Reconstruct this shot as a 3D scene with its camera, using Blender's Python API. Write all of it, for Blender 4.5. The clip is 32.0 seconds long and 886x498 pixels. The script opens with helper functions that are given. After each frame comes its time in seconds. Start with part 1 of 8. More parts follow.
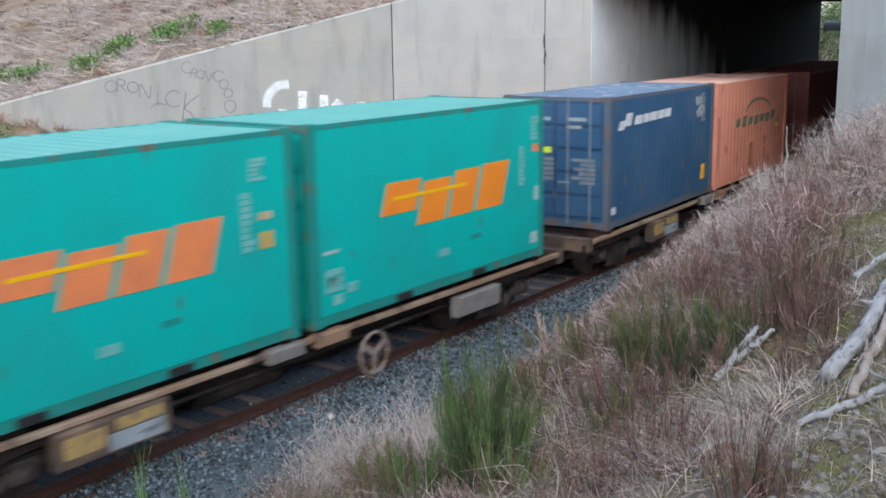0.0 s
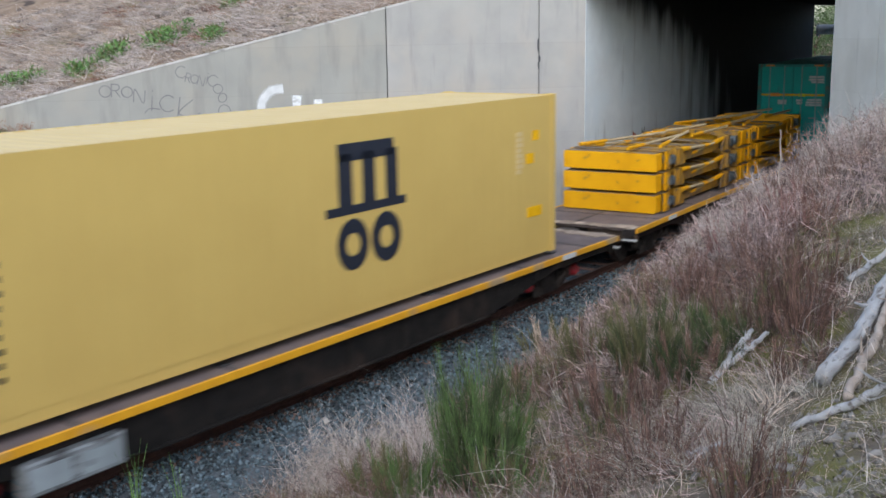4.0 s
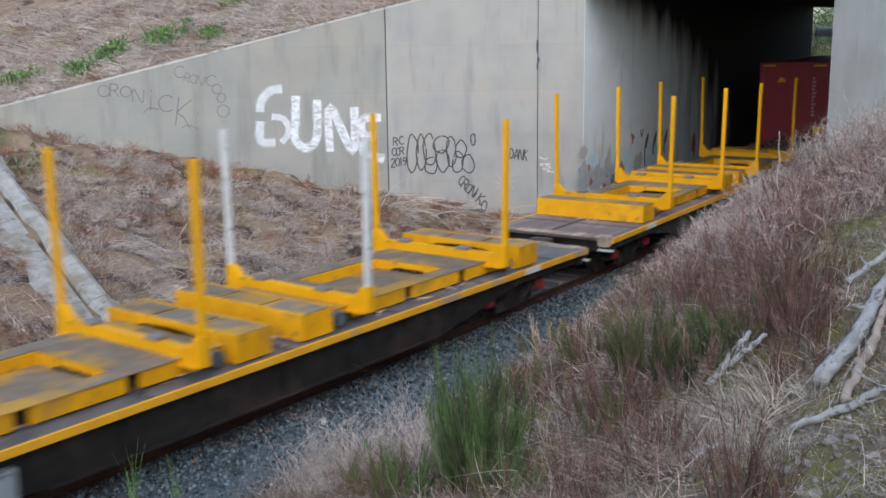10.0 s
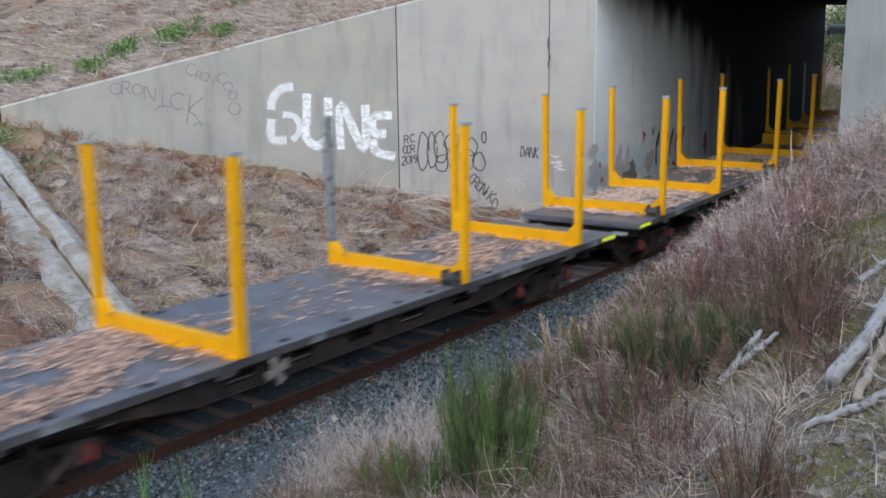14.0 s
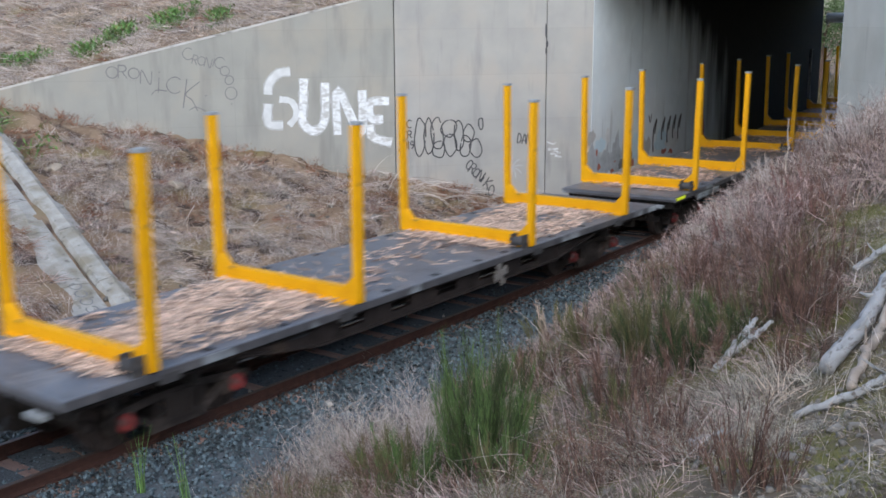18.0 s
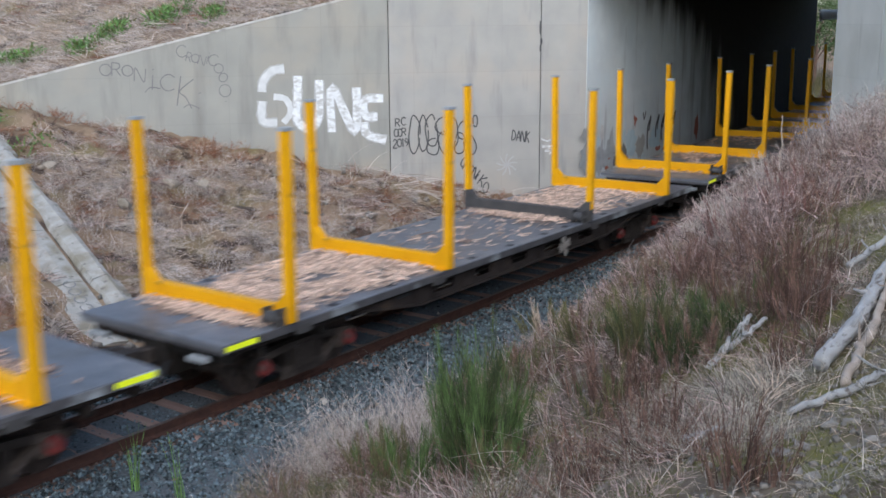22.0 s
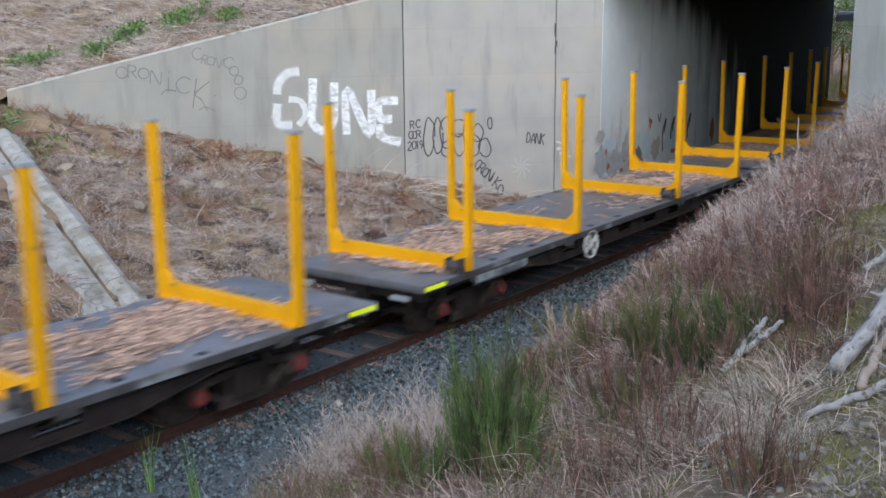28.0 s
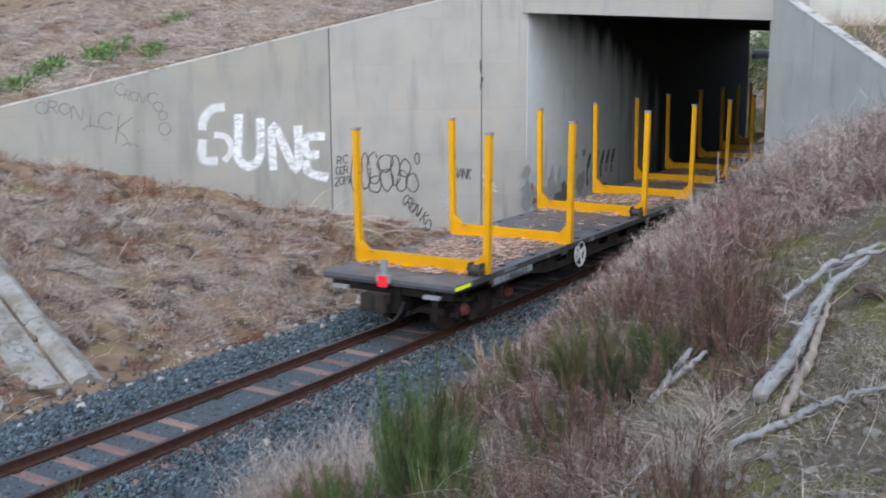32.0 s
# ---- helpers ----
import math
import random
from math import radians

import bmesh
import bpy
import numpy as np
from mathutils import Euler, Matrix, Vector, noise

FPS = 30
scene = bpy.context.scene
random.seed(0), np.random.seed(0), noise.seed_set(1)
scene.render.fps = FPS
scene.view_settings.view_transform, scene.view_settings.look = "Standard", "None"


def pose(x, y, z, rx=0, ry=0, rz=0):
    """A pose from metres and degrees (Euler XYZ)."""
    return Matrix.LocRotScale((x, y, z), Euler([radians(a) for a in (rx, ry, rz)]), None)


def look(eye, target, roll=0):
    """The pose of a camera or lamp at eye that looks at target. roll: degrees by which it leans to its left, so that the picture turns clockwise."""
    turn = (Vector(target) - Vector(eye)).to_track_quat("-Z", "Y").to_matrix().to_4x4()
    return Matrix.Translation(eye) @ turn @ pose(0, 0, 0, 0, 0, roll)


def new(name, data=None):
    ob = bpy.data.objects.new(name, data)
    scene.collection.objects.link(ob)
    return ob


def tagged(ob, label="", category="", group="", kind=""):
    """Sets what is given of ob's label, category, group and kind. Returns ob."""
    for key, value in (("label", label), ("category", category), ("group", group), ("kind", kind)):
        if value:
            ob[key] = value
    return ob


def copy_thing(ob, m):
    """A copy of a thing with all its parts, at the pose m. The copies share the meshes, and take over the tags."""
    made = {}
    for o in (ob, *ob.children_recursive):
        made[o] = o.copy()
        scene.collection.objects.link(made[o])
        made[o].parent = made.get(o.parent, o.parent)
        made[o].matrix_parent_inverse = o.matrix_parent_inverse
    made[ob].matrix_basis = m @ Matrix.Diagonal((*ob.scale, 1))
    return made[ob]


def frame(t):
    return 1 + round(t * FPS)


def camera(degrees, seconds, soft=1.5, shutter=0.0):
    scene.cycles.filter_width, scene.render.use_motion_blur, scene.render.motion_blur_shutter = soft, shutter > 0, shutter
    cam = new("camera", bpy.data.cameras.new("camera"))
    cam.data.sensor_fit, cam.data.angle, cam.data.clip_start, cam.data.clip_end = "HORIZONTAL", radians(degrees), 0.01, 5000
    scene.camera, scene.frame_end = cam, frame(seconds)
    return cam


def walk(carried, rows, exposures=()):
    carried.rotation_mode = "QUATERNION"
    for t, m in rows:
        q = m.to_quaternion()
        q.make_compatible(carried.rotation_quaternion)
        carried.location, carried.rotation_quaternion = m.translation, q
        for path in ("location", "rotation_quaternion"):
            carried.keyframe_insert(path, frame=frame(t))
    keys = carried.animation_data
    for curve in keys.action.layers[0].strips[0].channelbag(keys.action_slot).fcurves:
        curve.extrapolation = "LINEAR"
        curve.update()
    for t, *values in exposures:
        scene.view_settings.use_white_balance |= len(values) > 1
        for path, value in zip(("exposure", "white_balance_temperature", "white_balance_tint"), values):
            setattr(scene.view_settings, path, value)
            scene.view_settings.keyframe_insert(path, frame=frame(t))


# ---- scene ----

# ======== camera ========
CAM_AT = (11.08, 0.0, 5.03)
# seconds, and the camera's Euler angles in degrees
TURNS = [
    (0, 78.30, 0.85, 38.02), (0.5, 78.45, 0.79, 38.06), (1, 78.68, 0.70, 37.97), (1.5, 78.80, 0.72, 37.84),
    (2, 79.08, 0.90, 37.91), (2.5, 78.95, 1.18, 37.69), (3, 78.53, 1.07, 37.63), (3.5, 78.49, 1.00, 37.66),
    (5.5, 78.75, 0.79, 37.83), (6, 78.82, 0.96, 37.72), (6.5, 78.79, 1.08, 37.70), (7, 78.64, 1.08, 37.66),
    (7.5, 78.89, 0.88, 37.67), (8, 79.25, 0.81, 37.71), (8.5, 79.22, 0.93, 37.67), (9, 78.89, 0.82, 37.74),
    (9.5, 78.72, 0.69, 37.73), (10, 78.56, 0.75, 37.66), (10.5, 78.67, 0.87, 37.60), (11, 78.62, 0.79, 37.51),
    (11.5, 78.48, 0.83, 37.86), (12, 78.36, 0.88, 38.16), (12.5, 78.46, 0.96, 38.00), (13, 78.60, 0.97, 37.98),
    (13.5, 78.57, 0.83, 38.12), (14, 78.45, 0.77, 38.25), (14.5, 78.09, 0.78, 38.18), (16.5, 77.86, 0.86, 38.05),
    (17, 77.73, 0.74, 38.07), (17.5, 77.66, 0.53, 38.13), (18, 77.70, 0.37, 38.12), (18.5, 77.96, 0.30, 38.13),
    (19, 77.86, 0.21, 38.14), (19.5, 77.55, 0.27, 38.18), (20, 77.36, 0.20, 38.13), (20.5, 77.45, 0.22, 37.99),
    (21, 77.62, 0.24, 37.81), (21.5, 77.66, 0.23, 37.82), (22, 77.55, 0.40, 37.81), (22.5, 77.51, 0.48, 37.78),
    (23, 77.50, 0.46, 37.85), (23.5, 77.69, 0.32, 38.08), (24, 77.63, 0.36, 38.38), (24.5, 77.68, 0.49, 38.36),
    (25, 77.62, 0.56, 38.21), (25.5, 77.48, 0.53, 38.35), (27.5, 77.70, 0.44, 38.48), (28, 77.68, 0.49, 38.60),
    (28.5, 77.80, 0.39, 38.60), (29, 77.55, 0.48, 38.62), (29.5, 77.35, 0.43, 38.74), (30, 77.38, 0.35, 38.93),
    (30.5, 77.44, 0.19, 39.09), (31, 77.65, 0.14, 38.34), (31.5, 78.15, 0.15, 36.90), (32, 79.56, 0.26, 34.66),
]

EXPOSURES = [(0.0, 0.74), (1.0, 0.66), (2.0, 0.58), (3.0, 0.56), (4.5, 0.64), (6.0, 0.74), (7.0, 0.74), (8.0, 0.56), (9.0, 0.48), (14.0, 0.47), (17.0, 0.52), (32.0, 0.52)]

cam = camera(45.71, 32.0, soft=1.6, shutter=0.52)
walk(cam, [(t, pose(*CAM_AT, rx, ry, rz)) for t, rx, ry, rz in TURNS], [(t, stops + 0.05, 6330, 10) for t, stops in EXPOSURES])

# ======== light: overcast late afternoon ========
world = bpy.data.worlds.new("overcast_sky")
scene.world = world
world.use_nodes = True
wn = world.node_tree.nodes
sky = wn.new("ShaderNodeTexSky")
sky.sky_type, sky.sun_disc = "NISHITA", False
sky.sun_elevation, sky.sun_rotation = radians(40), radians(141.9)
sky.air_density, sky.dust_density, sky.ozone_density = 1.0, 1.6, 1.0
world.node_tree.links.new(sky.outputs[0], wn["Background"].inputs[0])
wn["Background"].inputs[1].default_value = 0.15
sun = new("sun", bpy.data.lights.new("sun", "SUN"))
sun.data.energy, sun.data.angle, sun.data.color = 1.5, radians(110), (0.87, 0.95, 1.0)
sun.matrix_world = look((29, -22, 39), (0, 15, 0))


# ======== materials ========
def surf(name, c1, c2, scale=4.0, rough=0.75, bump=0.25, bscale=60.0, metal=0.0, c3=None, s3=0.5, t3=(0.5, 0.65),
         stretch=(1, 1, 1), island=0.0, rnd=0.0, c4=None, s4=9.0, t4=(0.6, 0.66), st4=(1, 1, 1), glow=0.0, spec=0.5):
    """Two-colour grain, an optional stain c3, an optional sharper wear c4, relief, and a shade per piece."""
    m = bpy.data.materials.new(name)
    m.use_nodes = True
    n, l = m.node_tree.nodes, m.node_tree.links
    b = n["Principled BSDF"]
    tc = n.new("ShaderNodeTexCoord")

    def noise_at(s, st, detail=6.0):
        mp, nz = n.new("ShaderNodeMapping"), n.new("ShaderNodeTexNoise")
        mp.inputs["Scale"].default_value = st
        l.new(tc.outputs["Object"], mp.inputs[0])
        l.new(mp.outputs[0], nz.inputs["Vector"])
        nz.inputs["Scale"].default_value, nz.inputs["Detail"].default_value = s, detail
        return nz.outputs[0]

    def ramp(fac, a, bb):
        r = n.new("ShaderNodeMapRange")
        r.inputs[1].default_value, r.inputs[2].default_value = a, bb
        l.new(fac, r.inputs[0])
        return r.outputs[0]

    def mix(fac, x, y, mode="MIX"):
        k = n.new("ShaderNodeMix")
        k.data_type, k.blend_type = "RGBA", mode
        for s, val in ((k.inputs[0], fac), (k.inputs[6], x), (k.inputs[7], y)):
            if isinstance(val, tuple):
                s.default_value = (*val, 1)
            elif isinstance(val, float):
                s.default_value = val
            else:
                l.new(val, s)
        return k.outputs[2]

    col = mix(ramp(noise_at(scale, stretch), 0.3, 0.7), c1, c2)
    if c3:
        col = mix(ramp(noise_at(s3, stretch, 8.0), *t3), col, c3)
    if c4:
        col = mix(ramp(noise_at(s4, st4, 10.0), *t4), col, c4)
    for on, node, out in ((island, "ShaderNodeNewGeometry", "Random Per Island"), (rnd, "ShaderNodeObjectInfo", "Random")):
        if on:
            g, hsv = n.new(node), n.new("ShaderNodeHueSaturation")
            r = n.new("ShaderNodeMapRange")
            r.inputs[3].default_value, r.inputs[4].default_value = 1 - on, 1 + on
            l.new(g.outputs[out], r.inputs[0])
            l.new(r.outputs[0], hsv.inputs["Value"])
            l.new(col, hsv.inputs["Color"])
            col = hsv.outputs[0]
    l.new(col, b.inputs["Base Color"])
    b.inputs["Roughness"].default_value, b.inputs["Metallic"].default_value, b.inputs["Specular IOR Level"].default_value = rough, metal, spec
    rr = n.new("ShaderNodeMapRange")
    rr.inputs[3].default_value, rr.inputs[4].default_value = max(0.05, rough - 0.12), min(1.0, rough + 0.12)
    l.new(noise_at(scale * 2.3, stretch), rr.inputs[0])
    l.new(rr.outputs[0], b.inputs["Roughness"])
    if bump:
        bp = n.new("ShaderNodeBump")
        bp.inputs["Strength"].default_value, bp.inputs["Distance"].default_value = bump, 0.02
        l.new(noise_at(bscale, stretch, 4.0), bp.inputs["Height"])
        l.new(bp.outputs[0], b.inputs["Normal"])
    if glow:
        l.new(col, b.inputs["Emission Color"])
        b.inputs["Emission Strength"].default_value = glow
    return m


CONCRETE = surf("weathered_concrete", (0.42, 0.405, 0.375), (0.345, 0.337, 0.318), 1.1, 0.85, 0.25, 45, c3=(0.425, 0.39, 0.345), s3=0.75,
                t3=(0.50, 0.68), c4=(0.27, 0.265, 0.255), s4=2.6, t4=(0.56, 0.78), st4=(1, 1, 0.16))
ABUTMENT = surf("overpainted_damp_shaded_concrete", (0.70, 0.755, 0.775), (0.60, 0.645, 0.665), 1.6, 0.85, 0.25, 45, c3=(0.66, 0.73, 0.76), s3=0.8,
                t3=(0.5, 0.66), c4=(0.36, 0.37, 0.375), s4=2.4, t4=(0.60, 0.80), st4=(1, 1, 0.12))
# paler than the walls: sky light on their tops is painted in, chips are wear
CONCRETE_TOP = surf("sky_lit_coping_concrete", (0.58, 0.56, 0.53), (0.46, 0.45, 0.42), 3, 0.85, 0.3, 50, c4=(0.25, 0.235, 0.21), s4=3.5, t4=(0.56, 0.68))
# near-black concrete: the shade under the deck is put into the colour
SOFFIT = surf("shade_dark_concrete", (0.018, 0.0175, 0.017), (0.011, 0.0107, 0.0104), 1.5, 0.9, 0.2, 40, spec=0.15)


def between(material):
    """The material's nodes, links, shader and the link that feeds its base colour."""
    n, l = material.node_tree.nodes, material.node_tree.links
    b = n["Principled BSDF"]
    return n, l, b, b.inputs["Base Color"].links[0].from_socket


def calc(n, l, kind, x, y=0.0):
    k = n.new("ShaderNodeMath")
    k.operation = kind
    for sock, val in ((k.inputs[0], x), (k.inputs[1], y)):
        if isinstance(val, (int, float)):
            sock.default_value = val
        else:
            l.new(val, sock)
    return k.outputs[0]


def blend(n, l, fac, x, y):
    k = n.new("ShaderNodeMix")
    k.data_type = "RGBA"
    for sock, val in ((k.inputs[0], fac), (k.inputs[6], x), (k.inputs[7], y)):
        if isinstance(val, tuple):
            sock.default_value = (*val, 1)
        else:
            l.new(val, sock)
    return k.outputs[2]


def with_board_marks(material, wide, high, tint):
    """Faint seams that the casting boards left on a concrete face (local x along it, z up)."""
    n, l, b, col = between(material)
    tc, sep, com, br = n.new("ShaderNodeTexCoord"), n.new("ShaderNodeSeparateXYZ"), n.new("ShaderNodeCombineXYZ"), n.new("ShaderNodeTexBrick")
    l.new(tc.outputs["Object"], sep.inputs[0])
    l.new(sep.outputs[0], com.inputs[0])
    l.new(sep.outputs[2], com.inputs[1])
    l.new(com.outputs[0], br.inputs["Vector"])
    br.offset = 0.0
    for name, val in (("Scale", 1.0), ("Mortar Size", 0.012), ("Mortar Smooth", 0.6), ("Brick Width", wide), ("Row Height", high)):
        br.inputs[name].default_value = val
    br.inputs["Color1"].default_value, br.inputs["Color2"].default_value = (0.978, 0.978, 0.975, 1), (1.022, 1.022, 1.025, 1)
    tone = n.new("ShaderNodeMix")
    tone.data_type, tone.blend_type = "RGBA", "MULTIPLY"
    tone.inputs[0].default_value = 1.0
    l.new(col, tone.inputs[6])
    l.new(br.outputs["Color"], tone.inputs[7])
    br.inputs["Mortar"].default_value = (tint, tint, tint, 1)
    l.new(tone.outputs[2], b.inputs["Base Color"])
    return material


def with_soot_and_shade(material, soot):
    """Soot streaks and the tunnel's shade put into an abutment's colour: from under the deck, running down in streaks
    further in.
    """
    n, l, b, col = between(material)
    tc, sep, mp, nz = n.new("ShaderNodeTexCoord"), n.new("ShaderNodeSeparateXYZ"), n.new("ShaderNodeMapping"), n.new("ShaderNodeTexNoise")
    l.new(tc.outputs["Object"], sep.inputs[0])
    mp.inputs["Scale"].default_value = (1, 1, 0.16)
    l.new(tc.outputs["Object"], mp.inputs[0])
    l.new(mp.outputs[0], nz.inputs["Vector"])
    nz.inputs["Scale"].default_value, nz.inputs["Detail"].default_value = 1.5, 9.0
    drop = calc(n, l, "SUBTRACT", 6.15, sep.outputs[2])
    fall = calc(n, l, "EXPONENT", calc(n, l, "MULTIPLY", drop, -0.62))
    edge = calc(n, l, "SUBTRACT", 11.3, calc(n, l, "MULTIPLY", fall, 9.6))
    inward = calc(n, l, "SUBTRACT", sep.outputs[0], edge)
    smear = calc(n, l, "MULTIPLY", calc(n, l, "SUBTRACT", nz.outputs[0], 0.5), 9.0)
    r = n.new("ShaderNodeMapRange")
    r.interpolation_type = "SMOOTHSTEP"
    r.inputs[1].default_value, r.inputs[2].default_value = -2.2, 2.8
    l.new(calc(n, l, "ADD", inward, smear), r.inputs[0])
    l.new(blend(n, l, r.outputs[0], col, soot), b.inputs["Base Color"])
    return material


with_board_marks(CONCRETE, 2.4, 1.2, 0.93)
DIRTY_CONCRETE = with_board_marks(surf("dirty_greenish_concrete", (0.36, 0.352, 0.318), (0.295, 0.292, 0.268), 0.8, 0.85, 0.25, 45, c3=(0.375, 0.345, 0.295), s3=0.55, t3=(0.50, 0.68),
                                       c4=(0.225, 0.22, 0.20), s4=1.8, t4=(0.52, 0.76), st4=(1, 1, 0.2)), 2.4, 1.2, 0.93)
EAST_CONCRETE = with_board_marks(surf("pale_weathered_concrete", (0.60, 0.59, 0.54), (0.53, 0.525, 0.48), 1.0, 0.85, 0.25, 45, c3=(0.49, 0.48, 0.43), s3=0.6, t3=(0.5, 0.7),
                                      c4=(0.36, 0.35, 0.31), s4=2.4, t4=(0.58, 0.8), st4=(1, 1, 0.16)), 2.4, 1.2, 0.94)
# the tunnel's shade goes into the wall colour together with the soot streaks
with_soot_and_shade(ABUTMENT, (0.024, 0.0235, 0.023))
CHUTE = surf("mossy_concrete", (0.41, 0.39, 0.36), (0.31, 0.30, 0.275), 5, 0.9, 0.8, 30, c3=(0.24, 0.215, 0.165), s3=2.2, t3=(0.48, 0.66), c4=(0.15, 0.14, 0.12), s4=7.0, t4=(0.6, 0.72))
SOIL = surf("dry_bank_soil", (0.19, 0.125, 0.08), (0.30, 0.215, 0.145), 2.5, 0.95, 0.9, 14, c3=(0.19, 0.15, 0.07), s3=0.55, t3=(0.52, 0.66),
            c4=(0.06, 0.038, 0.026), s4=1.6, t4=(0.53, 0.62))
HUMUS = surf("mossy_dark_soil", (0.10, 0.072, 0.046), (0.165, 0.128, 0.09), 5.0, 0.95, 1.0, 22, c3=(0.14, 0.125, 0.036), s3=1.5, t3=(0.47, 0.58),
             c4=(0.22, 0.195, 0.16), s4=6.0, t4=(0.57, 0.66))
RUST_STONE = surf("rust_stained_stone", (0.085, 0.06, 0.05), (0.14, 0.095, 0.078), 6, 0.85, 0.3, 60, island=0.5)
RUSTY_RAIL_EDGE = surf("rusty_tan_rail", (0.30, 0.18, 0.105), (0.22, 0.135, 0.085), 2, 0.75, 0.2, 50, c3=(0.36, 0.27, 0.19), s3=0.7, t3=(0.5, 0.7), c4=(0.10, 0.07, 0.055), s4=3, t4=(0.56, 0.68))
LEAF = surf("hedge_leaf", (0.085, 0.14, 0.04), (0.06, 0.105, 0.03), 2, 0.7, 0.0, 50, island=0.45)
BALLAST_BED = surf("ballast_bed", (0.06, 0.072, 0.082), (0.12, 0.138, 0.152), 26, 0.9, 1.0, 30)
STONE = surf("ballast_stone", (0.056, 0.082, 0.096), (0.126, 0.165, 0.185), 6, 0.85, 0.3, 60, island=0.8)
PALE_STONE = surf("pale_stone", (0.55, 0.52, 0.47), (0.40, 0.37, 0.33), 6, 0.85, 0.4, 40, island=0.25, rnd=0.2)
RAIL = surf("rusty_rail", (0.085, 0.042, 0.032), (0.056, 0.031, 0.026), 9, 0.7, 0.3, 80, spec=0.15)
RAIL_TOP = surf("worn_rail_head", (0.16, 0.11, 0.09), (0.10, 0.07, 0.06), 12, 0.45, 0.1, 80, metal=0.6)
SLEEPER = surf("weathered_sleeper", (0.235, 0.145, 0.118), (0.31, 0.205, 0.172), 5, 0.9, 0.5, 30, stretch=(0.3, 2, 2), rnd=0.25)
DECK = surf("grey_steel_deck", (0.095, 0.101, 0.118), (0.15, 0.156, 0.175), 2.2, 0.4, 0.25, 30, c3=(0.075, 0.068, 0.066), s3=0.9, t3=(0.52, 0.72), c4=(0.21, 0.20, 0.20), s4=1.6, t4=(0.58, 0.74), st4=(1.6, 0.5, 1), rnd=0.15)
# c4 paints bluish edge highlights into the colour, among the scuffs
EDGE_STEEL = surf("scuffed_highlit_edge_steel", (0.062, 0.060, 0.064), (0.105, 0.102, 0.108), 3, 0.5, 0.3, 40, c3=(0.15, 0.14, 0.14), s3=1.6, t3=(0.52, 0.7), c4=(0.36, 0.39, 0.41), s4=1.1, t4=(0.58, 0.68), rnd=0.15, spec=0.15)
DECK_BROWN = surf("rusty_steel_deck", (0.11, 0.085, 0.085), (0.165, 0.13, 0.125), 2.0, 0.65, 0.25, 30, c3=(0.20, 0.15, 0.13), s3=0.8, rnd=0.12)
UNDER = surf("grimy_underframe", (0.014, 0.0125, 0.012), (0.028, 0.024, 0.021), 4, 0.8, 0.3, 40, c3=(0.06, 0.042, 0.033), s3=1.2, t3=(0.55, 0.75), rnd=0.2, spec=0.15)
PLANK_BROWN = surf("dusty_brown_deck", (0.21, 0.165, 0.158), (0.15, 0.115, 0.108), 2.0, 0.75, 0.25, 30, c3=(0.30, 0.25, 0.235), s3=1.1, t3=(0.52, 0.7), stretch=(2.5, 0.5, 1))
UNDER_RED = surf("red_brown_underframe", (0.019, 0.0125, 0.011), (0.033, 0.020, 0.017), 3, 0.8, 0.3, 40, c3=(0.12, 0.062, 0.04), s3=0.9, t3=(0.6, 0.78), rnd=0.15, spec=0.15)
UNDER_GREY = surf("grey_green_underframe", (0.03, 0.032, 0.031), (0.05, 0.053, 0.051), 3, 0.8, 0.3, 40, c3=(0.19, 0.20, 0.185), s3=0.9, t3=(0.55, 0.72), spec=0.15)
FRAME_RUST = surf("rusty_brown_frame", (0.12, 0.085, 0.065), (0.075, 0.056, 0.046), 3, 0.75, 0.3, 40, c3=(0.22, 0.15, 0.10), s3=1.0, spec=0.15)
WORN_RIM = surf("worn_grey_brown_steel", (0.30, 0.25, 0.215), (0.17, 0.12, 0.09), 6, 0.7, 0.2, 50, spec=0.15)
BOGIE = surf("oily_bogie_steel", (0.026, 0.021, 0.019), (0.05, 0.041, 0.037), 6, 0.65, 0.4, 40, c3=(0.14, 0.11, 0.095), s3=1.6, t3=(0.55, 0.75), spec=0.15)
UNDER_DUST = surf("dusty_girder_steel", (0.022, 0.018, 0.017), (0.042, 0.033, 0.03), 3, 0.8, 0.3, 40, c3=(0.085, 0.06, 0.045), s3=1.4, t3=(0.58, 0.75), spec=0.15)
OLD_YELLOW = surf("grimy_yellow_paint", (0.77, 0.37, 0.006), (0.63, 0.29, 0.006), 2.2, 0.5, 0.15, 50, c3=(0.42, 0.23, 0.04), s3=1.6, t3=(0.56, 0.74), c4=(0.16, 0.11, 0.07), s4=6.0, t4=(0.63, 0.72), rnd=0.12, spec=0.2)
GRIMY_YELLOW = surf("dirty_old_yellow_paint", (0.46, 0.235, 0.015), (0.34, 0.17, 0.015), 2.2, 0.6, 0.15, 50, c3=(0.20, 0.125, 0.05), s3=1.6, t3=(0.48, 0.66), c4=(0.09, 0.07, 0.055), s4=5.0, t4=(0.52, 0.66), rnd=0.15)
WORN_STEEL = surf("worn_bare_steel", (0.50, 0.40, 0.28), (0.42, 0.30, 0.13), 3.0, 0.55, 0.2, 50, rnd=0.15)
WINCH_GREY = surf("blue_grey_winch_steel", (0.10, 0.125, 0.14), (0.055, 0.065, 0.07), 6, 0.5, 0.3, 50, c3=(0.24, 0.29, 0.32), s3=2.5, t3=(0.55, 0.7))
DULL_BOX = surf("dull_grey_casting", (0.24, 0.225, 0.21), (0.16, 0.14, 0.125), 4, 0.7, 0.3, 50)
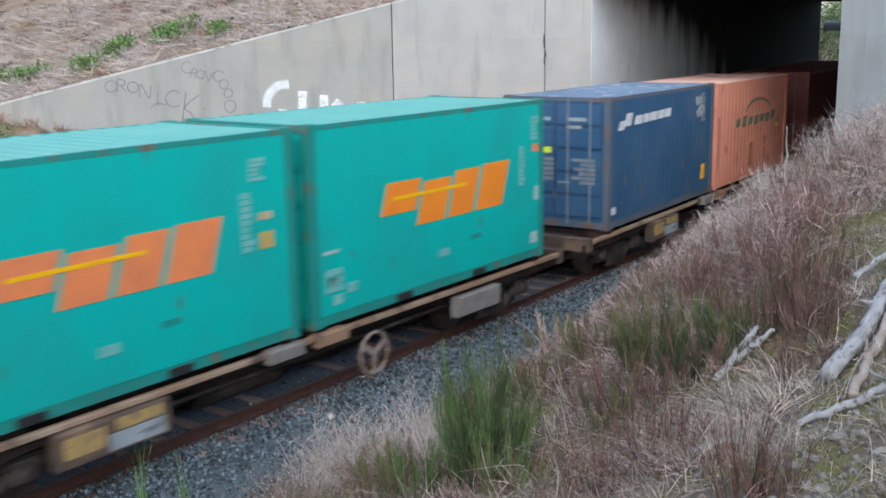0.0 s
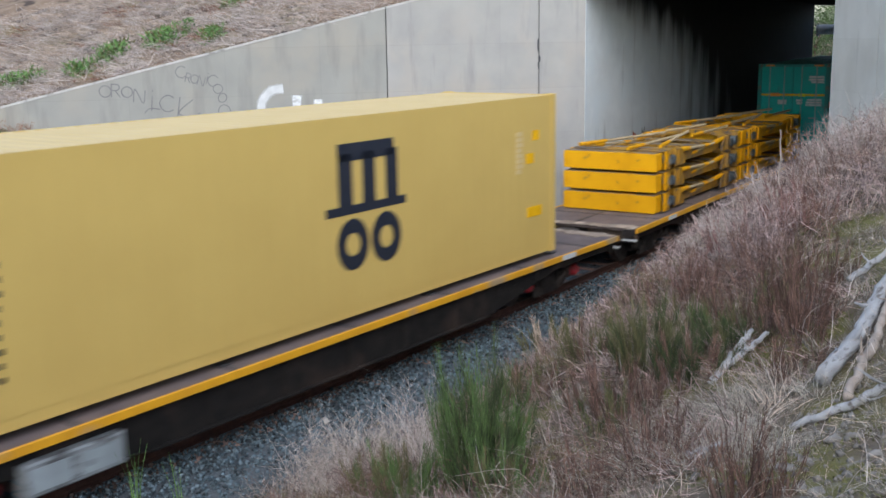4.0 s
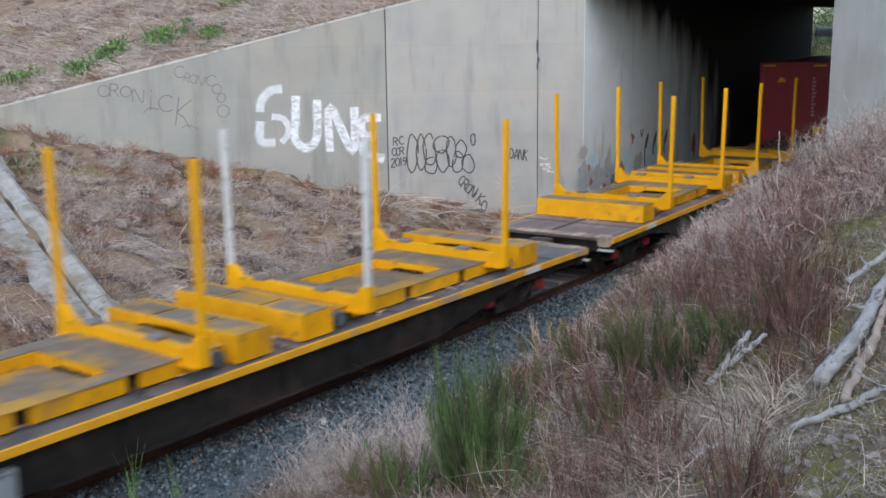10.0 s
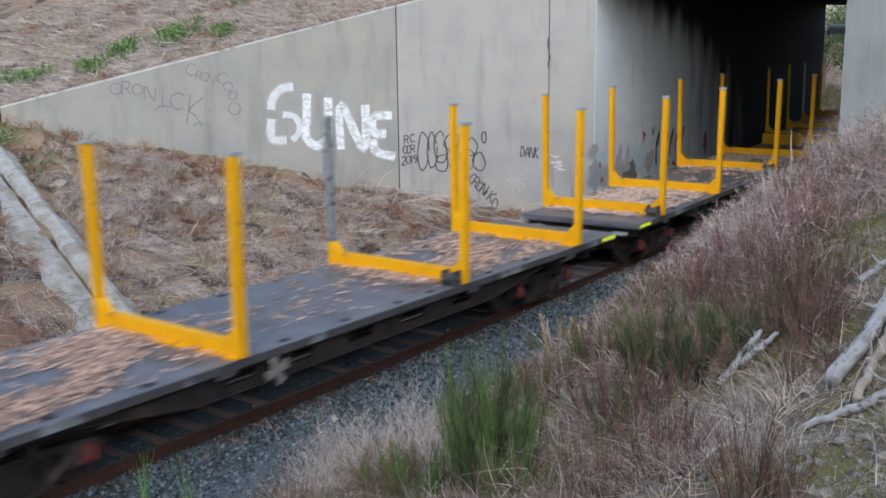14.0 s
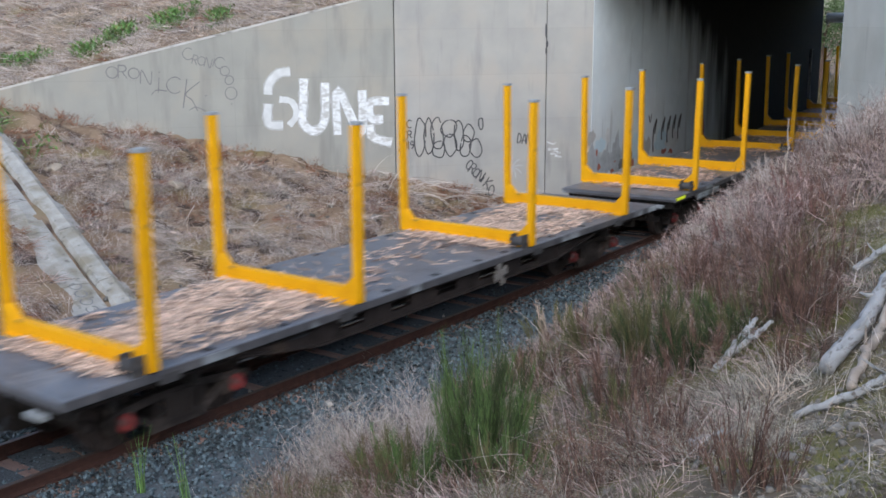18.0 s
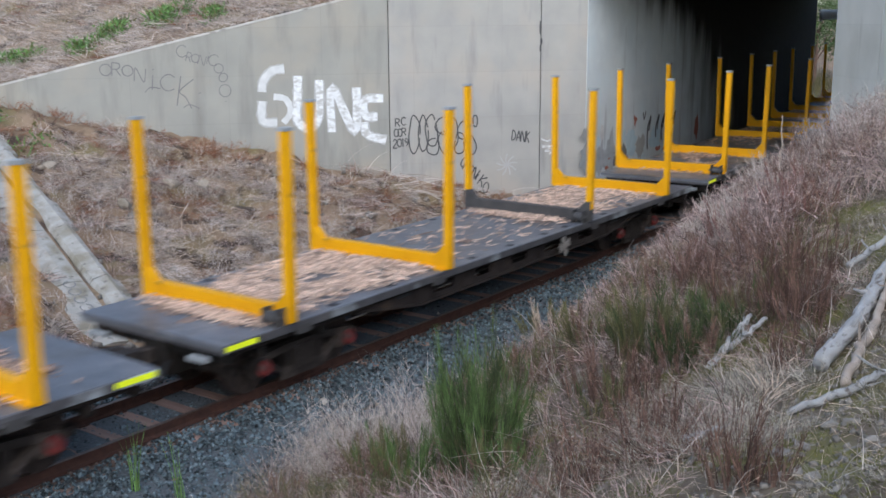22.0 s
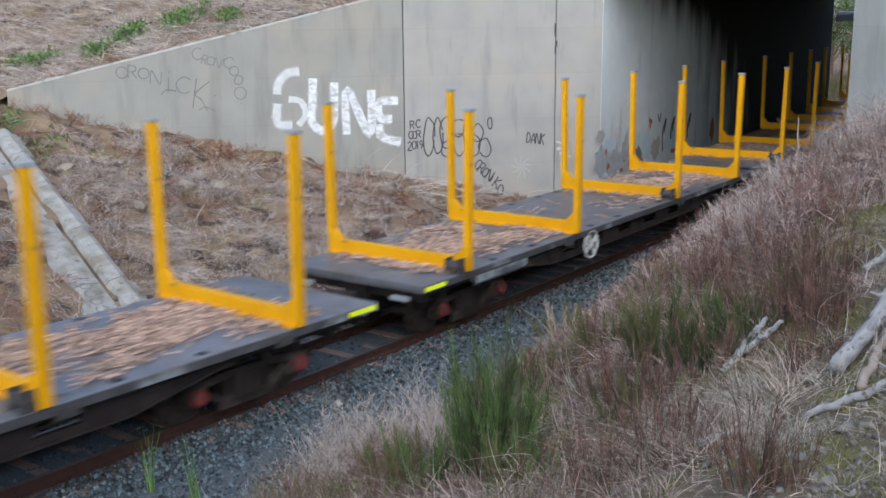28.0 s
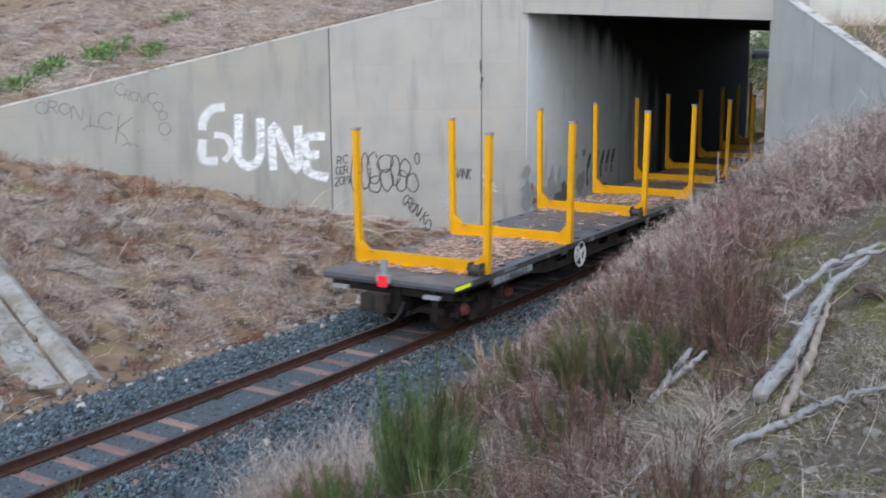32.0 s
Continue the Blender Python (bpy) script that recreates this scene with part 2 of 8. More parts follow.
FADED_PATCH = surf("faded_yellow_patch", (0.46, 0.31, 0.10), (0.34, 0.23, 0.09), 5, 0.6, 0.0, 50, c4=(0.16, 0.12, 0.09), s4=8, t4=(0.5, 0.65))
DUSTY_PLATE = surf("dusty_plate", (0.23, 0.18, 0.125), (0.15, 0.115, 0.08), 3.0, 0.7, 0.2, 40, c3=(0.46, 0.25, 0.03), s3=1.3, t3=(0.5, 0.65), rnd=0.15)
WHEEL = surf("worn_wheel_steel", (0.06, 0.045, 0.04), (0.10, 0.075, 0.065), 8, 0.5, 0.2, 40, metal=0.5)
DULL_RED = surf("dull_red_axle_box", (0.27, 0.035, 0.032), (0.16, 0.026, 0.024), 10, 0.6, 0.2, 60, c4=(0.07, 0.035, 0.03), s4=7, t4=(0.5, 0.65), rnd=0.3)
RED_CAP = surf("red_axle_box", (0.42, 0.025, 0.033), (0.26, 0.022, 0.025), 10, 0.6, 0.2, 60, c4=(0.12, 0.03, 0.03), s4=7, t4=(0.56, 0.68), rnd=0.3)
YELLOW = surf("safety_yellow_paint", (0.82, 0.40, 0.004), (0.72, 0.335, 0.004), 2.5, 0.5, 0.1, 50, c4=(0.34, 0.20, 0.05), s4=5.0, t4=(0.66, 0.72), rnd=0.06, spec=0.18)
STRIPE = surf("yellow_side_stripe", (0.78, 0.38, 0.012), (0.66, 0.30, 0.015), 3, 0.55, 0.1, 50, c4=(0.40, 0.28, 0.15), s4=1.6, t4=(0.53, 0.64))
# glow adds light of its own to the tape, which is no lamp
REFLECT = surf("glowing_fluorescent_tape", (0.80, 0.90, 0.02), (0.75, 0.85, 0.02), 5, 0.4, 0.0, 50, glow=0.12)
WHITE = surf("worn_white_paint", (0.66, 0.66, 0.65), (0.52, 0.52, 0.51), 7, 0.6, 0.1, 50, c4=(0.34, 0.33, 0.31), s4=9, t4=(0.6, 0.7))
PALE_LID = surf("dusty_pale_lid", (0.33, 0.37, 0.385), (0.23, 0.26, 0.27), 3, 0.6, 0.2, 50, c4=(0.10, 0.11, 0.115), s4=3, t4=(0.54, 0.66), st4=(1, 0.5, 2))
BOX_GREY = surf("smeared_grey_box", (0.26, 0.28, 0.285), (0.17, 0.18, 0.185), 4, 0.6, 0.2, 50, c4=(0.07, 0.07, 0.07), s4=4, t4=(0.54, 0.64), st4=(1, 0.6, 2))
PALE_BOX = surf("pale_grey_box", (0.34, 0.36, 0.37), (0.25, 0.265, 0.275), 4, 0.6, 0.2, 50)
BLACK = surf("black_paint", (0.012, 0.012, 0.014), (0.02, 0.02, 0.022), 8, 0.6, 0.0, 50)
DARK_STEEL = surf("dark_steel", (0.045, 0.043, 0.045), (0.07, 0.066, 0.064), 6, 0.6, 0.3, 50)
TAIL_RED = surf("red_tail_disc", (0.75, 0.02, 0.03), (0.65, 0.015, 0.03), 8, 0.4, 0.0, 50, glow=0.35)
BARK_DUST = surf("crushed_bark", (0.36, 0.25, 0.195), (0.22, 0.15, 0.12), 22, 0.95, 0.6, 60, c4=(0.12, 0.10, 0.095), s4=14, t4=(0.5, 0.62), island=0.3)
BARK_BROWN = surf("red_brown_bark", (0.26, 0.13, 0.085), (0.15, 0.078, 0.055), 9, 0.95, 0.4, 50, island=0.7)
BARK_PALE = surf("pale_bark_litter", (0.66, 0.50, 0.40), (0.46, 0.32, 0.245), 9, 0.95, 0.4, 50, island=0.55)
BARK = surf("bark_litter", (0.55, 0.39, 0.305), (0.36, 0.24, 0.18), 9, 0.95, 0.4, 50, island=0.65)
WOOD = surf("bleached_timber", (0.46, 0.46, 0.465), (0.33, 0.325, 0.32), 7, 0.85, 0.9, 60, stretch=(2.5, 0.5, 2.5), c3=(0.15, 0.13, 0.115), s3=9.0, t3=(0.56, 0.68))
WOOD_TAN = surf("tan_dead_wood", (0.40, 0.335, 0.28), (0.29, 0.235, 0.195), 6, 0.85, 0.5, 40, c3=(0.20, 0.16, 0.13), s3=2.6, t3=(0.55, 0.7))
SPLINTER = surf("splintered_board_end", (0.48, 0.385, 0.29), (0.25, 0.185, 0.14), 8, 0.9, 0.5, 50, rnd=0.3)
PALE_WOOD = surf("fresh_split_wood", (0.66, 0.57, 0.45), (0.55, 0.45, 0.34), 6, 0.8, 0.3, 50)
TWIG = surf("brown_twig", (0.13, 0.08, 0.06), (0.20, 0.13, 0.10), 9, 0.9, 0.2, 60, island=0.4)
STRAW = surf("straw_grass", (0.53, 0.42, 0.33), (0.40, 0.305, 0.24), 3, 0.9, 0.0, 50, island=0.7)
PALE_WEED = surf("pale_dead_weed", (0.56, 0.485, 0.43), (0.43, 0.365, 0.33), 1.5, 0.95, 0.0, 50, island=0.45)
GREY_FLUFF = surf("grey_dead_grass", (0.41, 0.365, 0.305), (0.26, 0.235, 0.19), 1.5, 0.95, 0.0, 50, island=0.8)
MAUVE_GRASS = surf("mauve_grey_grass", (0.56, 0.48, 0.435), (0.36, 0.305, 0.275), 1.5, 0.95, 0.0, 50, island=0.6)
RUSSET = surf("russet_bracken", (0.31, 0.14, 0.08), (0.18, 0.078, 0.045), 1.2, 0.95, 0.0, 50, island=0.55)
GREY_STONE = surf("grey_broken_stone", (0.21, 0.19, 0.165), (0.13, 0.115, 0.098), 9, 0.9, 0.5, 40, island=0.3, rnd=0.25)
TAN_STONE = surf("tan_broken_stone", (0.34, 0.29, 0.23), (0.24, 0.195, 0.15), 7, 0.9, 0.5, 40, rnd=0.3)
SHRUB = surf("dark_shrub_stem", (0.125, 0.068, 0.05), (0.075, 0.042, 0.032), 2, 0.95, 0.0, 50, island=0.6)
ROSE = surf("rose_brown_stem", (0.27, 0.135, 0.118), (0.17, 0.082, 0.072), 2, 0.95, 0.0, 50, island=0.7)
PINK_STRAW = surf("pinkish_dead_weed", (0.41, 0.30, 0.272), (0.255, 0.187, 0.172), 1.5, 0.95, 0.0, 50, island=0.95)
RED_WEED = surf("red_brown_weed", (0.20, 0.113, 0.083), (0.125, 0.074, 0.057), 2, 0.95, 0.0, 50, island=0.75)
OLIVE = surf("olive_stem", (0.15, 0.138, 0.06), (0.10, 0.095, 0.04), 2, 0.9, 0.0, 50, island=0.5)
GREEN = surf("broom_green", (0.105, 0.175, 0.05), (0.07, 0.12, 0.034), 2, 0.8, 0.0, 50, island=0.5)
DARK_GREEN = surf("dark_broom_green", (0.055, 0.078, 0.024), (0.036, 0.052, 0.017), 2, 0.8, 0.0, 50, island=0.5)
FRESH = surf("fresh_green", (0.155, 0.285, 0.08), (0.095, 0.18, 0.05), 2, 0.8, 0.0, 50, island=0.5)
MOSS = surf("moss_leaf", (0.16, 0.148, 0.05), (0.105, 0.105, 0.036), 2, 0.95, 0.0, 50, island=0.4)
PAINT_WHITE = surf("white_wall_paint", (0.84, 0.85, 0.86), (0.68, 0.70, 0.71), 6, 0.7, 0.1, 50, c4=(0.50, 0.495, 0.48), s4=5, t4=(0.46, 0.62), st4=(1, 1, 2.0))
PAINT_PALE = surf("thin_white_wall_paint", (0.70, 0.71, 0.71), (0.56, 0.57, 0.57), 5, 0.75, 0.1, 50)
PAINT_BLACK = surf("black_spray_paint", (0.045, 0.045, 0.05), (0.085, 0.085, 0.088), 5, 0.75, 0.0, 50)
PAINT_GREY = surf("faded_spray_paint", (0.16, 0.16, 0.165), (0.23, 0.225, 0.22), 4, 0.8, 0.0, 50)
PAINT_FAINT = surf("faint_white_wall_paint", (0.47, 0.47, 0.465), (0.41, 0.41, 0.40), 5, 0.75, 0.1, 50)
PAINT_SLATE = surf("slate_spray_paint", (0.36, 0.38, 0.40), (0.49, 0.52, 0.545), 4, 0.8, 0.0, 50)
PAINT_RED = surf("red_spray_paint", (0.42, 0.13, 0.09), (0.35, 0.14, 0.11), 5, 0.8, 0.0, 50)
PAINT_BLUE = surf("pale_blue_spray_paint", (0.56, 0.70, 0.76), (0.48, 0.60, 0.66), 4, 0.8, 0.0, 50)
PIPE = surf("galvanised_pipe", (0.80, 0.81, 0.82), (0.7, 0.71, 0.72), 5, 0.5, 0.1, 50)


def paint(name, c, wear, rust=(0.20, 0.10, 0.06), grime=None, t=(0.64, 0.72)):
    return surf(name, c, wear, 1.3, 0.55, 0.08, 30, spec=0.3, c3=grime, s3=0.7, t3=(0.55, 0.8), c4=rust, s4=3.5, t4=t, st4=(1, 1, 0.5))


TEAL = paint("teal_container_paint", (0.0, 0.415, 0.36), (0.006, 0.36, 0.312), rust=(0.05, 0.20, 0.17), grime=(0.012, 0.335, 0.295), t=(0.66, 0.76))
TEAL_EDGE = paint("scuffed_teal_edge", (0.012, 0.25, 0.21), (0.02, 0.20, 0.17), rust=(0.17, 0.10, 0.07), grime=(0.06, 0.26, 0.23), t=(0.56, 0.68))
TEAL_ROOF = paint("pale_teal_roof", (0.17, 0.46, 0.385), (0.13, 0.41, 0.345), t=(0.75, 0.8))
NAVY = paint("navy_container_paint", (0.026, 0.083, 0.162), (0.042, 0.105, 0.19), rust=(0.12, 0.12, 0.13), grime=(0.07, 0.12, 0.19), t=(0.6, 0.72))
NAVY_EDGE = paint("scuffed_navy_edge", (0.12, 0.135, 0.155), (0.07, 0.10, 0.14), rust=(0.16, 0.10, 0.08), grime=(0.17, 0.17, 0.18), t=(0.54, 0.66))
NAVY_ROOF = paint("pale_navy_roof", (0.13, 0.20, 0.29), (0.19, 0.25, 0.32), rust=(0.40, 0.42, 0.44), grime=(0.10, 0.15, 0.22), t=(0.56, 0.66))
DULL_BAR = surf("dull_galvanised_bar", (0.21, 0.235, 0.265), (0.14, 0.16, 0.185), 6, 0.55, 0.1, 50)
SALMON = paint("faded_orange_container_paint", (0.80, 0.33, 0.225), (0.71, 0.275, 0.185), rust=(0.36, 0.13, 0.07), grime=(0.66, 0.28, 0.195), t=(0.6, 0.72))
SALMON_ROOF = paint("pale_orange_roof", (0.84, 0.56, 0.47), (0.76, 0.43, 0.33), rust=(0.45, 0.20, 0.12), t=(0.62, 0.72))
MAROON = paint("dark_red_container_paint", (0.24, 0.066, 0.048), (0.17, 0.048, 0.036), rust=(0.10, 0.04, 0.03), t=(0.55, 0.7))
RED = paint("red_container_paint", (0.40, 0.047, 0.058), (0.36, 0.043, 0.053), rust=(0.36, 0.09, 0.09), t=(0.74, 0.8))
RED_ROOF = paint("pale_red_roof", (0.40, 0.13, 0.15), (0.36, 0.11, 0.13), t=(0.75, 0.8))
CREAM = paint("sand_yellow_container_paint", (0.62, 0.43, 0.125), (0.585, 0.40, 0.115), rust=(0.47, 0.32, 0.12), t=(0.75, 0.8))
CREAM_ROOF = paint("pale_sand_roof", (0.66, 0.50, 0.24), (0.62, 0.46, 0.21), t=(0.76, 0.8))
ORANGE = surf("orange_marking", (0.86, 0.26, 0.02), (0.78, 0.22, 0.02), 3, 0.5, 0.0, 50)
ORANGE_FADED = surf("faded_orange_marking", (0.80, 0.24, 0.07), (0.66, 0.20, 0.08), 3, 0.55, 0.0, 50)
GOLD = surf("yellow_marking", (0.88, 0.47, 0.006), (0.80, 0.42, 0.006), 5, 0.5, 0.0, 50, spec=0.2)
SAND = surf("sand_marking", (0.70, 0.46, 0.17), (0.66, 0.42, 0.15), 3, 0.5, 0.0, 50)
INK = surf("blue_black_marking", (0.014, 0.018, 0.03), (0.02, 0.024, 0.036), 5, 0.5, 0.0, 50)
PALE_MARK = surf("faded_white_marking", (0.34, 0.47, 0.455), (0.26, 0.40, 0.385), 7, 0.55, 0.0, 50)
TEAL_MARK = surf("washed_out_marking", (0.20, 0.44, 0.41), (0.11, 0.38, 0.345), 7, 0.55, 0.0, 50)
FADED_GOLD = surf("faded_yellow_marking", (0.55, 0.36, 0.09), (0.40, 0.30, 0.10), 4, 0.55, 0.0, 50)
PINK_MARK = surf("washed_out_pink_marking", (0.52, 0.30, 0.31), (0.44, 0.20, 0.215), 7, 0.55, 0.0, 50)
LIME = surf("lime_marking", (0.72, 0.80, 0.03), (0.66, 0.75, 0.03), 5, 0.5, 0.0, 50)
GREEN_MARK = surf("green_marking", (0.16, 0.19, 0.13), (0.24, 0.21, 0.14), 5, 0.5, 0.0, 50)
RUST_STREAK = surf("rust_streak", (0.55, 0.22, 0.14), (0.42, 0.16, 0.09), 4, 0.8, 0.1, 50)


# ======== mesh building ========
class Shape:
    """Collects boxes, prisms and tubes, and makes one mesh object of them."""

    def __init__(self):
        self.v, self.f = [], []

    def add(self, verts, faces):
        k = len(self.v)
        self.v += [tuple(p) for p in verts]
        self.f += [tuple(i + k for i in f) for f in faces]
        return self

    def box(self, x0, x1, y0, y1, z0, z1, m=None, bev=0.0):
        if bev:
            return self.prism([(x0 + bev, z0), (x1 - bev, z0), (x1, z0 + bev), (x1, z1 - bev), (x1 - bev, z1), (x0 + bev, z1),
                               (x0, z1 - bev), (x0, z0 + bev)], y0, y1, "y", m)
        p = [(x, y, z) for x in (x0, x1) for y in (y0, y1) for z in (z0, z1)]
        if m is not None:
            p = [m @ Vector(q) for q in p]
        return self.add(p, [(0, 1, 3, 2), (4, 6, 7, 5), (0, 4, 5, 1), (2, 3, 7, 6), (0, 2, 6, 4), (1, 5, 7, 3)])

    def prism(self, poly, a, b, axis="y", m=None):
        """poly in the plane across axis: (x, z) for y, (y, z) for x, (x, y) for z."""
        n = len(poly)
        put = {"y": lambda p, t: (p[0], t, p[1]), "x": lambda p, t: (t, p[0], p[1]), "z": lambda p, t: (p[0], p[1], t)}[axis]
        vs = [put(p, t) for t in (a, b) for p in poly]
        if m is not None:
            vs = [m @ Vector(q) for q in vs]
        return self.add(vs, [tuple(range(n))[::-1], tuple(range(n, 2 * n))] + [(i, (i + 1) % n, n + (i + 1) % n, n + i) for i in range(n)])

    def tube(self, pts, radii, n=8, cap=True):
        pts = [Vector(p) for p in pts]
        if not isinstance(radii, (list, tuple)):
            radii = [radii] * len(pts)
        vs, fs = [], []
        for i, p in enumerate(pts):
            d = (pts[min(i + 1, len(pts) - 1)] - pts[max(i - 1, 0)]).normalized()
            side = d.cross(Vector((0, 0, 1)) if abs(d.z) < 0.9 else Vector((1, 0, 0))).normalized()
            up = side.cross(d)
            vs += [p + float(radii[i]) * (math.cos(2 * math.pi * j / n) * side + math.sin(2 * math.pi * j / n) * up) for j in range(n)]
        for i in range(len(pts) - 1):
            fs += [(i * n + j, i * n + (j + 1) % n, (i + 1) * n + (j + 1) % n, (i + 1) * n + j) for j in range(n)]
        if cap:
            fs += [tuple(range(n))[::-1], tuple(range((len(pts) - 1) * n, len(pts) * n))]
        return self.add(vs, fs)

    def mesh(self, name, material, smooth=False, fix=True):
        me = bpy.data.meshes.new(name)
        me.from_pydata(self.v, [], self.f)
        if fix:
            bm = bmesh.new()
            bm.from_mesh(me)
            bmesh.ops.recalc_face_normals(bm, faces=bm.faces)
            bm.to_mesh(me)
            bm.free()
        if smooth:
            me.shade_smooth()
        me.materials.append(material)
        return me

    def part(self, name, material, parent=None, label="", at=None, smooth=False, fix=True):
        ob = new(name, self.mesh(name, material, smooth, fix))
        if parent is not None:
            ob.parent = parent
        if at is not None:
            ob.matrix_basis = at if isinstance(at, Matrix) else Matrix.Translation(at)
        return tagged(ob, label)


def thing(name, label, category, group="", m=None):
    ob = new(name)
    ob.empty_display_size = 0.2
    if m is not None:
        ob.matrix_basis = m
    return tagged(ob, label, category, group)


def raw_mesh(name, verts, quads, material):
    """A mesh straight from arrays of vertices and of equal-sized faces."""
    me = bpy.data.meshes.new(name)
    k = quads.shape[1]
    me.vertices.add(len(verts))
    me.vertices.foreach_set("co", np.ascontiguousarray(verts, dtype=np.float32).ravel())
    me.loops.add(quads.size)
    me.loops.foreach_set("vertex_index", np.ascontiguousarray(quads, dtype=np.int32).ravel())
    me.polygons.add(len(quads))
    me.polygons.foreach_set("loop_start", np.arange(0, quads.size, k, dtype=np.int32))
    me.update(calc_edges=True)
    me.validate()
    me.materials.append(material)
    return me


# ======== the track's line ========
# distance along the track s: 0 abreast of the camera, growing towards the bridge; it bends gently to the left
CURVE, EASE = 0.002493, 0.0000505
TS = np.arange(-330.0, 430.0, 0.25)
TK = np.where((TS > -10) & (TS < 46), CURVE + EASE * TS, 0.0)
TH = np.cumsum(TK) * 0.25
TH -= np.interp(0.0, TS, TH)
TX = np.cumsum(-np.sin(TH)) * 0.25
TX -= np.interp(0.0, TS, TX)
TY = np.cumsum(np.cos(TH)) * 0.25
TY -= np.interp(0.0, TS, TY)


def on_track(s):
    return Vector((float(np.interp(s, TS, TX)), float(np.interp(s, TS, TY)), 0.0))


def heading(s):
    return float(np.interp(s, TS, TH))


def centre_x(y):
    return np.interp(y, TY, TX)


def beside(s, d, z):
    a = heading(s)
    return on_track(s) + Vector((math.cos(a) * d, math.sin(a) * d, z))


SPEED = 8.5
# small unevenness of the train's run: seconds, metres ahead of the even pace
UNEVEN = ((0, 0.0), (7, 0.0), (8, -0.20), (9, -0.05), (10, -0.29), (11, 0.0), (13, 0.0), (14, 0.03), (17, 0.05), (18, 0.09), (19, 0.0), (20, 0.02), (22, -0.05),
          (24, 0.0), (25, 0.05), (28, 0.03), (29, -0.10), (30, -0.09), (31, -0.05), (32, 0.0))


def train_pose(u, t, half=5.0):
    """The pose at t seconds of a vehicle whose middle stands u metres along the train."""
    s = u + SPEED * t + float(np.interp(t, [a for a, _ in UNEVEN], [b for _, b in UNEVEN]))
    a, b = on_track(s - half), on_track(s + half)
    return Matrix.Translation((a + b) / 2) @ Matrix.Rotation(math.atan2(-(b.x - a.x), b.y - a.y), 4, "Z")


# ======== ground ========
PL, PR = Vector((-3.6, 25.3, 0)), Vector((2.79, 25.97, 0))
WING = radians(40)
DL, DR = Vector((-math.sin(WING), -math.cos(WING), 0)), Vector((math.sin(WING), -math.cos(WING), 0))
ALONG = Vector((-math.sin(radians(6)), math.cos(radians(6)), 0))
BRIDGE = 26.5
FL, FR = PL + ALONG * BRIDGE, PR + ALONG * BRIDGE
FDL, FDR = Vector((-math.sin(WING), math.cos(WING), 0)), Vector((math.sin(WING), math.cos(WING), 0))


def smooth01(v):
    v = np.clip(v, 0, 1)
    return v * v * (3 - 2 * v)


def rough_noise(x, y, s):
    return (np.sin(x * 1.7 * s + 1.3 * np.sin(y * 1.1 * s)) * np.cos(y * 1.9 * s + 1.7 * np.sin(x * 0.8 * s))
            + 0.5 * np.sin(x * 4.1 * s + 2.0) * np.sin(y * 3.7 * s + x * s))


def bank_z(x, y):
    """Height of the cutting's floor and sides."""
    d = x - centre_x(y)
    a = np.abs(d)
    bed = -0.19 - 0.16 * smooth01((a - 1.75) / 0.9)
    left = 0.32 * np.maximum(0, a - 2.6)
    left = np.minimum(left, 4.6 + 0.04 * np.maximum(0, a - 17))
    right = 0.425 * np.maximum(0, a - 2.6) + 0.19 * (np.clip(y, 7, 16) - 7) * smooth01((a - 2.6) / 2.4)
    right = np.minimum(right, 5.2 + 0.03 * np.maximum(0, a - 15))
    side = np.where(d < 0, left, right)
    lumps = 0.085 * rough_noise(x + 2.0, y + 5.0, 2.3) + 0.045 * rough_noise(x, y + 1.0, 4.6)
    lumps = lumps * smooth01((-d - 3.0) / 1.0) * smooth01((np.abs((y - 9.93) + (x + 3.2) * 0.259) - 0.7) / 0.5)
    return bed + side + 0.07 * smooth01((a - 2.8) / 1.2) * rough_noise(x, y, 1.0) + lumps


def grid_mesh(xs, ys, zs, verts, faces):
    k = sum(len(v) for v in verts)
    r, c = xs.shape
    verts.append(np.stack([xs, ys, zs], -1).reshape(-1, 3))
    i = np.arange(r * c).reshape(r, c)
    faces.append(np.stack([i[:-1, :-1], i[:-1, 1:], i[1:, 1:], i[1:, :-1]], -1).reshape(-1, 4) + k)


def mound_left(y):
    return np.minimum(np.minimum(7.0 - 0.311 * (25.3 - y) - 0.9 * np.maximum(0, 13.62 - y), 7.35), 7.0 - 0.33 * (y - FL.y))


def mound_right(y):
    return np.minimum(np.minimum(6.5 - 0.418 * (25.97 - y), np.where(y < 26.3, 5.62, 7.35)), 6.5 - 0.4 * (y - FR.y))


def side_line(a, da, b, db, y):
    """x of the bridge's side at y: wing wall, abutment, far wing wall."""
    return np.where(y < a.y, a.x + da.x * (y - a.y) / da.y, np.where(y > b.y, b.x + db.x * (y - b.y) / db.y, a.x + (b.x - a.x) * (y - a.y) / (b.y - a.y)))


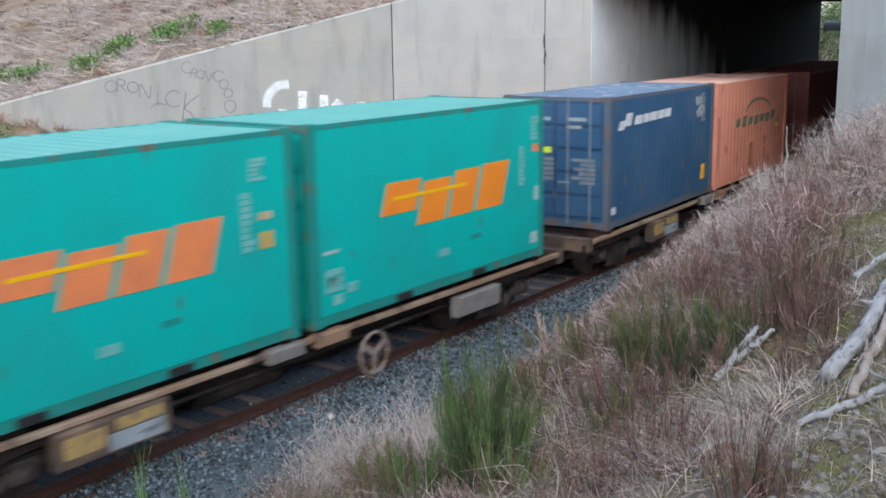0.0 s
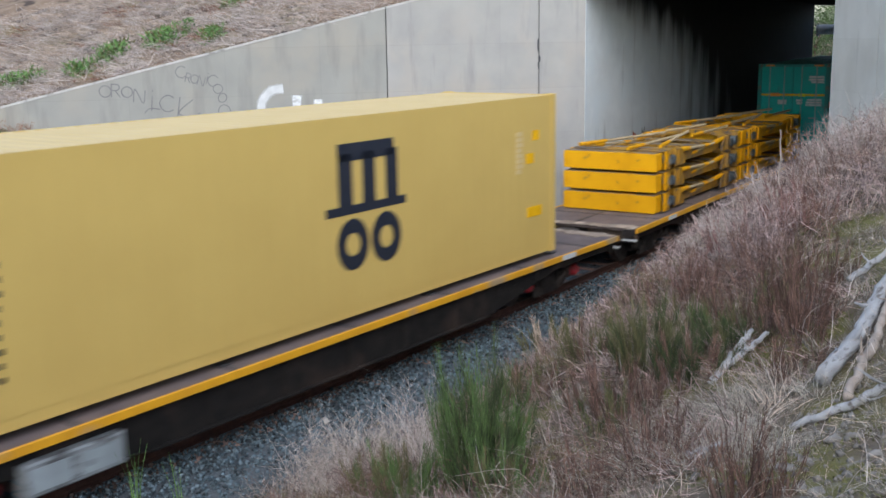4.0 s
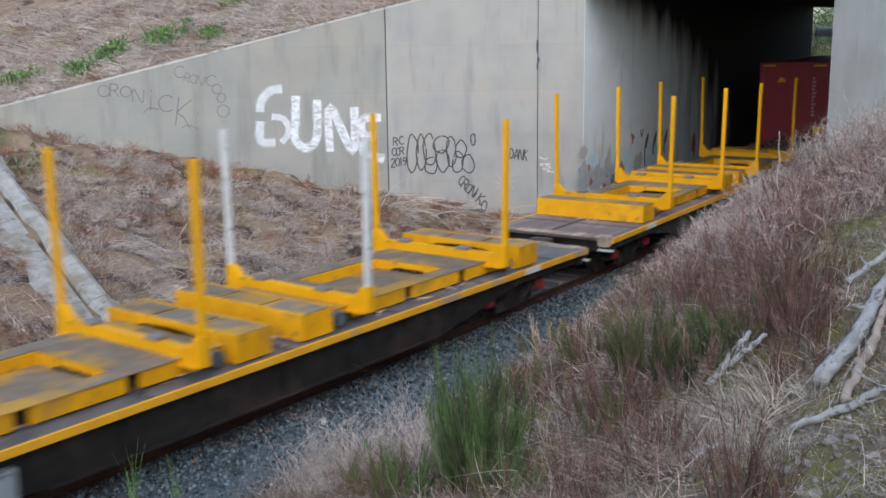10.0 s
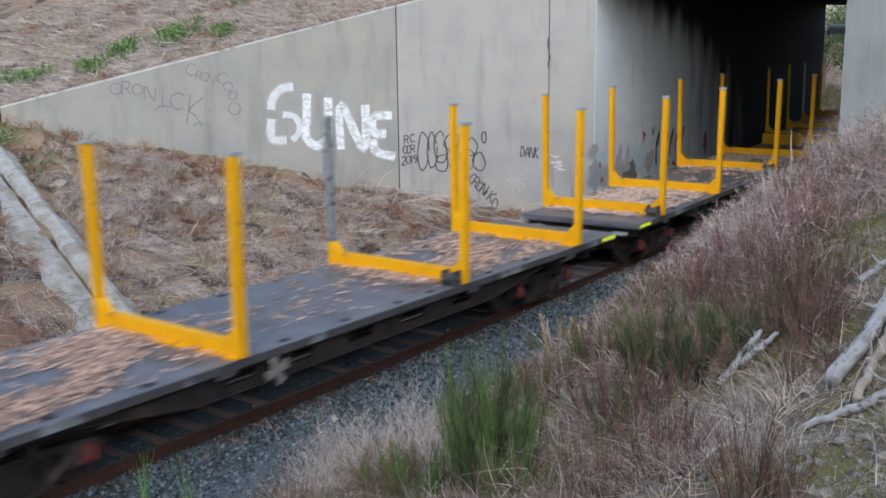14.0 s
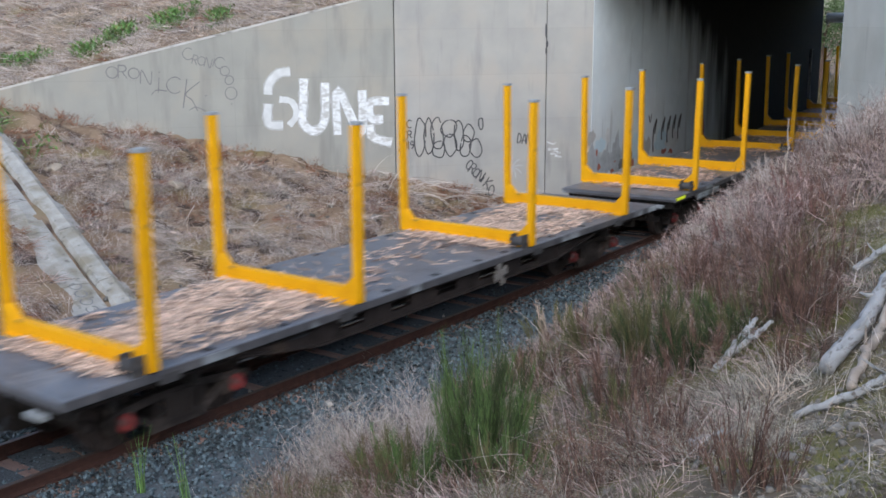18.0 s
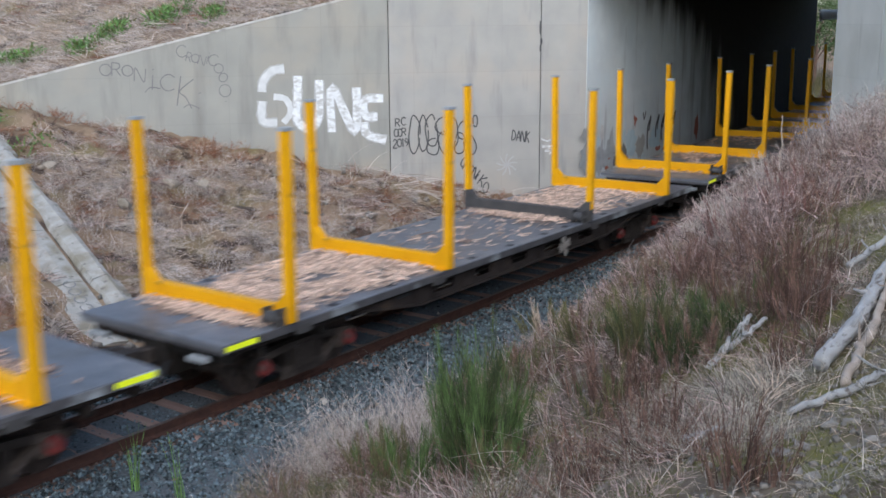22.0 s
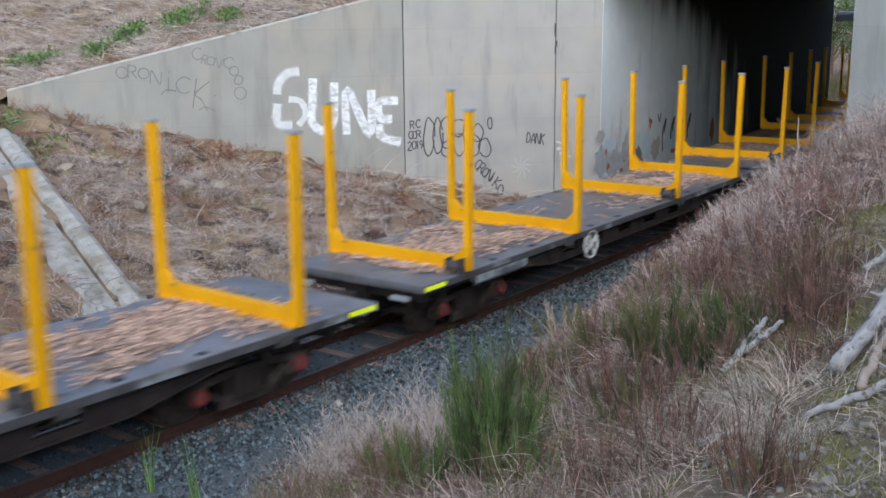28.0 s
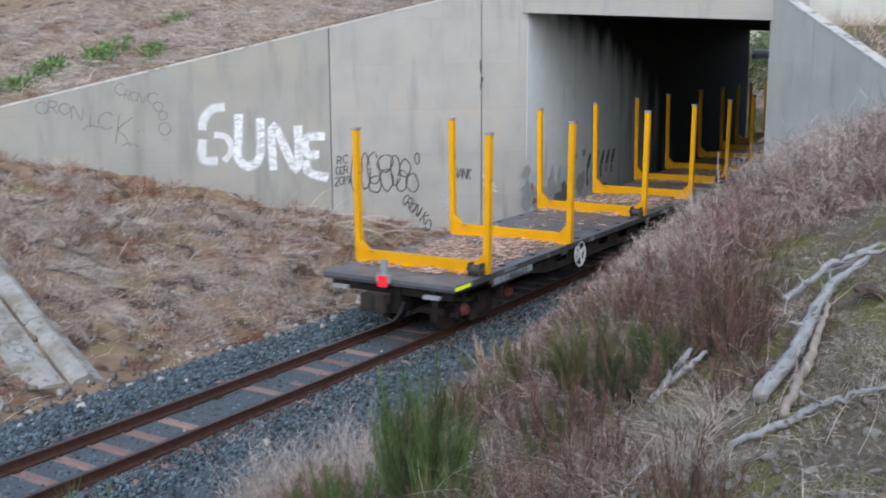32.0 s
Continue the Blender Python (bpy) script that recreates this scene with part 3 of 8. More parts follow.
def build_ground():
    verts, faces = [], []
    near = np.concatenate([np.arange(-16, -2.5, 0.15), np.arange(-2.5, 15.01, 0.3)])
    ds = np.concatenate([-np.geomspace(500, 17, 22), near, np.geomspace(16, 500, 22)])
    ys = np.concatenate([-np.geomspace(700, 8, 34), np.arange(-7, 8, 0.4), np.arange(8, 27, 0.2), np.arange(27, 60, 0.4), np.geomspace(61, 900, 34)])
    yy, dd = np.meshgrid(ys, ds, indexing="ij")
    xx = dd + centre_x(yy)
    grid_mesh(xx, yy, bank_z(xx, yy), verts, faces)
    qs = np.concatenate([[0.12, 0.3], np.arange(0.6, 22, 0.5), np.geomspace(23, 400, 14)])
    for sign, line, top, y0, y1 in ((-1, (PL, DL, FL, FDL), mound_left, 3.0, 76.0), (1, (PR, DR, FR, FDR), mound_right, 11.0, 70.0)):
        ys = np.arange(y0, y1, 0.4)
        yy, qq = np.meshgrid(ys, qs, indexing="ij")
        xx = side_line(*line, yy) + sign * qq
        zz = top(yy) + 0.06 * np.clip(qq - 8, 0, 40) + 0.07 * smooth01((qq - 0.5) / 2) * rough_noise(xx, yy, 0.9)
        grid_mesh(xx, yy, zz, verts, faces)
    me = raw_mesh("ground", np.concatenate(verts), np.concatenate(faces), SOIL)
    me.shade_smooth()
    me.materials.append(HUMUS)
    cen = np.empty(3 * len(me.polygons))
    me.polygons.foreach_get("center", cen)
    cen = cen.reshape(-1, 3)
    east = cen[:, 0] - centre_x(cen[:, 1]) > 2.6 + 0.25 * np.sin(cen[:, 1] * 2.3)
    me.polygons.foreach_set("material_index", east.astype(np.int32))
    tagged(new("ground", me), "dry brown railway cutting with bare soil and dead grass", "ground", kind="structure")


build_ground()


def bed_strip(name, d0, d1, z0, z1, s0, s1, step, material, label):
    ss = np.arange(s0, s1 + step, step)
    vs, fs = [], []
    cols = np.linspace(d0, d1, 13)
    for s in ss:
        for d in cols:
            zz = z0 - (z0 - z1) * float(smooth01((abs(d) - 1.5) / (max(abs(d0), abs(d1)) - 1.5)))
            vs.append(beside(s, d, zz + 0.012 * math.sin(s * 9.1 + d * 7) * math.sin(d * 11 + s * 5)))
    n = len(cols)
    i = np.arange(len(ss) * n).reshape(len(ss), n)
    q = np.stack([i[:-1, :-1], i[:-1, 1:], i[1:, 1:], i[1:, :-1]], -1).reshape(-1, 4)
    me = raw_mesh(name, np.array(vs), q, material)
    tagged(new(name, me), label, "ballast", kind="structure")


bed_strip("ballast", -2.9, 2.9, -0.165, -0.34, -320, 420, 1.0, BALLAST_BED, "blue-grey crushed stone ballast under the track")


# ======== bridge ========
def flat_matrix(origin, along, up=Vector((0, 0, 1))):
    """Local x along the wall, local y out of its face, local z up."""
    along = along.normalized()
    out = up.cross(along)
    m = Matrix((along, out, up)).transposed().to_4x4()
    m.translation = origin
    return m


ML, MR = flat_matrix(PL, DL), flat_matrix(PR, DR)
MA = flat_matrix(PL, ALONG)


def wing(name, m, cuts, top0, slope, outward, label, face=CONCRETE, thick=0.42):
    """A wing wall of cast panels with open joints; outward: the side on which the earth lies."""
    wall = thing(name, label, "wing wall", m=m)
    tagged(wall, kind="structure")
    for a, b in zip(cuts[:-1], cuts[1:]):
        a2, b2 = a + 0.012, b - 0.012
        za, zb = top0 - slope * a2, top0 - slope * b2
        sh = Shape().prism([(a2, -1.2), (b2, -1.2), (b2, zb), (a2, za)], 0.0, thick * outward, "y")
        p = sh.part("wall_panel", DIRTY_CONCRETE if b - a > 9 else face, wall)
        bv = p.modifiers.new("edges", "BEVEL")
        bv.width, bv.segments, bv.limit_method = 0.006, 2, "ANGLE"
        cop = Shape().prism([(a2, za), (b2, zb), (b2, zb + 0.05), (a2, za + 0.05)], -0.012 * outward, (thick + 0.01) * outward, "y")
        cop.part("coping", CONCRETE_TOP, wall, "weathered coping, its sky-lit top put into a paler colour")
    back = Shape().prism([(cuts[0], -1.2), (cuts[-1], -1.2), (cuts[-1], top0 - slope * cuts[-1] - 0.02), (cuts[0], top0 - slope * cuts[0] - 0.02)],
                         0.09 * outward, (thick - 0.05) * outward, "y")
    back.part("joint_filler", UNDER, wall, "dark joint filler")
    return wall


wing("wing_wall_west", ML, [0.0, 1.32, 5.46, 15.3], 7.03, 0.2375, -1, "grey cast concrete wing wall with spray-painted graffiti")
wing("wing_wall_east", MR, [0.0, 2.43, 6.4, 10.4], 6.52, 0.318, 1, "plain pale grey concrete wing wall behind dead weeds", EAST_CONCRETE, 0.24)
wing("wing_wall_far_west", flat_matrix(FL, FDL), [0.0, 5.0, 12.0], 7.0, 0.25, 1, "grey concrete wing wall beyond the bridge")
wing("wing_wall_far_east", flat_matrix(FR, FDR), [0.0, 5.0, 12.0], 6.5, 0.3, -1, "grey concrete wing wall beyond the bridge")


def soffit_z(p):
    """The bridge falls slightly to the east."""
    return 6.2 - 0.32 * (p - PL).dot((PR - PL).normalized()) / (PR - PL).length


def build_bridge():
    for name, o, out, top in (("abutment_west", PL, 1, 6.2), ("abutment_east", PR, -1, 5.88)):
        m = flat_matrix(o, ALONG)
        wall = tagged(thing(name, "grey concrete bridge abutment; damp, soot and tunnel shade in its colour", "abutment", m=m), kind="structure")
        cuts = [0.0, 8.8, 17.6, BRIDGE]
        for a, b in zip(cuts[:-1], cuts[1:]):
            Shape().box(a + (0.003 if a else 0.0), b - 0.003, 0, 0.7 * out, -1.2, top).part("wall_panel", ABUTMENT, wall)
    across = (PR - PL).normalized()
    deck = tagged(thing("bridge_deck", "concrete road bridge deck, its underside's shade put into the colour", "bridge"), kind="structure")
    a, b = PL - across * 0.9 - ALONG * 0.02, PR + across * 0.9 - ALONG * 0.02
    c, d = b + ALONG * (BRIDGE + 0.04), a + ALONG * (BRIDGE + 0.04)
    low = [Vector((p.x, p.y, soffit_z(p))) for p in (a, b, c, d)]
    hi = [Vector((p.x, p.y, 7.42)) for p in (a, b, c, d)]
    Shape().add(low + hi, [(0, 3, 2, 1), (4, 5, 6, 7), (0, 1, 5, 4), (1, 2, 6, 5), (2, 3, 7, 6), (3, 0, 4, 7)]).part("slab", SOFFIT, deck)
    for q in (a, d):
        s = -0.10 if q is a else 0.10
        p0, p1 = q + ALONG * s * 1.0, (b if q is a else c) + ALONG * s
        lo = [Vector((p.x, p.y, soffit_z(p) - 0.05)) for p in (p0, p1)]
        lo += [p + ALONG * (0.09 if q is a else -0.09) for p in lo[::-1]]
        Shape().add(lo + [Vector((p.x, p.y, 7.75)) for p in lo], [(0, 1, 2, 3), (4, 7, 6, 5), (0, 4, 5, 1), (1, 5, 6, 2), (2, 6, 7, 3), (3, 7, 4, 0)]).part(
            "fascia", CONCRETE, deck, "pale concrete edge beam")
    # the near edge beam runs on over the wing as the road's retaining parapet
    p0 = b - ALONG * 0.10
    q0, q1 = p0 + across * 0.004, p0 + across * 8.0
    lo = [Vector((p.x, p.y, 4.6)) for p in (q0, q1, q1 + ALONG * 0.3, q0 + ALONG * 0.3)]
    Shape().add(lo + [Vector((p.x, p.y, 7.75)) for p in lo], [(0, 1, 2, 3), (4, 7, 6, 5), (0, 4, 5, 1), (1, 5, 6, 2), (2, 6, 7, 3), (3, 7, 4, 0)]).part(
        "parapet_wall", EAST_CONCRETE, deck, "pale concrete parapet beside the road")
    pipe = thing("pipe", "pale galvanised service pipe under the bridge's far edge", "pipe")
    y = FL + ALONG * 0.75
    Shape().tube([y + across * 0.0 + Vector((0, 0, 5.02)), y + across * 3.2 + Vector((0, 0, 4.97)), y + across * 6.4 + Vector((0, 0, 4.92))], 0.24, 14).part(
        "pipe_run", PIPE, pipe, smooth=True)
    for w in (0.05, 3.2, 6.35):
        Shape().tube([y + across * (w - 0.04) + Vector((0, 0, 4.97)), y + across * (w + 0.04) + Vector((0, 0, 4.97))], 0.29, 14).part("collar", PALE_BOX, pipe)


build_bridge()


# ======== track ========
def build_track():
    prof = [(-0.065, -0.15), (0.065, -0.15), (0.065, -0.138), (0.012, -0.118), (0.010, -0.04), (0.035, -0.028), (0.035, -0.004), (0.03, 0.0),
            (-0.03, 0.0), (-0.035, -0.004), (-0.035, -0.028), (-0.010, -0.04), (-0.012, -0.118), (-0.065, -0.138)]
    ss = np.concatenate([np.arange(-320, -12, 20.0), np.arange(-12, 62, 0.75), np.arange(62, 421, 20.0)])
    n = len(prof)
    for name, off in (("rail_west", -0.5685), ("rail_east", 0.5685)):
        vs = [beside(s, off + a, b) for s in ss for a, b in prof]
        fs = [(i * n + j, i * n + (j + 1) % n, (i + 1) * n + (j + 1) % n, (i + 1) * n + j) for i in range(len(ss) - 1) for j in range(n)]
        ob = Shape().add(vs, fs).part(name, RAIL)
        tagged(ob, "rust-brown steel rail spiked to weathered sleepers", "rail", "rails", "structure")
        ob.data.materials.append(RAIL_TOP)
        for p in ob.data.polygons:
            if p.center.z > -0.003:
                p.material_index = 1
    rng = random.Random(5)
    meshes = []
    for _ in range(4):
        sh = Shape().box(-1.05 - rng.random() * 0.06, 1.05 + rng.random() * 0.06, -0.09, 0.09, -0.16, 0.0, bev=0.012)
        meshes.append(sh.mesh("sleeper", SLEEPER))
    plate = Shape().box(-0.11, 0.11, -0.075, 0.075, -0.01, 0.012)
    for sx in (-0.085, 0.085):
        for sy in (-0.045, 0.045):
            plate.tube([(sx, sy, 0.0), (sx, sy, 0.03)], 0.014, 6)
    plate = plate.mesh("baseplate", RAIL)
    ties = tagged(thing("sleepers", "worn timber sleepers half buried in ballast", "sleepers"), kind="structure")
    s = -16.0
    while s < 54:
        k = new("sleeper", meshes[rng.randrange(4)])
        k.parent = ties
        k.matrix_basis = Matrix.Translation(beside(s, 0.02 * rng.uniform(-1, 1), -0.146 - 0.028 * rng.random() ** 1.5)) @ Matrix.Rotation(
            heading(s) + 0.02 * rng.uniform(-1, 1), 4, "Z")
        for off in (-0.5685, 0.5685):
            b = new("baseplate", plate)
            b.parent = k
            b.matrix_basis = Matrix.Translation((off, 0, 0.006))
        s += 0.61 + 0.05 * rng.uniform(-1, 1)
    far = Shape()
    for s in [v for v in np.arange(-320, 420, 0.65) if not -16.5 < v < 54.5]:
        m = Matrix.Translation(beside(s, 0, -0.155)) @ Matrix.Rotation(heading(s), 4, "Z")
        far.box(-1.08, 1.08, -0.1, 0.1, -0.12, 0.0, m)
    tagged(far.part("distant_sleepers", SLEEPER, ties), kind="stuff")


build_track()


def scatter_stones(name, n, place, size, material, label, category, seed):
    """Broken stones: cubes knocked out of true, all in one mesh."""
    r = np.random.RandomState(seed)
    cube = np.array([(x, y, z) for x in (-1, 1) for y in (-1, 1) for z in (-1, 1)], float)
    quads = np.array([(0, 1, 3, 2), (4, 6, 7, 5), (0, 4, 5, 1), (2, 3, 7, 6), (0, 2, 6, 4), (1, 5, 7, 3)])
    pts = place(r, n)
    sz = size[0] + (size[1] - size[0]) * r.rand(n, 1, 1) ** 1.6
    v = cube[None] * (0.55 + 0.55 * r.rand(n, 8, 3)) * sz * np.array([1, 1, 0.75])
    q = r.randn(n, 4)
    q /= np.linalg.norm(q, axis=1, keepdims=True)
    w, x, y, z = q.T
    rot = np.stack([1 - 2 * (y * y + z * z), 2 * (x * y - z * w), 2 * (x * z + y * w), 2 * (x * y + z * w), 1 - 2 * (x * x + z * z), 2 * (y * z - x * w),
                    2 * (x * z - y * w), 2 * (y * z + x * w), 1 - 2 * (x * x + y * y)], -1).reshape(n, 3, 3)
    v = np.einsum("nij,nkj->nki", rot, v) + pts[:, None]
    me = raw_mesh(name, v.reshape(-1, 3), (quads[None] + 8 * np.arange(n)[:, None, None]).reshape(-1, 4), material)
    return tagged(new(name, me), label, category, kind="stuff")


def along_arrays(s, d):
    th = np.interp(s, TS, TH)
    return np.interp(s, TS, TX) + np.cos(th) * d, np.interp(s, TS, TY) + np.sin(th) * d


def ballast_place(r, n):
    s = 1 + 34 * r.rand(n) ** 1.25
    d = r.uniform(0.68, 2.95, n) * np.where(r.rand(n) < 0.5, -1.0, 1.0)
    bad = (np.abs(np.abs(d) - 0.5685) < 0.1)
    d = np.where(bad, np.sign(d) * (1.0 + 1.8 * r.rand(n)), d)
    inner = np.abs(d) < 1.05
    z = -0.165 - 0.175 * smooth01((np.abs(d) - 1.5) / 1.4) - np.where(inner & (np.abs(d) < 0.5), 0.020, -0.022 * (np.abs(d) < 1.5)) + 0.01 * r.randn(n)
    x, y = along_arrays(s, d)
    return np.stack([x, y, z], -1)


def inner_place(r, n):
    s = 1 + 34 * r.rand(n) ** 1.25
    x, y = along_arrays(s, r.uniform(-0.47, 0.47, n))
    return np.stack([x, y, -0.186 + 0.010 * r.randn(n)], -1)


scatter_stones("inner_stones", 9500, inner_place, (0.011, 0.030), STONE, "blue-grey ballast stones between the rails", "ballast", 6)
scatter_stones("ballast_stones", 54000, ballast_place, (0.011, 0.031), STONE, "loose blue-grey crushed ballast stones round the rails", "ballast", 3)


def stained_place(r, n):
    s = 1 + 34 * r.rand(n) ** 1.25
    d = np.where(r.rand(n) < 0.5, -1.0, 1.0) * (0.67 + np.abs(0.16 * r.randn(n)))
    x, y = along_arrays(s, d)
    return np.stack([x, y, -0.168 + 0.012 * r.randn(n)], -1)


scatter_stones("stained_stones", 6500, stained_place, (0.014, 0.04), RUST_STONE, "rust-stained ballast stones along the rails", "ballast", 4)


def pale_place(r, n):
    s = 2 + 26 * r.rand(n)
    d = np.where(r.rand(n) < 0.7, -2.75 + 0.25 * r.randn(n), 2.2 * r.uniform(-1, 1, n))
    d = np.where(np.abs(np.abs(d) - 0.5685) < 0.12, -2.7, d)
    x, y = along_arrays(s, d)
    return np.stack([x, y, np.maximum(bank_z(x, y), -0.36) + 0.03], -1)


scatter_stones("pale_stones", 230, pale_place, (0.02, 0.075), PALE_STONE, "pale broken stones along the foot of the bank", "stones", 8)


# ======== rolling stock ========
WHEEL_R = 0.40


def build_wheelset_mesh():
    sh = Shape().tube([(-0.92, 0, 0), (0.92, 0, 0)], 0.065, 10)
    for side in (-1, 1):
        x = 0.5685 * side
        sh.tube([(x - 0.06, 0, 0), (x + 0.06, 0, 0)], WHEEL_R, 28)
        sh.tube([(x - 0.075 * side, 0, 0), (x - 0.05 * side, 0, 0)], WHEEL_R + 0.025, 28)
        sh.tube([(x - 0.10, 0, 0), (x + 0.10, 0, 0)], 0.12, 14)
        for k in range(4):
            a = k * math.pi / 2
            sh.tube([(x + 0.055 * side, 0.25 * math.cos(a), 0.25 * math.sin(a)), (x + 0.068 * side, 0.25 * math.cos(a), 0.25 * math.sin(a))], 0.045, 8)
    return sh.mesh("wheelset", WHEEL)


def build_side_frame():
    sh = Shape()
    sh.prism([(-1.12, 0.46), (-0.95, 0.56), (-0.4, 0.61), (0.4, 0.61), (0.95, 0.56), (1.12, 0.46), (1.06, 0.38), (0.82, 0.46), (0.36, 0.52), (-0.36, 0.52), (-0.82, 0.46), (-1.06, 0.38)], -0.06, 0.06, "x")
    sh.prism([(-0.80, 0.40), (-0.42, 0.19), (0.42, 0.19), (0.80, 0.40), (0.74, 0.45), (0.38, 0.26), (-0.38, 0.26), (-0.74, 0.45)], -0.05, 0.05, "x")
    for y in (-0.34, 0.34):
        sh.box(-0.05, 0.05, y - 0.04, y + 0.04, 0.22, 0.56)
    for y in (-0.16, 0.0, 0.16):
        sh.tube([(0.02, y, 0.22), (0.02, y, 0.56)], 0.075, 10)
    for y in (-0.875, 0.875):
        sh.box(-0.1, 0.1, y - 0.15, y + 0.15, 0.28, 0.55, bev=0.02)
    sh.box(-0.03, 0.03, -0.46, 0.46, 0.1, 0.2)
    return sh.mesh("side_frame", BOGIE)


WHEELSET, SIDE_FRAME = build_wheelset_mesh(), build_side_frame()
BOGIE_MESH = Shape().prism([(-0.79, 0.42), (0.79, 0.42), (0.79, 0.62), (0.3, 0.66), (-0.3, 0.66), (-0.79, 0.62)], -0.16, 0.16).mesh("bogie", BOGIE)
END_BEAM = Shape().box(-0.78, 0.78, -0.04, 0.04, 0.36, 0.48, bev=0.01).mesh("end_beam", BOGIE)
# block added inside the bogie to keep light off the track below
FILLER_BEAM = Shape().prism([(-0.74, 0.24), (0.74, 0.24), (0.74, 0.40), (0.4, 0.44), (-0.4, 0.44), (-0.74, 0.40)], -0.09, 0.09).mesh("brake_beam", UNDER)
CAP = Shape().tube([(0, 0, 0), (0.05, 0, 0), (0.10, 0, 0)], [0.115, 0.115, 0.075], 14).mesh("axle_box_cover", RED_CAP)
CAP_DARK = Shape().tube([(0, 0, 0), (0.05, 0, 0), (0.10, 0, 0)], [0.115, 0.115, 0.075], 14).mesh("axle_box_cover", BOGIE)
CAP_DULL = CAP.copy()
CAP_DULL.materials[0] = DULL_RED


def bogie(parent, y, cap=None):
    b = new("bogie", BOGIE_MESH)
    b.parent = parent
    b.matrix_basis = Matrix.Translation((0, y, 0))
    for name, mesh, x, yy in (("side_frame", SIDE_FRAME, 0.84, 0), ("side_frame", SIDE_FRAME, -0.84, 0), ("end_beam", END_BEAM, 0, 1.24), ("end_beam", END_BEAM, 0, -1.24),
                              ("brake_beam", FILLER_BEAM, 0, 0.33), ("brake_beam", FILLER_BEAM, 0, -0.33)):
        o = new(name, mesh)
        o.parent = b
        o.matrix_basis = Matrix.Translation((x, yy, 0)) @ Matrix.Rotation(math.pi if x < 0 else 0.0, 4, "Z")
    for k in (-0.875, 0.875):
        w = new("wheelset", WHEELSET)
        w.parent = b
        w.matrix_basis = Matrix.Translation((0, k, WHEEL_R))
        for side in (-1, 1):
            c = new("axle_box_cover", cap or CAP_DARK)
            c.parent = b
            c.matrix_basis = Matrix.Translation((0.95 * side, k, 0.42)) @ Matrix.Rotation(0 if side > 0 else math.pi, 4, "Z")
            if cap is not None:
                tagged(c, "red round axle box cover")


def coupler(parent, y, way):
    sh = Shape().box(-0.09, 0.09, min(y, y + 0.3 * way), max(y, y + 0.3 * way), 0.66, 0.84)
    sh.prism([(-0.2, y + 0.28 * way), (0.2, y + 0.28 * way), (0.24, y + 0.42 * way), (0.1, y + 0.5 * way), (-0.04, y + 0.40 * way), (-0.22, y + 0.48 * way)], 0.58, 0.92, "z")
    sh.part("coupler", BOGIE, parent, "dark oily automatic coupler")
    hose = Shape().tube([(0.38, y, 0.72), (0.4, y + 0.16 * way, 0.55), (0.36, y + 0.34 * way, 0.42), (0.28, y + 0.42 * way, 0.5)], 0.025, 6)
    hose.part("brake_hose", BLACK, parent, "black rubber brake hose", smooth=True)


def added_brake_gear(parent, y, half, z):
    """Unseen gear added under a wagon's middle to shade the track: air reservoir, brake cylinder, pull rods and train
    pipe.
    """
    Shape().tube([(0.62, y - 0.75, z - 0.22), (0.62, y - 0.68, z - 0.22), (0.62, y + 0.68, z - 0.22), (0.62, y + 0.75, z - 0.22)], [0.08, 0.19, 0.19, 0.08], 14).part("air_reservoir", UNDER, parent)
    Shape().tube([(-0.6, y + 0.3, z - 0.2), (-0.6, y + 0.95, z - 0.2), (-0.6, y + 1.0, z - 0.2)], [0.17, 0.17, 0.08], 14).part("brake_cylinder", UNDER, parent)
    for x, zz in ((-0.42, 0.30), (0.40, 0.27)):
        Shape().tube([(x, y - half, z - zz), (x, y + half, z - zz)], 0.022, 6).part("pull_rod", BOGIE, parent)
    Shape().tube([(0.88, y - half - 1.2, z - 0.1), (0.88, y + half + 1.2, z - 0.1)], 0.03, 6).part("train_pipe", BOGIE, parent)


def hand_wheel(parent, x, y, z, r=0.26, material=None, spokes=4, rim=True, label="white spoked handbrake wheel"):
    sh = Shape()
    if rim:
        ring = [(x, y + r * math.cos(a), z + r * math.sin(a)) for a in np.linspace(0, 2 * math.pi, 29).tolist()]
        sh.tube(ring, 0.026, 6, cap=False)
    for k in range(spokes):
        a = 2 * math.pi * k / spokes + (0.5 if rim else 0.25 + 0.12 * (k % 2))
        c, s = math.cos(a), math.sin(a)
        wd = 0.075 if not rim else 0.05
        q = [(y - s * 0.03, z + c * 0.03), (y + c * r - s * wd, z + s * r + c * wd), (y + c * r + s * wd, z + s * r - c * wd), (y + s * 0.03, z - c * 0.03)]
        sh.prism(q, x - 0.012, x + 0.012, "x")
    sh.tube([(x - 0.1, y, z), (x + 0.03, y, z)], 0.05, 10)
    sh.part("handbrake_wheel", material or WHITE, parent, label)


def fish_belly(x, half, top, end_z, mid_z, y1, y2, thick=0.03):
    """A side girder that is shallow at its ends and deep in the middle."""
    poly = [(-half, top), (half, top), (half, end_z), (y1, end_z), (y2, mid_z), (-y2, mid_z), (-y1, end_z), (-half, end_z)]
    sh = Shape().prism(poly, x - thick, x + thick, "x")
    sh.prism([(-y2, mid_z), (y2, mid_z), (y2, mid_z + 0.03), (-y2, mid_z + 0.03)], x - 0.09, x + 0.09, "x")
    return sh


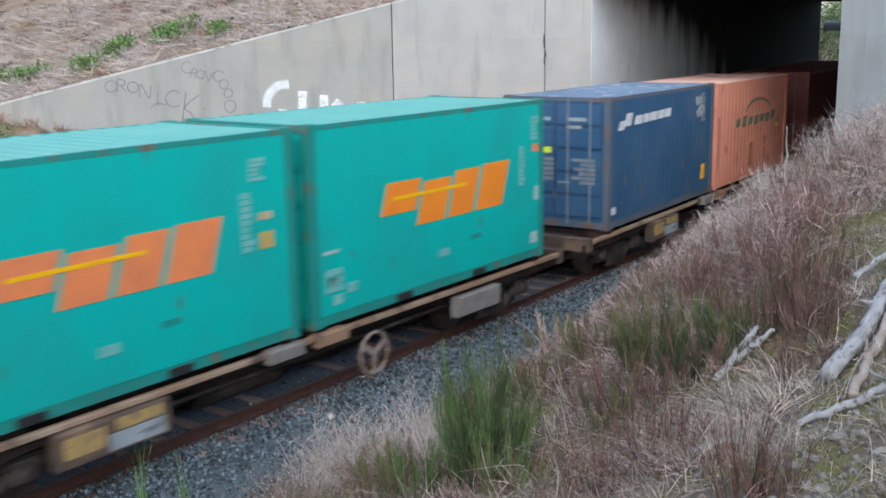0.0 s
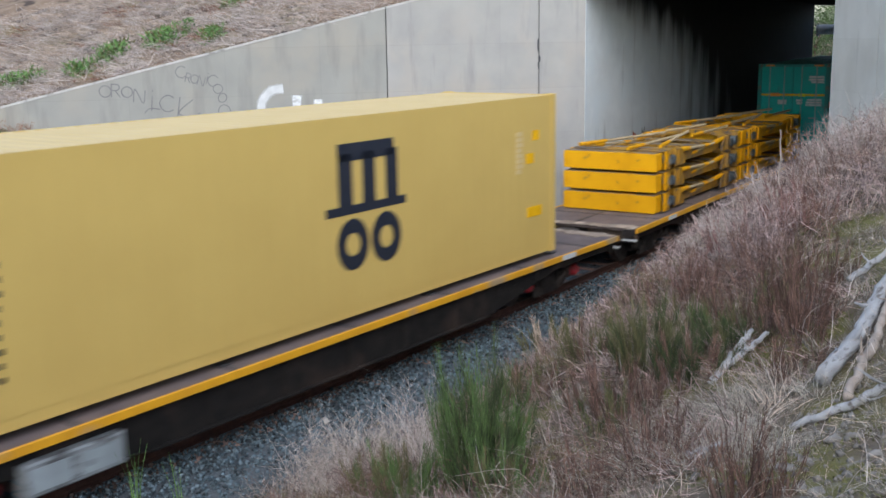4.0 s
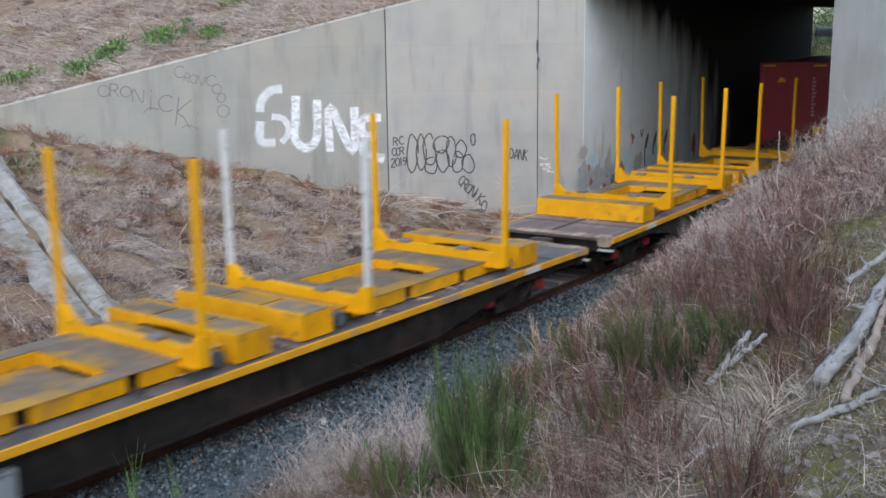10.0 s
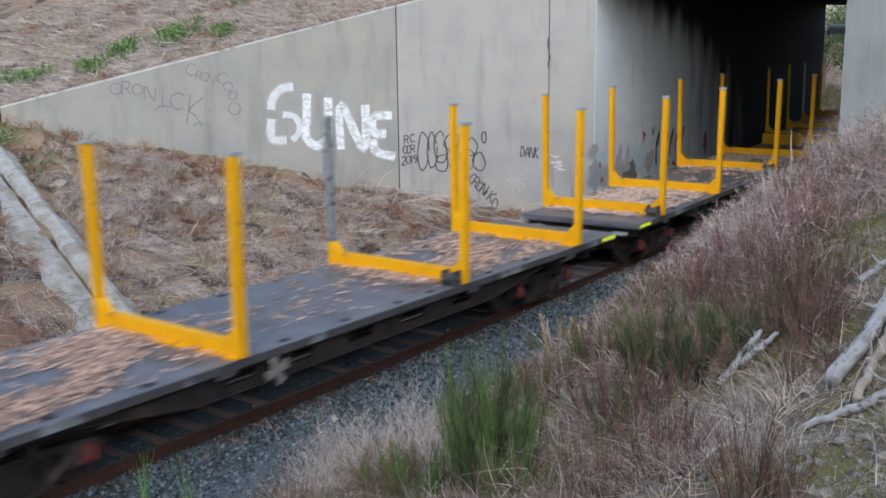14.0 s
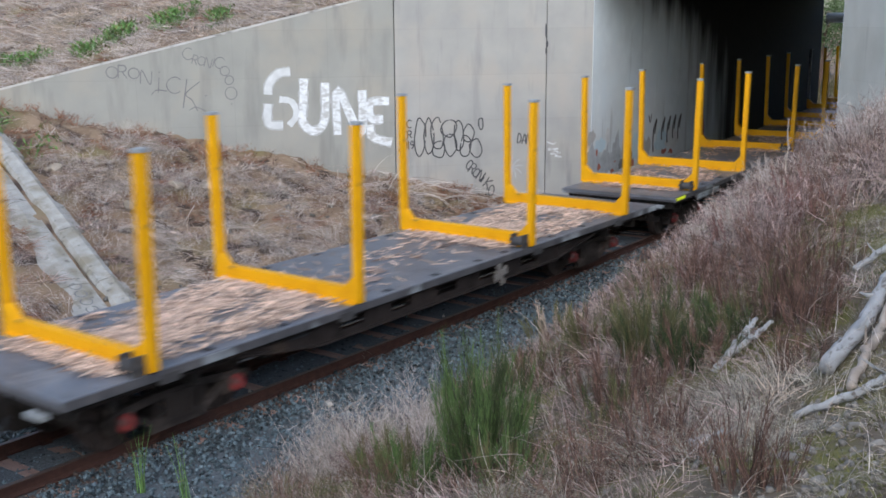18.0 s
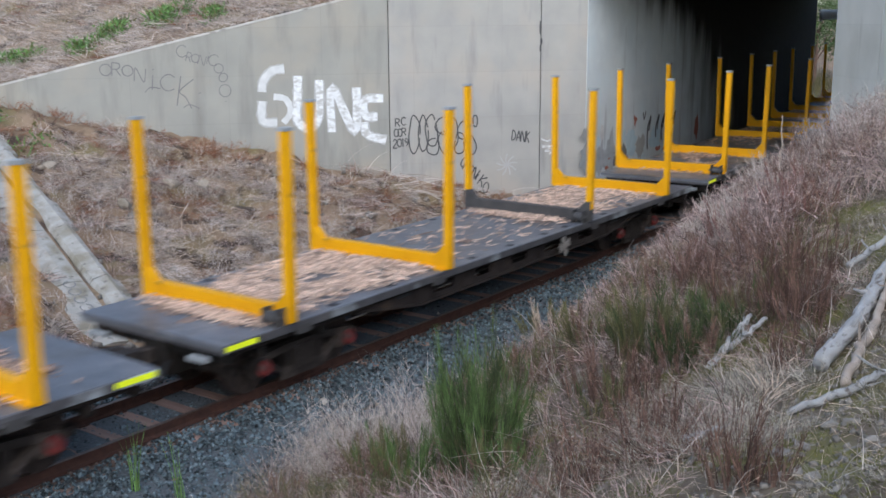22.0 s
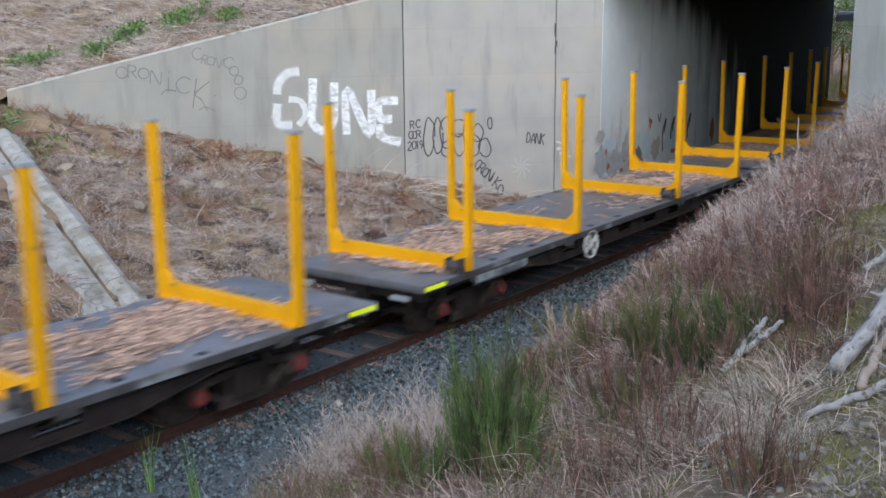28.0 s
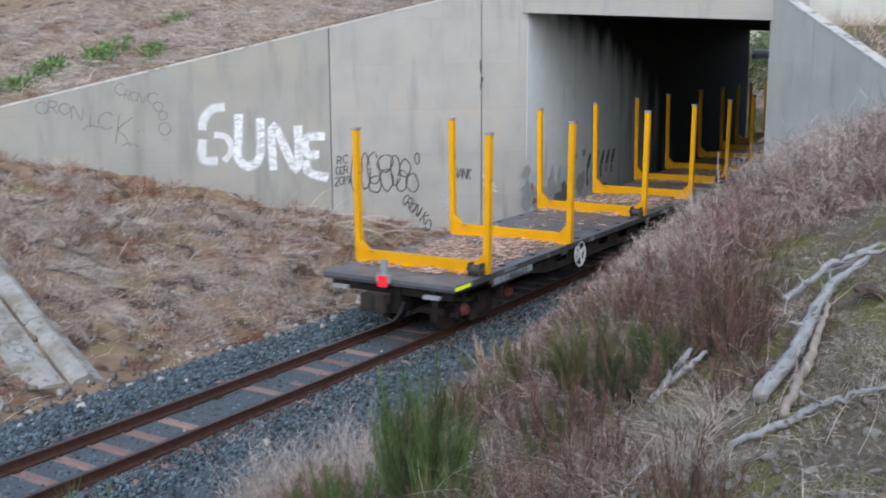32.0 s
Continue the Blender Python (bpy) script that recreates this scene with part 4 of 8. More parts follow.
def litter(seed, spans, z, half=1.25, count=5200, heap=0.0, bare=-0.12):
    """Flat chips of bark strewn over stretches of a deck."""
    r = random.Random(seed)
    sh = Shape()
    for y0, y1, k in spans:
        for _ in range(int(count * k)):
            y, x = r.uniform(y0, y1), r.gauss(0.0, 0.66)
            if not heap and rough_noise(x * 1.4 + seed, y * 0.8 + 0.7 * seed, 1.0) + r.gauss(0.0, 0.35) < bare:
                continue
            if abs(x) > half:
                x = r.uniform(-half, half)
            ln, wd = 0.015 + 0.13 * r.random() ** 2.6, r.uniform(0.005, 0.02)
            if heap:
                ln *= r.uniform(1.0, 2.6)
            lift = heap * math.exp(-((y - (y0 + y1) / 2) / 0.55) ** 2) * math.exp(-(x / 0.8) ** 2) * r.random()
            m = Matrix.Translation((x, y, z + lift + r.uniform(0.012, 0.04))) @ Euler((r.gauss(0, 0.12 + heap), r.gauss(0, 0.2 + heap), r.uniform(0, 3.14) if r.random() < 0.4 else r.gauss(0, 0.5))).to_matrix().to_4x4()
            sh.prism([(-wd, -ln), (wd * 0.6, -ln * 0.9), (wd, ln * 0.8), (-wd * 0.3, ln)], 0.0, r.uniform(0.006, 0.02), "z", m)
    return sh.mesh("bark_litter", BARK, fix=False)


def bark_dust(seed, spans, z, bare=0.0):
    """Thin patches of crushed bark on a deck."""
    r = random.Random(seed + 500)
    sh = Shape()
    i = 0
    for y0, y1, k in spans:
        for _ in range(int(150 * k)):
            y, x = r.uniform(y0, y1), r.gauss(0.0, 0.62)
            if abs(x) > 1.1 or rough_noise(x * 1.4 + seed, y * 0.8 + 0.7 * seed, 1.0) + r.gauss(0.0, 0.2) < bare:
                continue
            a, b, lift = r.uniform(0.05, 0.22), r.uniform(0.10, 0.42), z + 0.0012 + 0.00005 * i
            ring = [(x + a * math.cos(t) * r.uniform(0.55, 1.2), y + b * math.sin(t) * r.uniform(0.55, 1.2), lift) for t in np.linspace(0, 2 * math.pi, 14, endpoint=False).tolist()]
            sh.add(ring, [tuple(range(14))])
            i += 1
    return sh.mesh("bark_dust", BARK_DUST, fix=False)


LOG_L = 14.9
BEAM = (Shape().prism([(-1.47, 0.02), (1.47, 0.02), (1.47, 0.40), (1.36, 0.40), (1.2, 0.23), (-1.2, 0.23), (-1.36, 0.40), (-1.47, 0.40)], -0.07, 0.07)
        .box(-1.4, 1.4, -0.12, 0.12, 0.0, 0.03)).mesh("cross_beam", YELLOW)
BEAM_BLACK = BEAM.copy()
BEAM_BLACK.materials[0] = DARK_STEEL
POST = Shape().prism([(-0.055, -0.065), (0.055, -0.065), (0.055, 0.065), (-0.055, 0.065)], 0.25, 2.54, "z").mesh("post", YELLOW)
POST_GREY = POST.copy()
POST_GREY.materials[0] = BOX_GREY
THIN_POST = Shape().prism([(-0.04, -0.042), (0.04, -0.042), (0.04, 0.042), (-0.04, 0.042)], 0.25, 2.54, "z").mesh("post", YELLOW)
THIN_WHITE = THIN_POST.copy()
THIN_WHITE.materials[0] = WHITE
POST_CAP = Shape().box(-0.07, 0.07, -0.08, 0.08, 2.54, 2.585).mesh("post_cap", PALE_BOX)
WINCH = (Shape().tube([(1.2, -0.19, 0.12), (1.38, -0.19, 0.12)], 0.085, 12).box(1.16, 1.18, -0.28, -0.08, 0.0, 0.24).box(1.39, 1.41, -0.28, -0.08, 0.0, 0.24)
         .tube([(1.1, -0.19, 0.12), (1.46, -0.19, 0.12)], 0.03, 8)).mesh("strap_winch", DARK_STEEL)


# flat black plate on the deck: the dark inside of a hole as colour
STAKE_HOLE_PATCH = Shape().prism([(-0.05, -0.08), (0.05, -0.08), (0.06, -0.04), (0.06, 0.04), (0.05, 0.08), (-0.05, 0.08), (-0.06, 0.04), (-0.06, -0.04)], 0.0, 0.004, "z").mesh("stake_hole", BLACK)


def bolster(parent, y, z, winch=False, white=False, black=False, grey_far=False, thin=False):
    b = new("bolster", BEAM_BLACK if black else BEAM)
    b.parent = parent
    b.matrix_basis = Matrix.Translation((0, y, z))
    tagged(b, "dark steel log bolster beam" if black else "yellow steel log bolster")
    for side in (-1, 1):
        p = new("post", THIN_WHITE if white else THIN_POST if thin else POST_GREY if grey_far and side < 0 else POST)
        p.parent = b
        p.matrix_basis = Matrix.Translation((1.415 * side, 0, 0)) @ Matrix.Rotation(0.012 * side, 4, "Y")
        if white:
            tagged(p, "white-painted upright post")
        if not thin:
            c = new("post_cap", POST_CAP)
            c.parent = b
            c.matrix_basis = p.matrix_basis
    if winch:
        w = new("strap_winch", WINCH)
        w.parent = b


def log_wagon(label, brake, seed, reflect=(True, True), black=None, grey_far=None, board=False, tail=False, cut=0.0, bark=1.0):
    w = thing("log_wagon", label, "railway wagon", "empty log wagons of the train")
    h = (LOG_L - cut) / 2
    bl = (1.2 - h, 4.83 - h, 9.69 - cut - h, 13.37 - cut - h)
    Shape().box(-1.41, 1.41, -h, h, 1.035, 1.10, bev=0.012).part("deck", DECK, w)
    for side in (-1, 1):
        out = lambda p, q: (min(p * side, q * side), max(p * side, q * side))
        Shape().box(*out(1.36, 1.42), -h + 0.01, h - 0.01, 0.985, 1.09).part("deck_edge", EDGE_STEEL, w, "dark steel edge channel")
        x0, x1 = out(1.235, 1.275)
        g = Shape().box(x0, x1, -h + 0.15, h - 0.15, 0.91, 1.035).box(x0, x1, -3.2, 3.2, 0.645, 0.745)
        for k in (-1, 1):
            g.prism([(3.2 * k, 0.645), (4.7 * k, 0.875), (4.7 * k, 0.91), (3.2 * k, 0.91)], x0, x1, "x").box(x0, x1, *sorted((4.7 * k, (h - 0.15) * k)), 0.875, 0.91)
        for a, b in ((-3.2, -2.75), (-2.25, -1.6), (-1.15, -0.45), (0.1, 0.75), (1.35, 2.05), (2.6, 3.2)):
            g.box(x0, x1, a, b, 0.745, 0.91)
        g.part("side_girder", UNDER_DUST, w, "dusty brown side girder pierced by long openings")
        x0, x1 = out(1.23, 1.315)
        Shape().prism([(-4.75, 0.868), (-3.2, 0.63), (3.2, 0.63), (4.75, 0.868), (4.75, 0.90), (3.2, 0.665), (-3.2, 0.665), (-4.75, 0.90)], x0, x1, "x").part("bottom_flange", UNDER_DUST, w, "dusty bottom flange")
        Shape().box(*out(1.22, 1.345), -h + 0.2, h - 0.2, 0.925, 0.965).part("top_flange", UNDER, w)
        # flat black plates put the shade of lightening holes on the girder's face
        for y in (-3.6, 3.6):
            Shape().prism([(y - 0.2, 0.865), (y - 0.12, 0.845), (y + 0.16, 0.85), (y + 0.22, 0.875), (y + 0.1, 0.895), (y - 0.16, 0.89)], *out(1.272, 1.281), "x").part("lightening_hole", BLACK, w, "black plate for the shade inside a lightening hole")
        for y in (-3.3, -2.0, 0.5, 3.3):
            Shape().box(*out(1.27, 1.30), y - 0.02, y + 0.02, 0.668, 0.92).part("web_stiffener", UNDER_DUST, w)
    Shape().box(-0.24, 0.24, -h + 0.1, h - 0.1, 0.46, 1.035).part("centre_sill", UNDER, w)
    added_brake_gear(w, 0.4, 3.6, 0.78)
    for y in np.arange(-6.6, 6.7, 1.2):
        Shape().box(-1.25, 1.25, y - 0.06, y + 0.06, 0.72, 1.035).part("cross_member", UNDER, w)
    for k in (-1, 1):
        Shape().box(-1.3, 1.3, *sorted(((h - 0.16) * k, (h - 0.28) * k)), 0.80, 1.034).part("headstock", UNDER, w)
        Shape().box(-1.36, 1.36, *sorted((h * k, (h - 0.05) * k)), 0.985, 1.034).part("end_channel", EDGE_STEEL, w, "scuffed steel end channel, highlights put into its colour")
        coupler(w, h * k, k)
        bogie(w, (h - 2.0) * k, CAP_DULL)
        for side in (-1, 1):
            Shape().box(0.98 * side - 0.16, 0.98 * side + 0.16, (h + 0.02) * k - 0.05, (h + 0.02) * k + 0.05, 0.84, 0.90).part("shunter_step", PALE_BOX, w, "worn pale shunter's step")
            Shape().box(0.98 * side - 0.02, 0.98 * side + 0.02, (h - 0.03) * k - 0.015, (h - 0.03) * k + 0.015, 0.90, 0.985).part("step_hanger", UNDER, w)
            on = reflect[0] if k < 0 else reflect[1]
            if on:
                Shape().box(min(1.42 * side, 1.427 * side), max(1.42 * side, 1.427 * side), (h - 0.31) * k - 0.27, (h - 0.31) * k + 0.27, 1.01, 1.078).part(
                    "reflector", REFLECT, w, "fluorescent yellow reflective strip with an added glow")
    for i, y in enumerate(bl):
        bolster(w, y, 1.10, winch=i in (0, 2), black=black == i, grey_far=grey_far == i)
    for i in (0, 1, 2, 3):
        y = bl[i] + (0.25, -0.25, 0.25, -0.25)[i]
        Shape().box(1.385, 1.43, y - 0.14, y + 0.14, 0.92, 1.04).part("stake_pocket", DARK_STEEL, w)
    for y in (-5.2, -3.9, -1.7, -0.5, 0.7, 1.5, 3.1, 4.3):
        for side in (-1, 1):
            o = new("stake_hole", STAKE_HOLE_PATCH)
            o.parent = w
            o.matrix_basis = Matrix.Translation((1.27 * side, y, 1.1005))
    kind, at = brake
    y = bl[1] + 0.62 if at == 2 else bl[2] - 0.95
    if kind == "wheel":
        hand_wheel(w, 1.40, y, 0.79)
    else:
        hand_wheel(w, 1.40, y, 0.79, r=0.20, material=DULL_BOX, rim=False, label="pale grey four-armed handbrake lever")
    if board:
        Shape().box(1.422, 1.435, bl[0] + 0.15, bl[0] + 1.75, 0.84, 1.02).part("number_board", DARK_STEEL, w, "dark number board with worn white bars")
        b = Shape()
        rr = random.Random(seed)
        y = bl[0] + 0.22
        while y < bl[0] + 1.6:
            ln = rr.uniform(0.08, 0.3)
            b.box(1.435, 1.439, y, y + ln, 0.87, 0.99)
            y += ln + 0.04
        tagged(b.part("marking", PALE_LID, w, "worn pale marking bars"), kind="stuff")
    spans = [(-h + 0.75, bl[1] + 0.35, bark), (bl[2] - 0.5, h - 0.8, 1.0), (bl[1] + 0.4, bl[2] - 0.5, 0.05)]
    dust = new("bark_dust", bark_dust(seed, spans, 1.10, 0.6 - 0.6 * bark))
    dust.parent = w
    tagged(dust, "thin brown patches of crushed bark", kind="stuff")
    lit = new("bark_litter", litter(seed, spans, 1.10, bare=0.58 - 0.7 * bark))
    if bark > 1.0:
        lit.data.materials[0] = BARK_PALE
    lit.parent = w
    tagged(lit, "brown bark chips strewn on the deck", kind="stuff")
    if tail:
        lamp = Shape().box(-0.14, 0.14, -h - 0.10, -h - 0.02, 1.04, 1.2, bev=0.02).box(-0.06, 0.06, -h - 0.08, -h - 0.02, 1.2, 1.46).part("tail_lamp", PALE_BOX, w, "grey end-of-train unit")
        Shape().box(-0.10, 0.10, -h - 0.115, -h - 0.101, 0.97, 1.17).part("lens", TAIL_RED, lamp, "glowing red tail light")
    return w


FLAT_L = 16.45


def flat_wagon(label, under, box_end, seed, red=True, length=FLAT_L, deck=None):
    w = thing("container_flat_wagon", label, "railway wagon", "container flat wagons of the train")
    h = length / 2
    Shape().box(-1.38, 1.38, -h, h, 0.90, 0.96, bev=0.012).part("deck", deck or DECK_BROWN, w)
    for y in np.arange(-h + 1.4, h - 0.5, 2.3):
        Shape().box(-1.36, 1.36, y - 0.035, y + 0.035, 0.96, 0.968).part("deck_rib", DARK_STEEL, w)
    for y in (-h + 1.0, h - 1.0):
        Shape().box(-0.18, -0.1, y - 0.9, y + 0.9, 0.96, 0.972).part("deck_groove", DARK_STEEL, w)
    for side in (-1, 1):
        Shape().box(min(1.38 * side, 1.425 * side), max(1.38 * side, 1.425 * side), -h, h, 0.86, 0.968, bev=0.008).part("edge_rail", STRIPE, w, "yellow-painted edge rail")
        fish_belly(1.27 * side, h - 0.1, 0.90, 0.70, 0.32, 5.9, 3.6).part("side_girder", under, w)
        for y in np.arange(-5.2, 5.3, 1.3):
            zz = 0.36 if abs(y) < 3.6 else 0.62
            Shape().box(min(1.28 * side, 1.34 * side), max(1.28 * side, 1.34 * side), y - 0.03, y + 0.03, zz, 0.90).part("girder_rib", under, w)
        for k in (-1, 1):
            Shape().box(min(1.426 * side, 1.431 * side), max(1.426 * side, 1.431 * side), (h - 2.05) * k - 0.25, (h - 2.05) * k + 0.25, 0.87, 0.96).part("reflector", WHITE, w, "white reflective patch")
    Shape().box(-0.24, 0.24, -h + 0.1, h - 0.1, 0.42, 0.90).part("centre_sill", UNDER, w)
    added_brake_gear(w, 0.6, 4.2, 0.72)
    for k in (-1, 1):
        Shape().box(-1.34, 1.34, *sorted(((h - 0.10) * k, (h - 0.24) * k)), 0.66, 0.899).part("headstock", FRAME_RUST if under is UNDER_RED else UNDER, w)
        rr, x = random.Random(10 * seed + k), -1.36
        while x < 1.3:
            wd = min(rr.uniform(0.16, 0.34), 1.36 - x)
            Shape().box(x + 0.006, x + wd - 0.006, *sorted(((h - rr.uniform(0.16, 0.34)) * k, (h + rr.uniform(0.015, 0.10)) * k)), 0.962, 0.968 + rr.uniform(0, 0.012)).part("end_board", SPLINTER, w, "splintered pale end board")
            x += wd
        Shape().box(1.1, 1.42, (h + 0.03) * k - 0.04, (h + 0.03) * k + 0.04, 0.70, 0.735).part("shunter_step", WHITE, w, "worn white shunter's step")
        for x in (-1.25, 1.25):
            Shape().box(x - 0.13, x + 0.13, *sorted(((h + 0.004) * k, (h + 0.10) * k)), 0.80, 0.945, bev=0.03).part("corner_block", SPLINTER if seed > 2 else BOGIE, w, "worn corner block")
        coupler(w, h * k, k)
        bogie(w, (h - 1.95) * k, CAP if red else None)
        for side in (-1, 1):
            for yy in (h - 2.2, 2.2):
                Shape().box(1.07 * side - 0.09, 1.07 * side + 0.09, yy * k - 0.09, yy * k + 0.09, 0.96, 0.99).part("twist_lock", DARK_STEEL, w)
    y = (h - 3.6) * box_end
    bx = Shape().box(1.26, 1.44, y - 0.62, y + 0.62, 0.36, 0.74, bev=0.02).part("equipment_box", BOX_GREY, w, "pale grey equipment box under the deck")
    for dy in (-0.32, 0.3):
        Shape().box(1.441, 1.448, y + dy - 0.25, y + dy + 0.25, 0.42, 0.68).part("lid", PALE_LID, bx, "dusty pale blue-grey lid")
    return w


def skeletal_wagon(label, length):
    w = thing("skeletal_container_wagon", label, "railway wagon", "skeletal container wagons of the train")
    h = length / 2
    for side in (-1, 1):
        Shape().box(*sorted((1.10 * side, 1.20 * side)), -h + 0.2, h - 0.2, 0.84, 0.915, bev=0.01).part("side_rail", RUSTY_RAIL_EDGE, w, "rusty tan side rail")
        Shape().prism([(-h, 0.838), (h, 0.838), (h, 0.70), (h - 2.5, 0.68), (h - 3.4, 0.78), (-h + 3.4, 0.78), (-h + 2.5, 0.68), (-h, 0.70)], 1.08 * side - 0.04, 1.08 * side + 0.04, "x").part(
            "side_beam", UNDER_RED, w, "dark side beam under the rail")
    Shape().prism([(-h + 0.05, 0.86), (h - 0.05, 0.86), (h - 0.05, 0.55), (h - 2.9, 0.50), (h - 3.6, 0.28), (-h + 3.6, 0.28), (-h + 2.9, 0.50), (-h + 0.05, 0.55)], -0.42, 0.42, "x").part("centre_sill", UNDER, w)
    added_brake_gear(w, -0.8, 3.4, 0.66)
    for y in (-h + 0.1, -h + 1.0, -0.35, 0.35, h - 1.0, h - 0.1):
        Shape().box(-1.18, 1.18, y - 0.09, y + 0.09, 0.70, 0.96, bev=0.01).part("cross_bolster", FRAME_RUST if abs(y) > h - 0.5 else UNDER_RED, w, "rusty brown cross bolster")
    for k in (-1, 1):
        coupler(w, h * k, k)
        bogie(w, (h - 2.0) * k)
        Shape().box(1.10, 1.30, 0.45 * k - 0.3, 0.45 * k + 0.3, 0.76, 0.95, bev=0.02).part(
            "twist_lock_housing", DULL_BOX if k < 0 else RUSTY_RAIL_EDGE, w, "dull grey twist-lock housing" if k < 0 else "rusty twist-lock housing")
    bx = Shape().box(1.08, 1.28, -3.95, -2.45, 0.40, 0.83, bev=0.02).part("equipment_box", FRAME_RUST, w, "rusty equipment box")
    for y0, y1, z0, z1 in ((-3.88, -3.35, 0.52, 0.76), (-3.2, -2.55, 0.66, 0.80)):
        Shape().box(1.281, 1.288, y0, y1, z0, z1).part("patch", FADED_PATCH, bx, "faded yellow patch")
    Shape().box(1.281, 1.287, -3.3, -2.52, 0.44, 0.64).part("patch", PALE_LID, bx, "dusty blue-grey patch")
    Shape().box(1.08, 1.26, 3.5, 4.7, 0.42, 0.76, bev=0.02).part("brake_reservoir_box", DULL_BOX, w, "dusty grey brake box")
    hand_wheel(w, 1.26, 1.33, 0.40, r=0.31, material=WORN_RIM, spokes=3, label="grey-brown spoked handbrake wheel")
    return w


def corrugated(length, height, pitch=0.278, depth=0.034):
    """A pressed steel sheet in the (u, z) plane, its waves standing out in w."""
    prof, u = [], 0.0
    while u < length:
        for du, w in ((0.0, 0.0), (0.07, 0.0), (0.139, depth), (0.209, depth)):
            if u + du < length:
                prof.append((u + du, w))
        u += pitch
    prof.append((length, 0.0))
    return prof


def container(label, length, height, side, roof, trim=None, doors=True, wave=0.03, bar=None, end_wave=0.012, group="containers on the train"):
    """A box container, base at z = 0, its middle at the origin; the rear end is at -y."""
    c = thing("shipping_container", label, "shipping container", group)
    h, hw, trim = length / 2, 1.219, trim or side
    post = Shape().box(-0.06, 0.06, -0.075, 0.075, 0.11, height - 0.11, bev=0.01).mesh("corner_post", trim)
    cast = Shape().box(-0.08, 0.08, -0.09, 0.09, 0, 0.118, bev=0.01).mesh("corner_casting", trim)
    for sx in (-1, 1):
        for sy in (-1, 1):
            for name, me, z in (("corner_post", post, 0), ("corner_casting", cast, 0), ("corner_casting", cast, height - 0.118)):
                o = new(name, me)
                o.parent = c
                o.matrix_basis = Matrix.Translation(((hw - (0.06 if me is post else 0.08)) * sx, (h - (0.075 if me is post else 0.09)) * sy, z))
    for sx in (-1, 1):
        x = (hw - 0.05) * sx
        Shape().box(x - 0.035, x + 0.035, -h + 0.15, h - 0.15, height - 0.09, height - 0.02).part("top_side_rail", trim, c)
        Shape().box(x - 0.025, x + 0.025, -h + 0.15, h - 0.15, 0.02, 0.17).part("bottom_side_rail", trim, c)
        prof = corrugated(2 * h - 0.30, height, depth=wave)
        vs = [((hw - 0.016 - wave + w) * sx, -h + 0.15 + u, z) for u, w in prof for z in (0.165, height - 0.085)]
        fs = [(2 * i, 2 * i + 2, 2 * i + 3, 2 * i + 1) for i in range(len(prof) - 1)]
        Shape().add(vs, fs).part("side_panel", side, c, fix=False)
    for sy in (-1, 1):
        y = (h - 0.06) * sy
        Shape().box(-hw + 0.12, hw - 0.12, y - 0.05, y + 0.05, height - 0.10, height - 0.015).part("header", trim, c)
        Shape().box(-hw + 0.12, hw - 0.12, y - 0.05, y + 0.05, 0.02, 0.15).part("sill", trim, c)
        if sy < 0 and doors:
            for sx in (-1, 1):
                d = Shape().box(min(0.008 * sx, 1.09 * sx), max(0.008 * sx, 1.09 * sx), -h + 0.03, -h + 0.07, 0.15, height - 0.10)
                door = d.part("door", side, c)
                for k in range(5):
                    z0 = 0.2 + k * (height - 0.35) / 5
                    Shape().box(min(0.06 * sx, 1.03 * sx), max(0.06 * sx, 1.03 * sx), -h - 0.004, -h + 0.0305, z0 + 0.06, z0 + (height - 0.35) / 5 - 0.04).part("door_panel", side, door)
                for bx in (0.30, 0.80):
                    Shape().tube([(bx * sx, -h - 0.004, 0.1), (bx * sx, -h - 0.004, height - 0.06)], 0.02, 8).part("locking_bar", bar or PALE_MARK, door, "galvanised locking bar")
                    Shape().box(bx * sx - 0.22, bx * sx + 0.06, -h - 0.018, -h - 0.004, 0.93, 0.97).part("handle", bar or PALE_BOX, door)
        else:
            prof = corrugated(2 * hw - 0.24, height, depth=end_wave)
            vs = [(-hw + 0.12 + u, (h - 0.075 + w * 1.3) * sy, z) for u, w in prof for z in (0.145, height - 0.095)]
            fs = [(2 * i, 2 * i + 2, 2 * i + 3, 2 * i + 1) for i in range(len(prof) - 1)]
            Shape().add(vs, fs).part("end_panel", side, c, fix=False)
    prof = corrugated(2 * h - 0.12, height, depth=0.02)
    vs = [(x, -h + 0.06 + u, height - 0.035 + w) for u, w in prof for x in (-hw + 0.07, hw - 0.07)]
    fs = [(2 * i, 2 * i + 1, 2 * i + 3, 2 * i + 2) for i in range(len(prof) - 1)]
    Shape().add(vs, fs).part("roof", roof, c, "roof, paler than the sides on most containers", fix=False)
    Shape().box(-hw + 0.1, hw - 0.1, -h + 0.1, h - 0.1, 0.06, 0.15).part("floor_frame", UNDER, c)
    return c


FACE = 1.2075


def mark(c, y0, y1, z0, z1, material, name="marking", label="", lean=0.0, face=FACE):
    """A painted patch on the side that shows; lean: how far its top is pushed along."""
    return Shape().prism([(y0, z0), (y1, z0), (y1 + lean, z1), (y0 + lean, z1)], face - 0.02, face + 0.004, "x").part(name, material, c, label)


def mark_end(c, x0, x1, z0, z1, material, h, label=""):
    return Shape().box(x0, x1, -h - 0.006, -h + 0.02, z0, z1).part("marking", material, c, label)


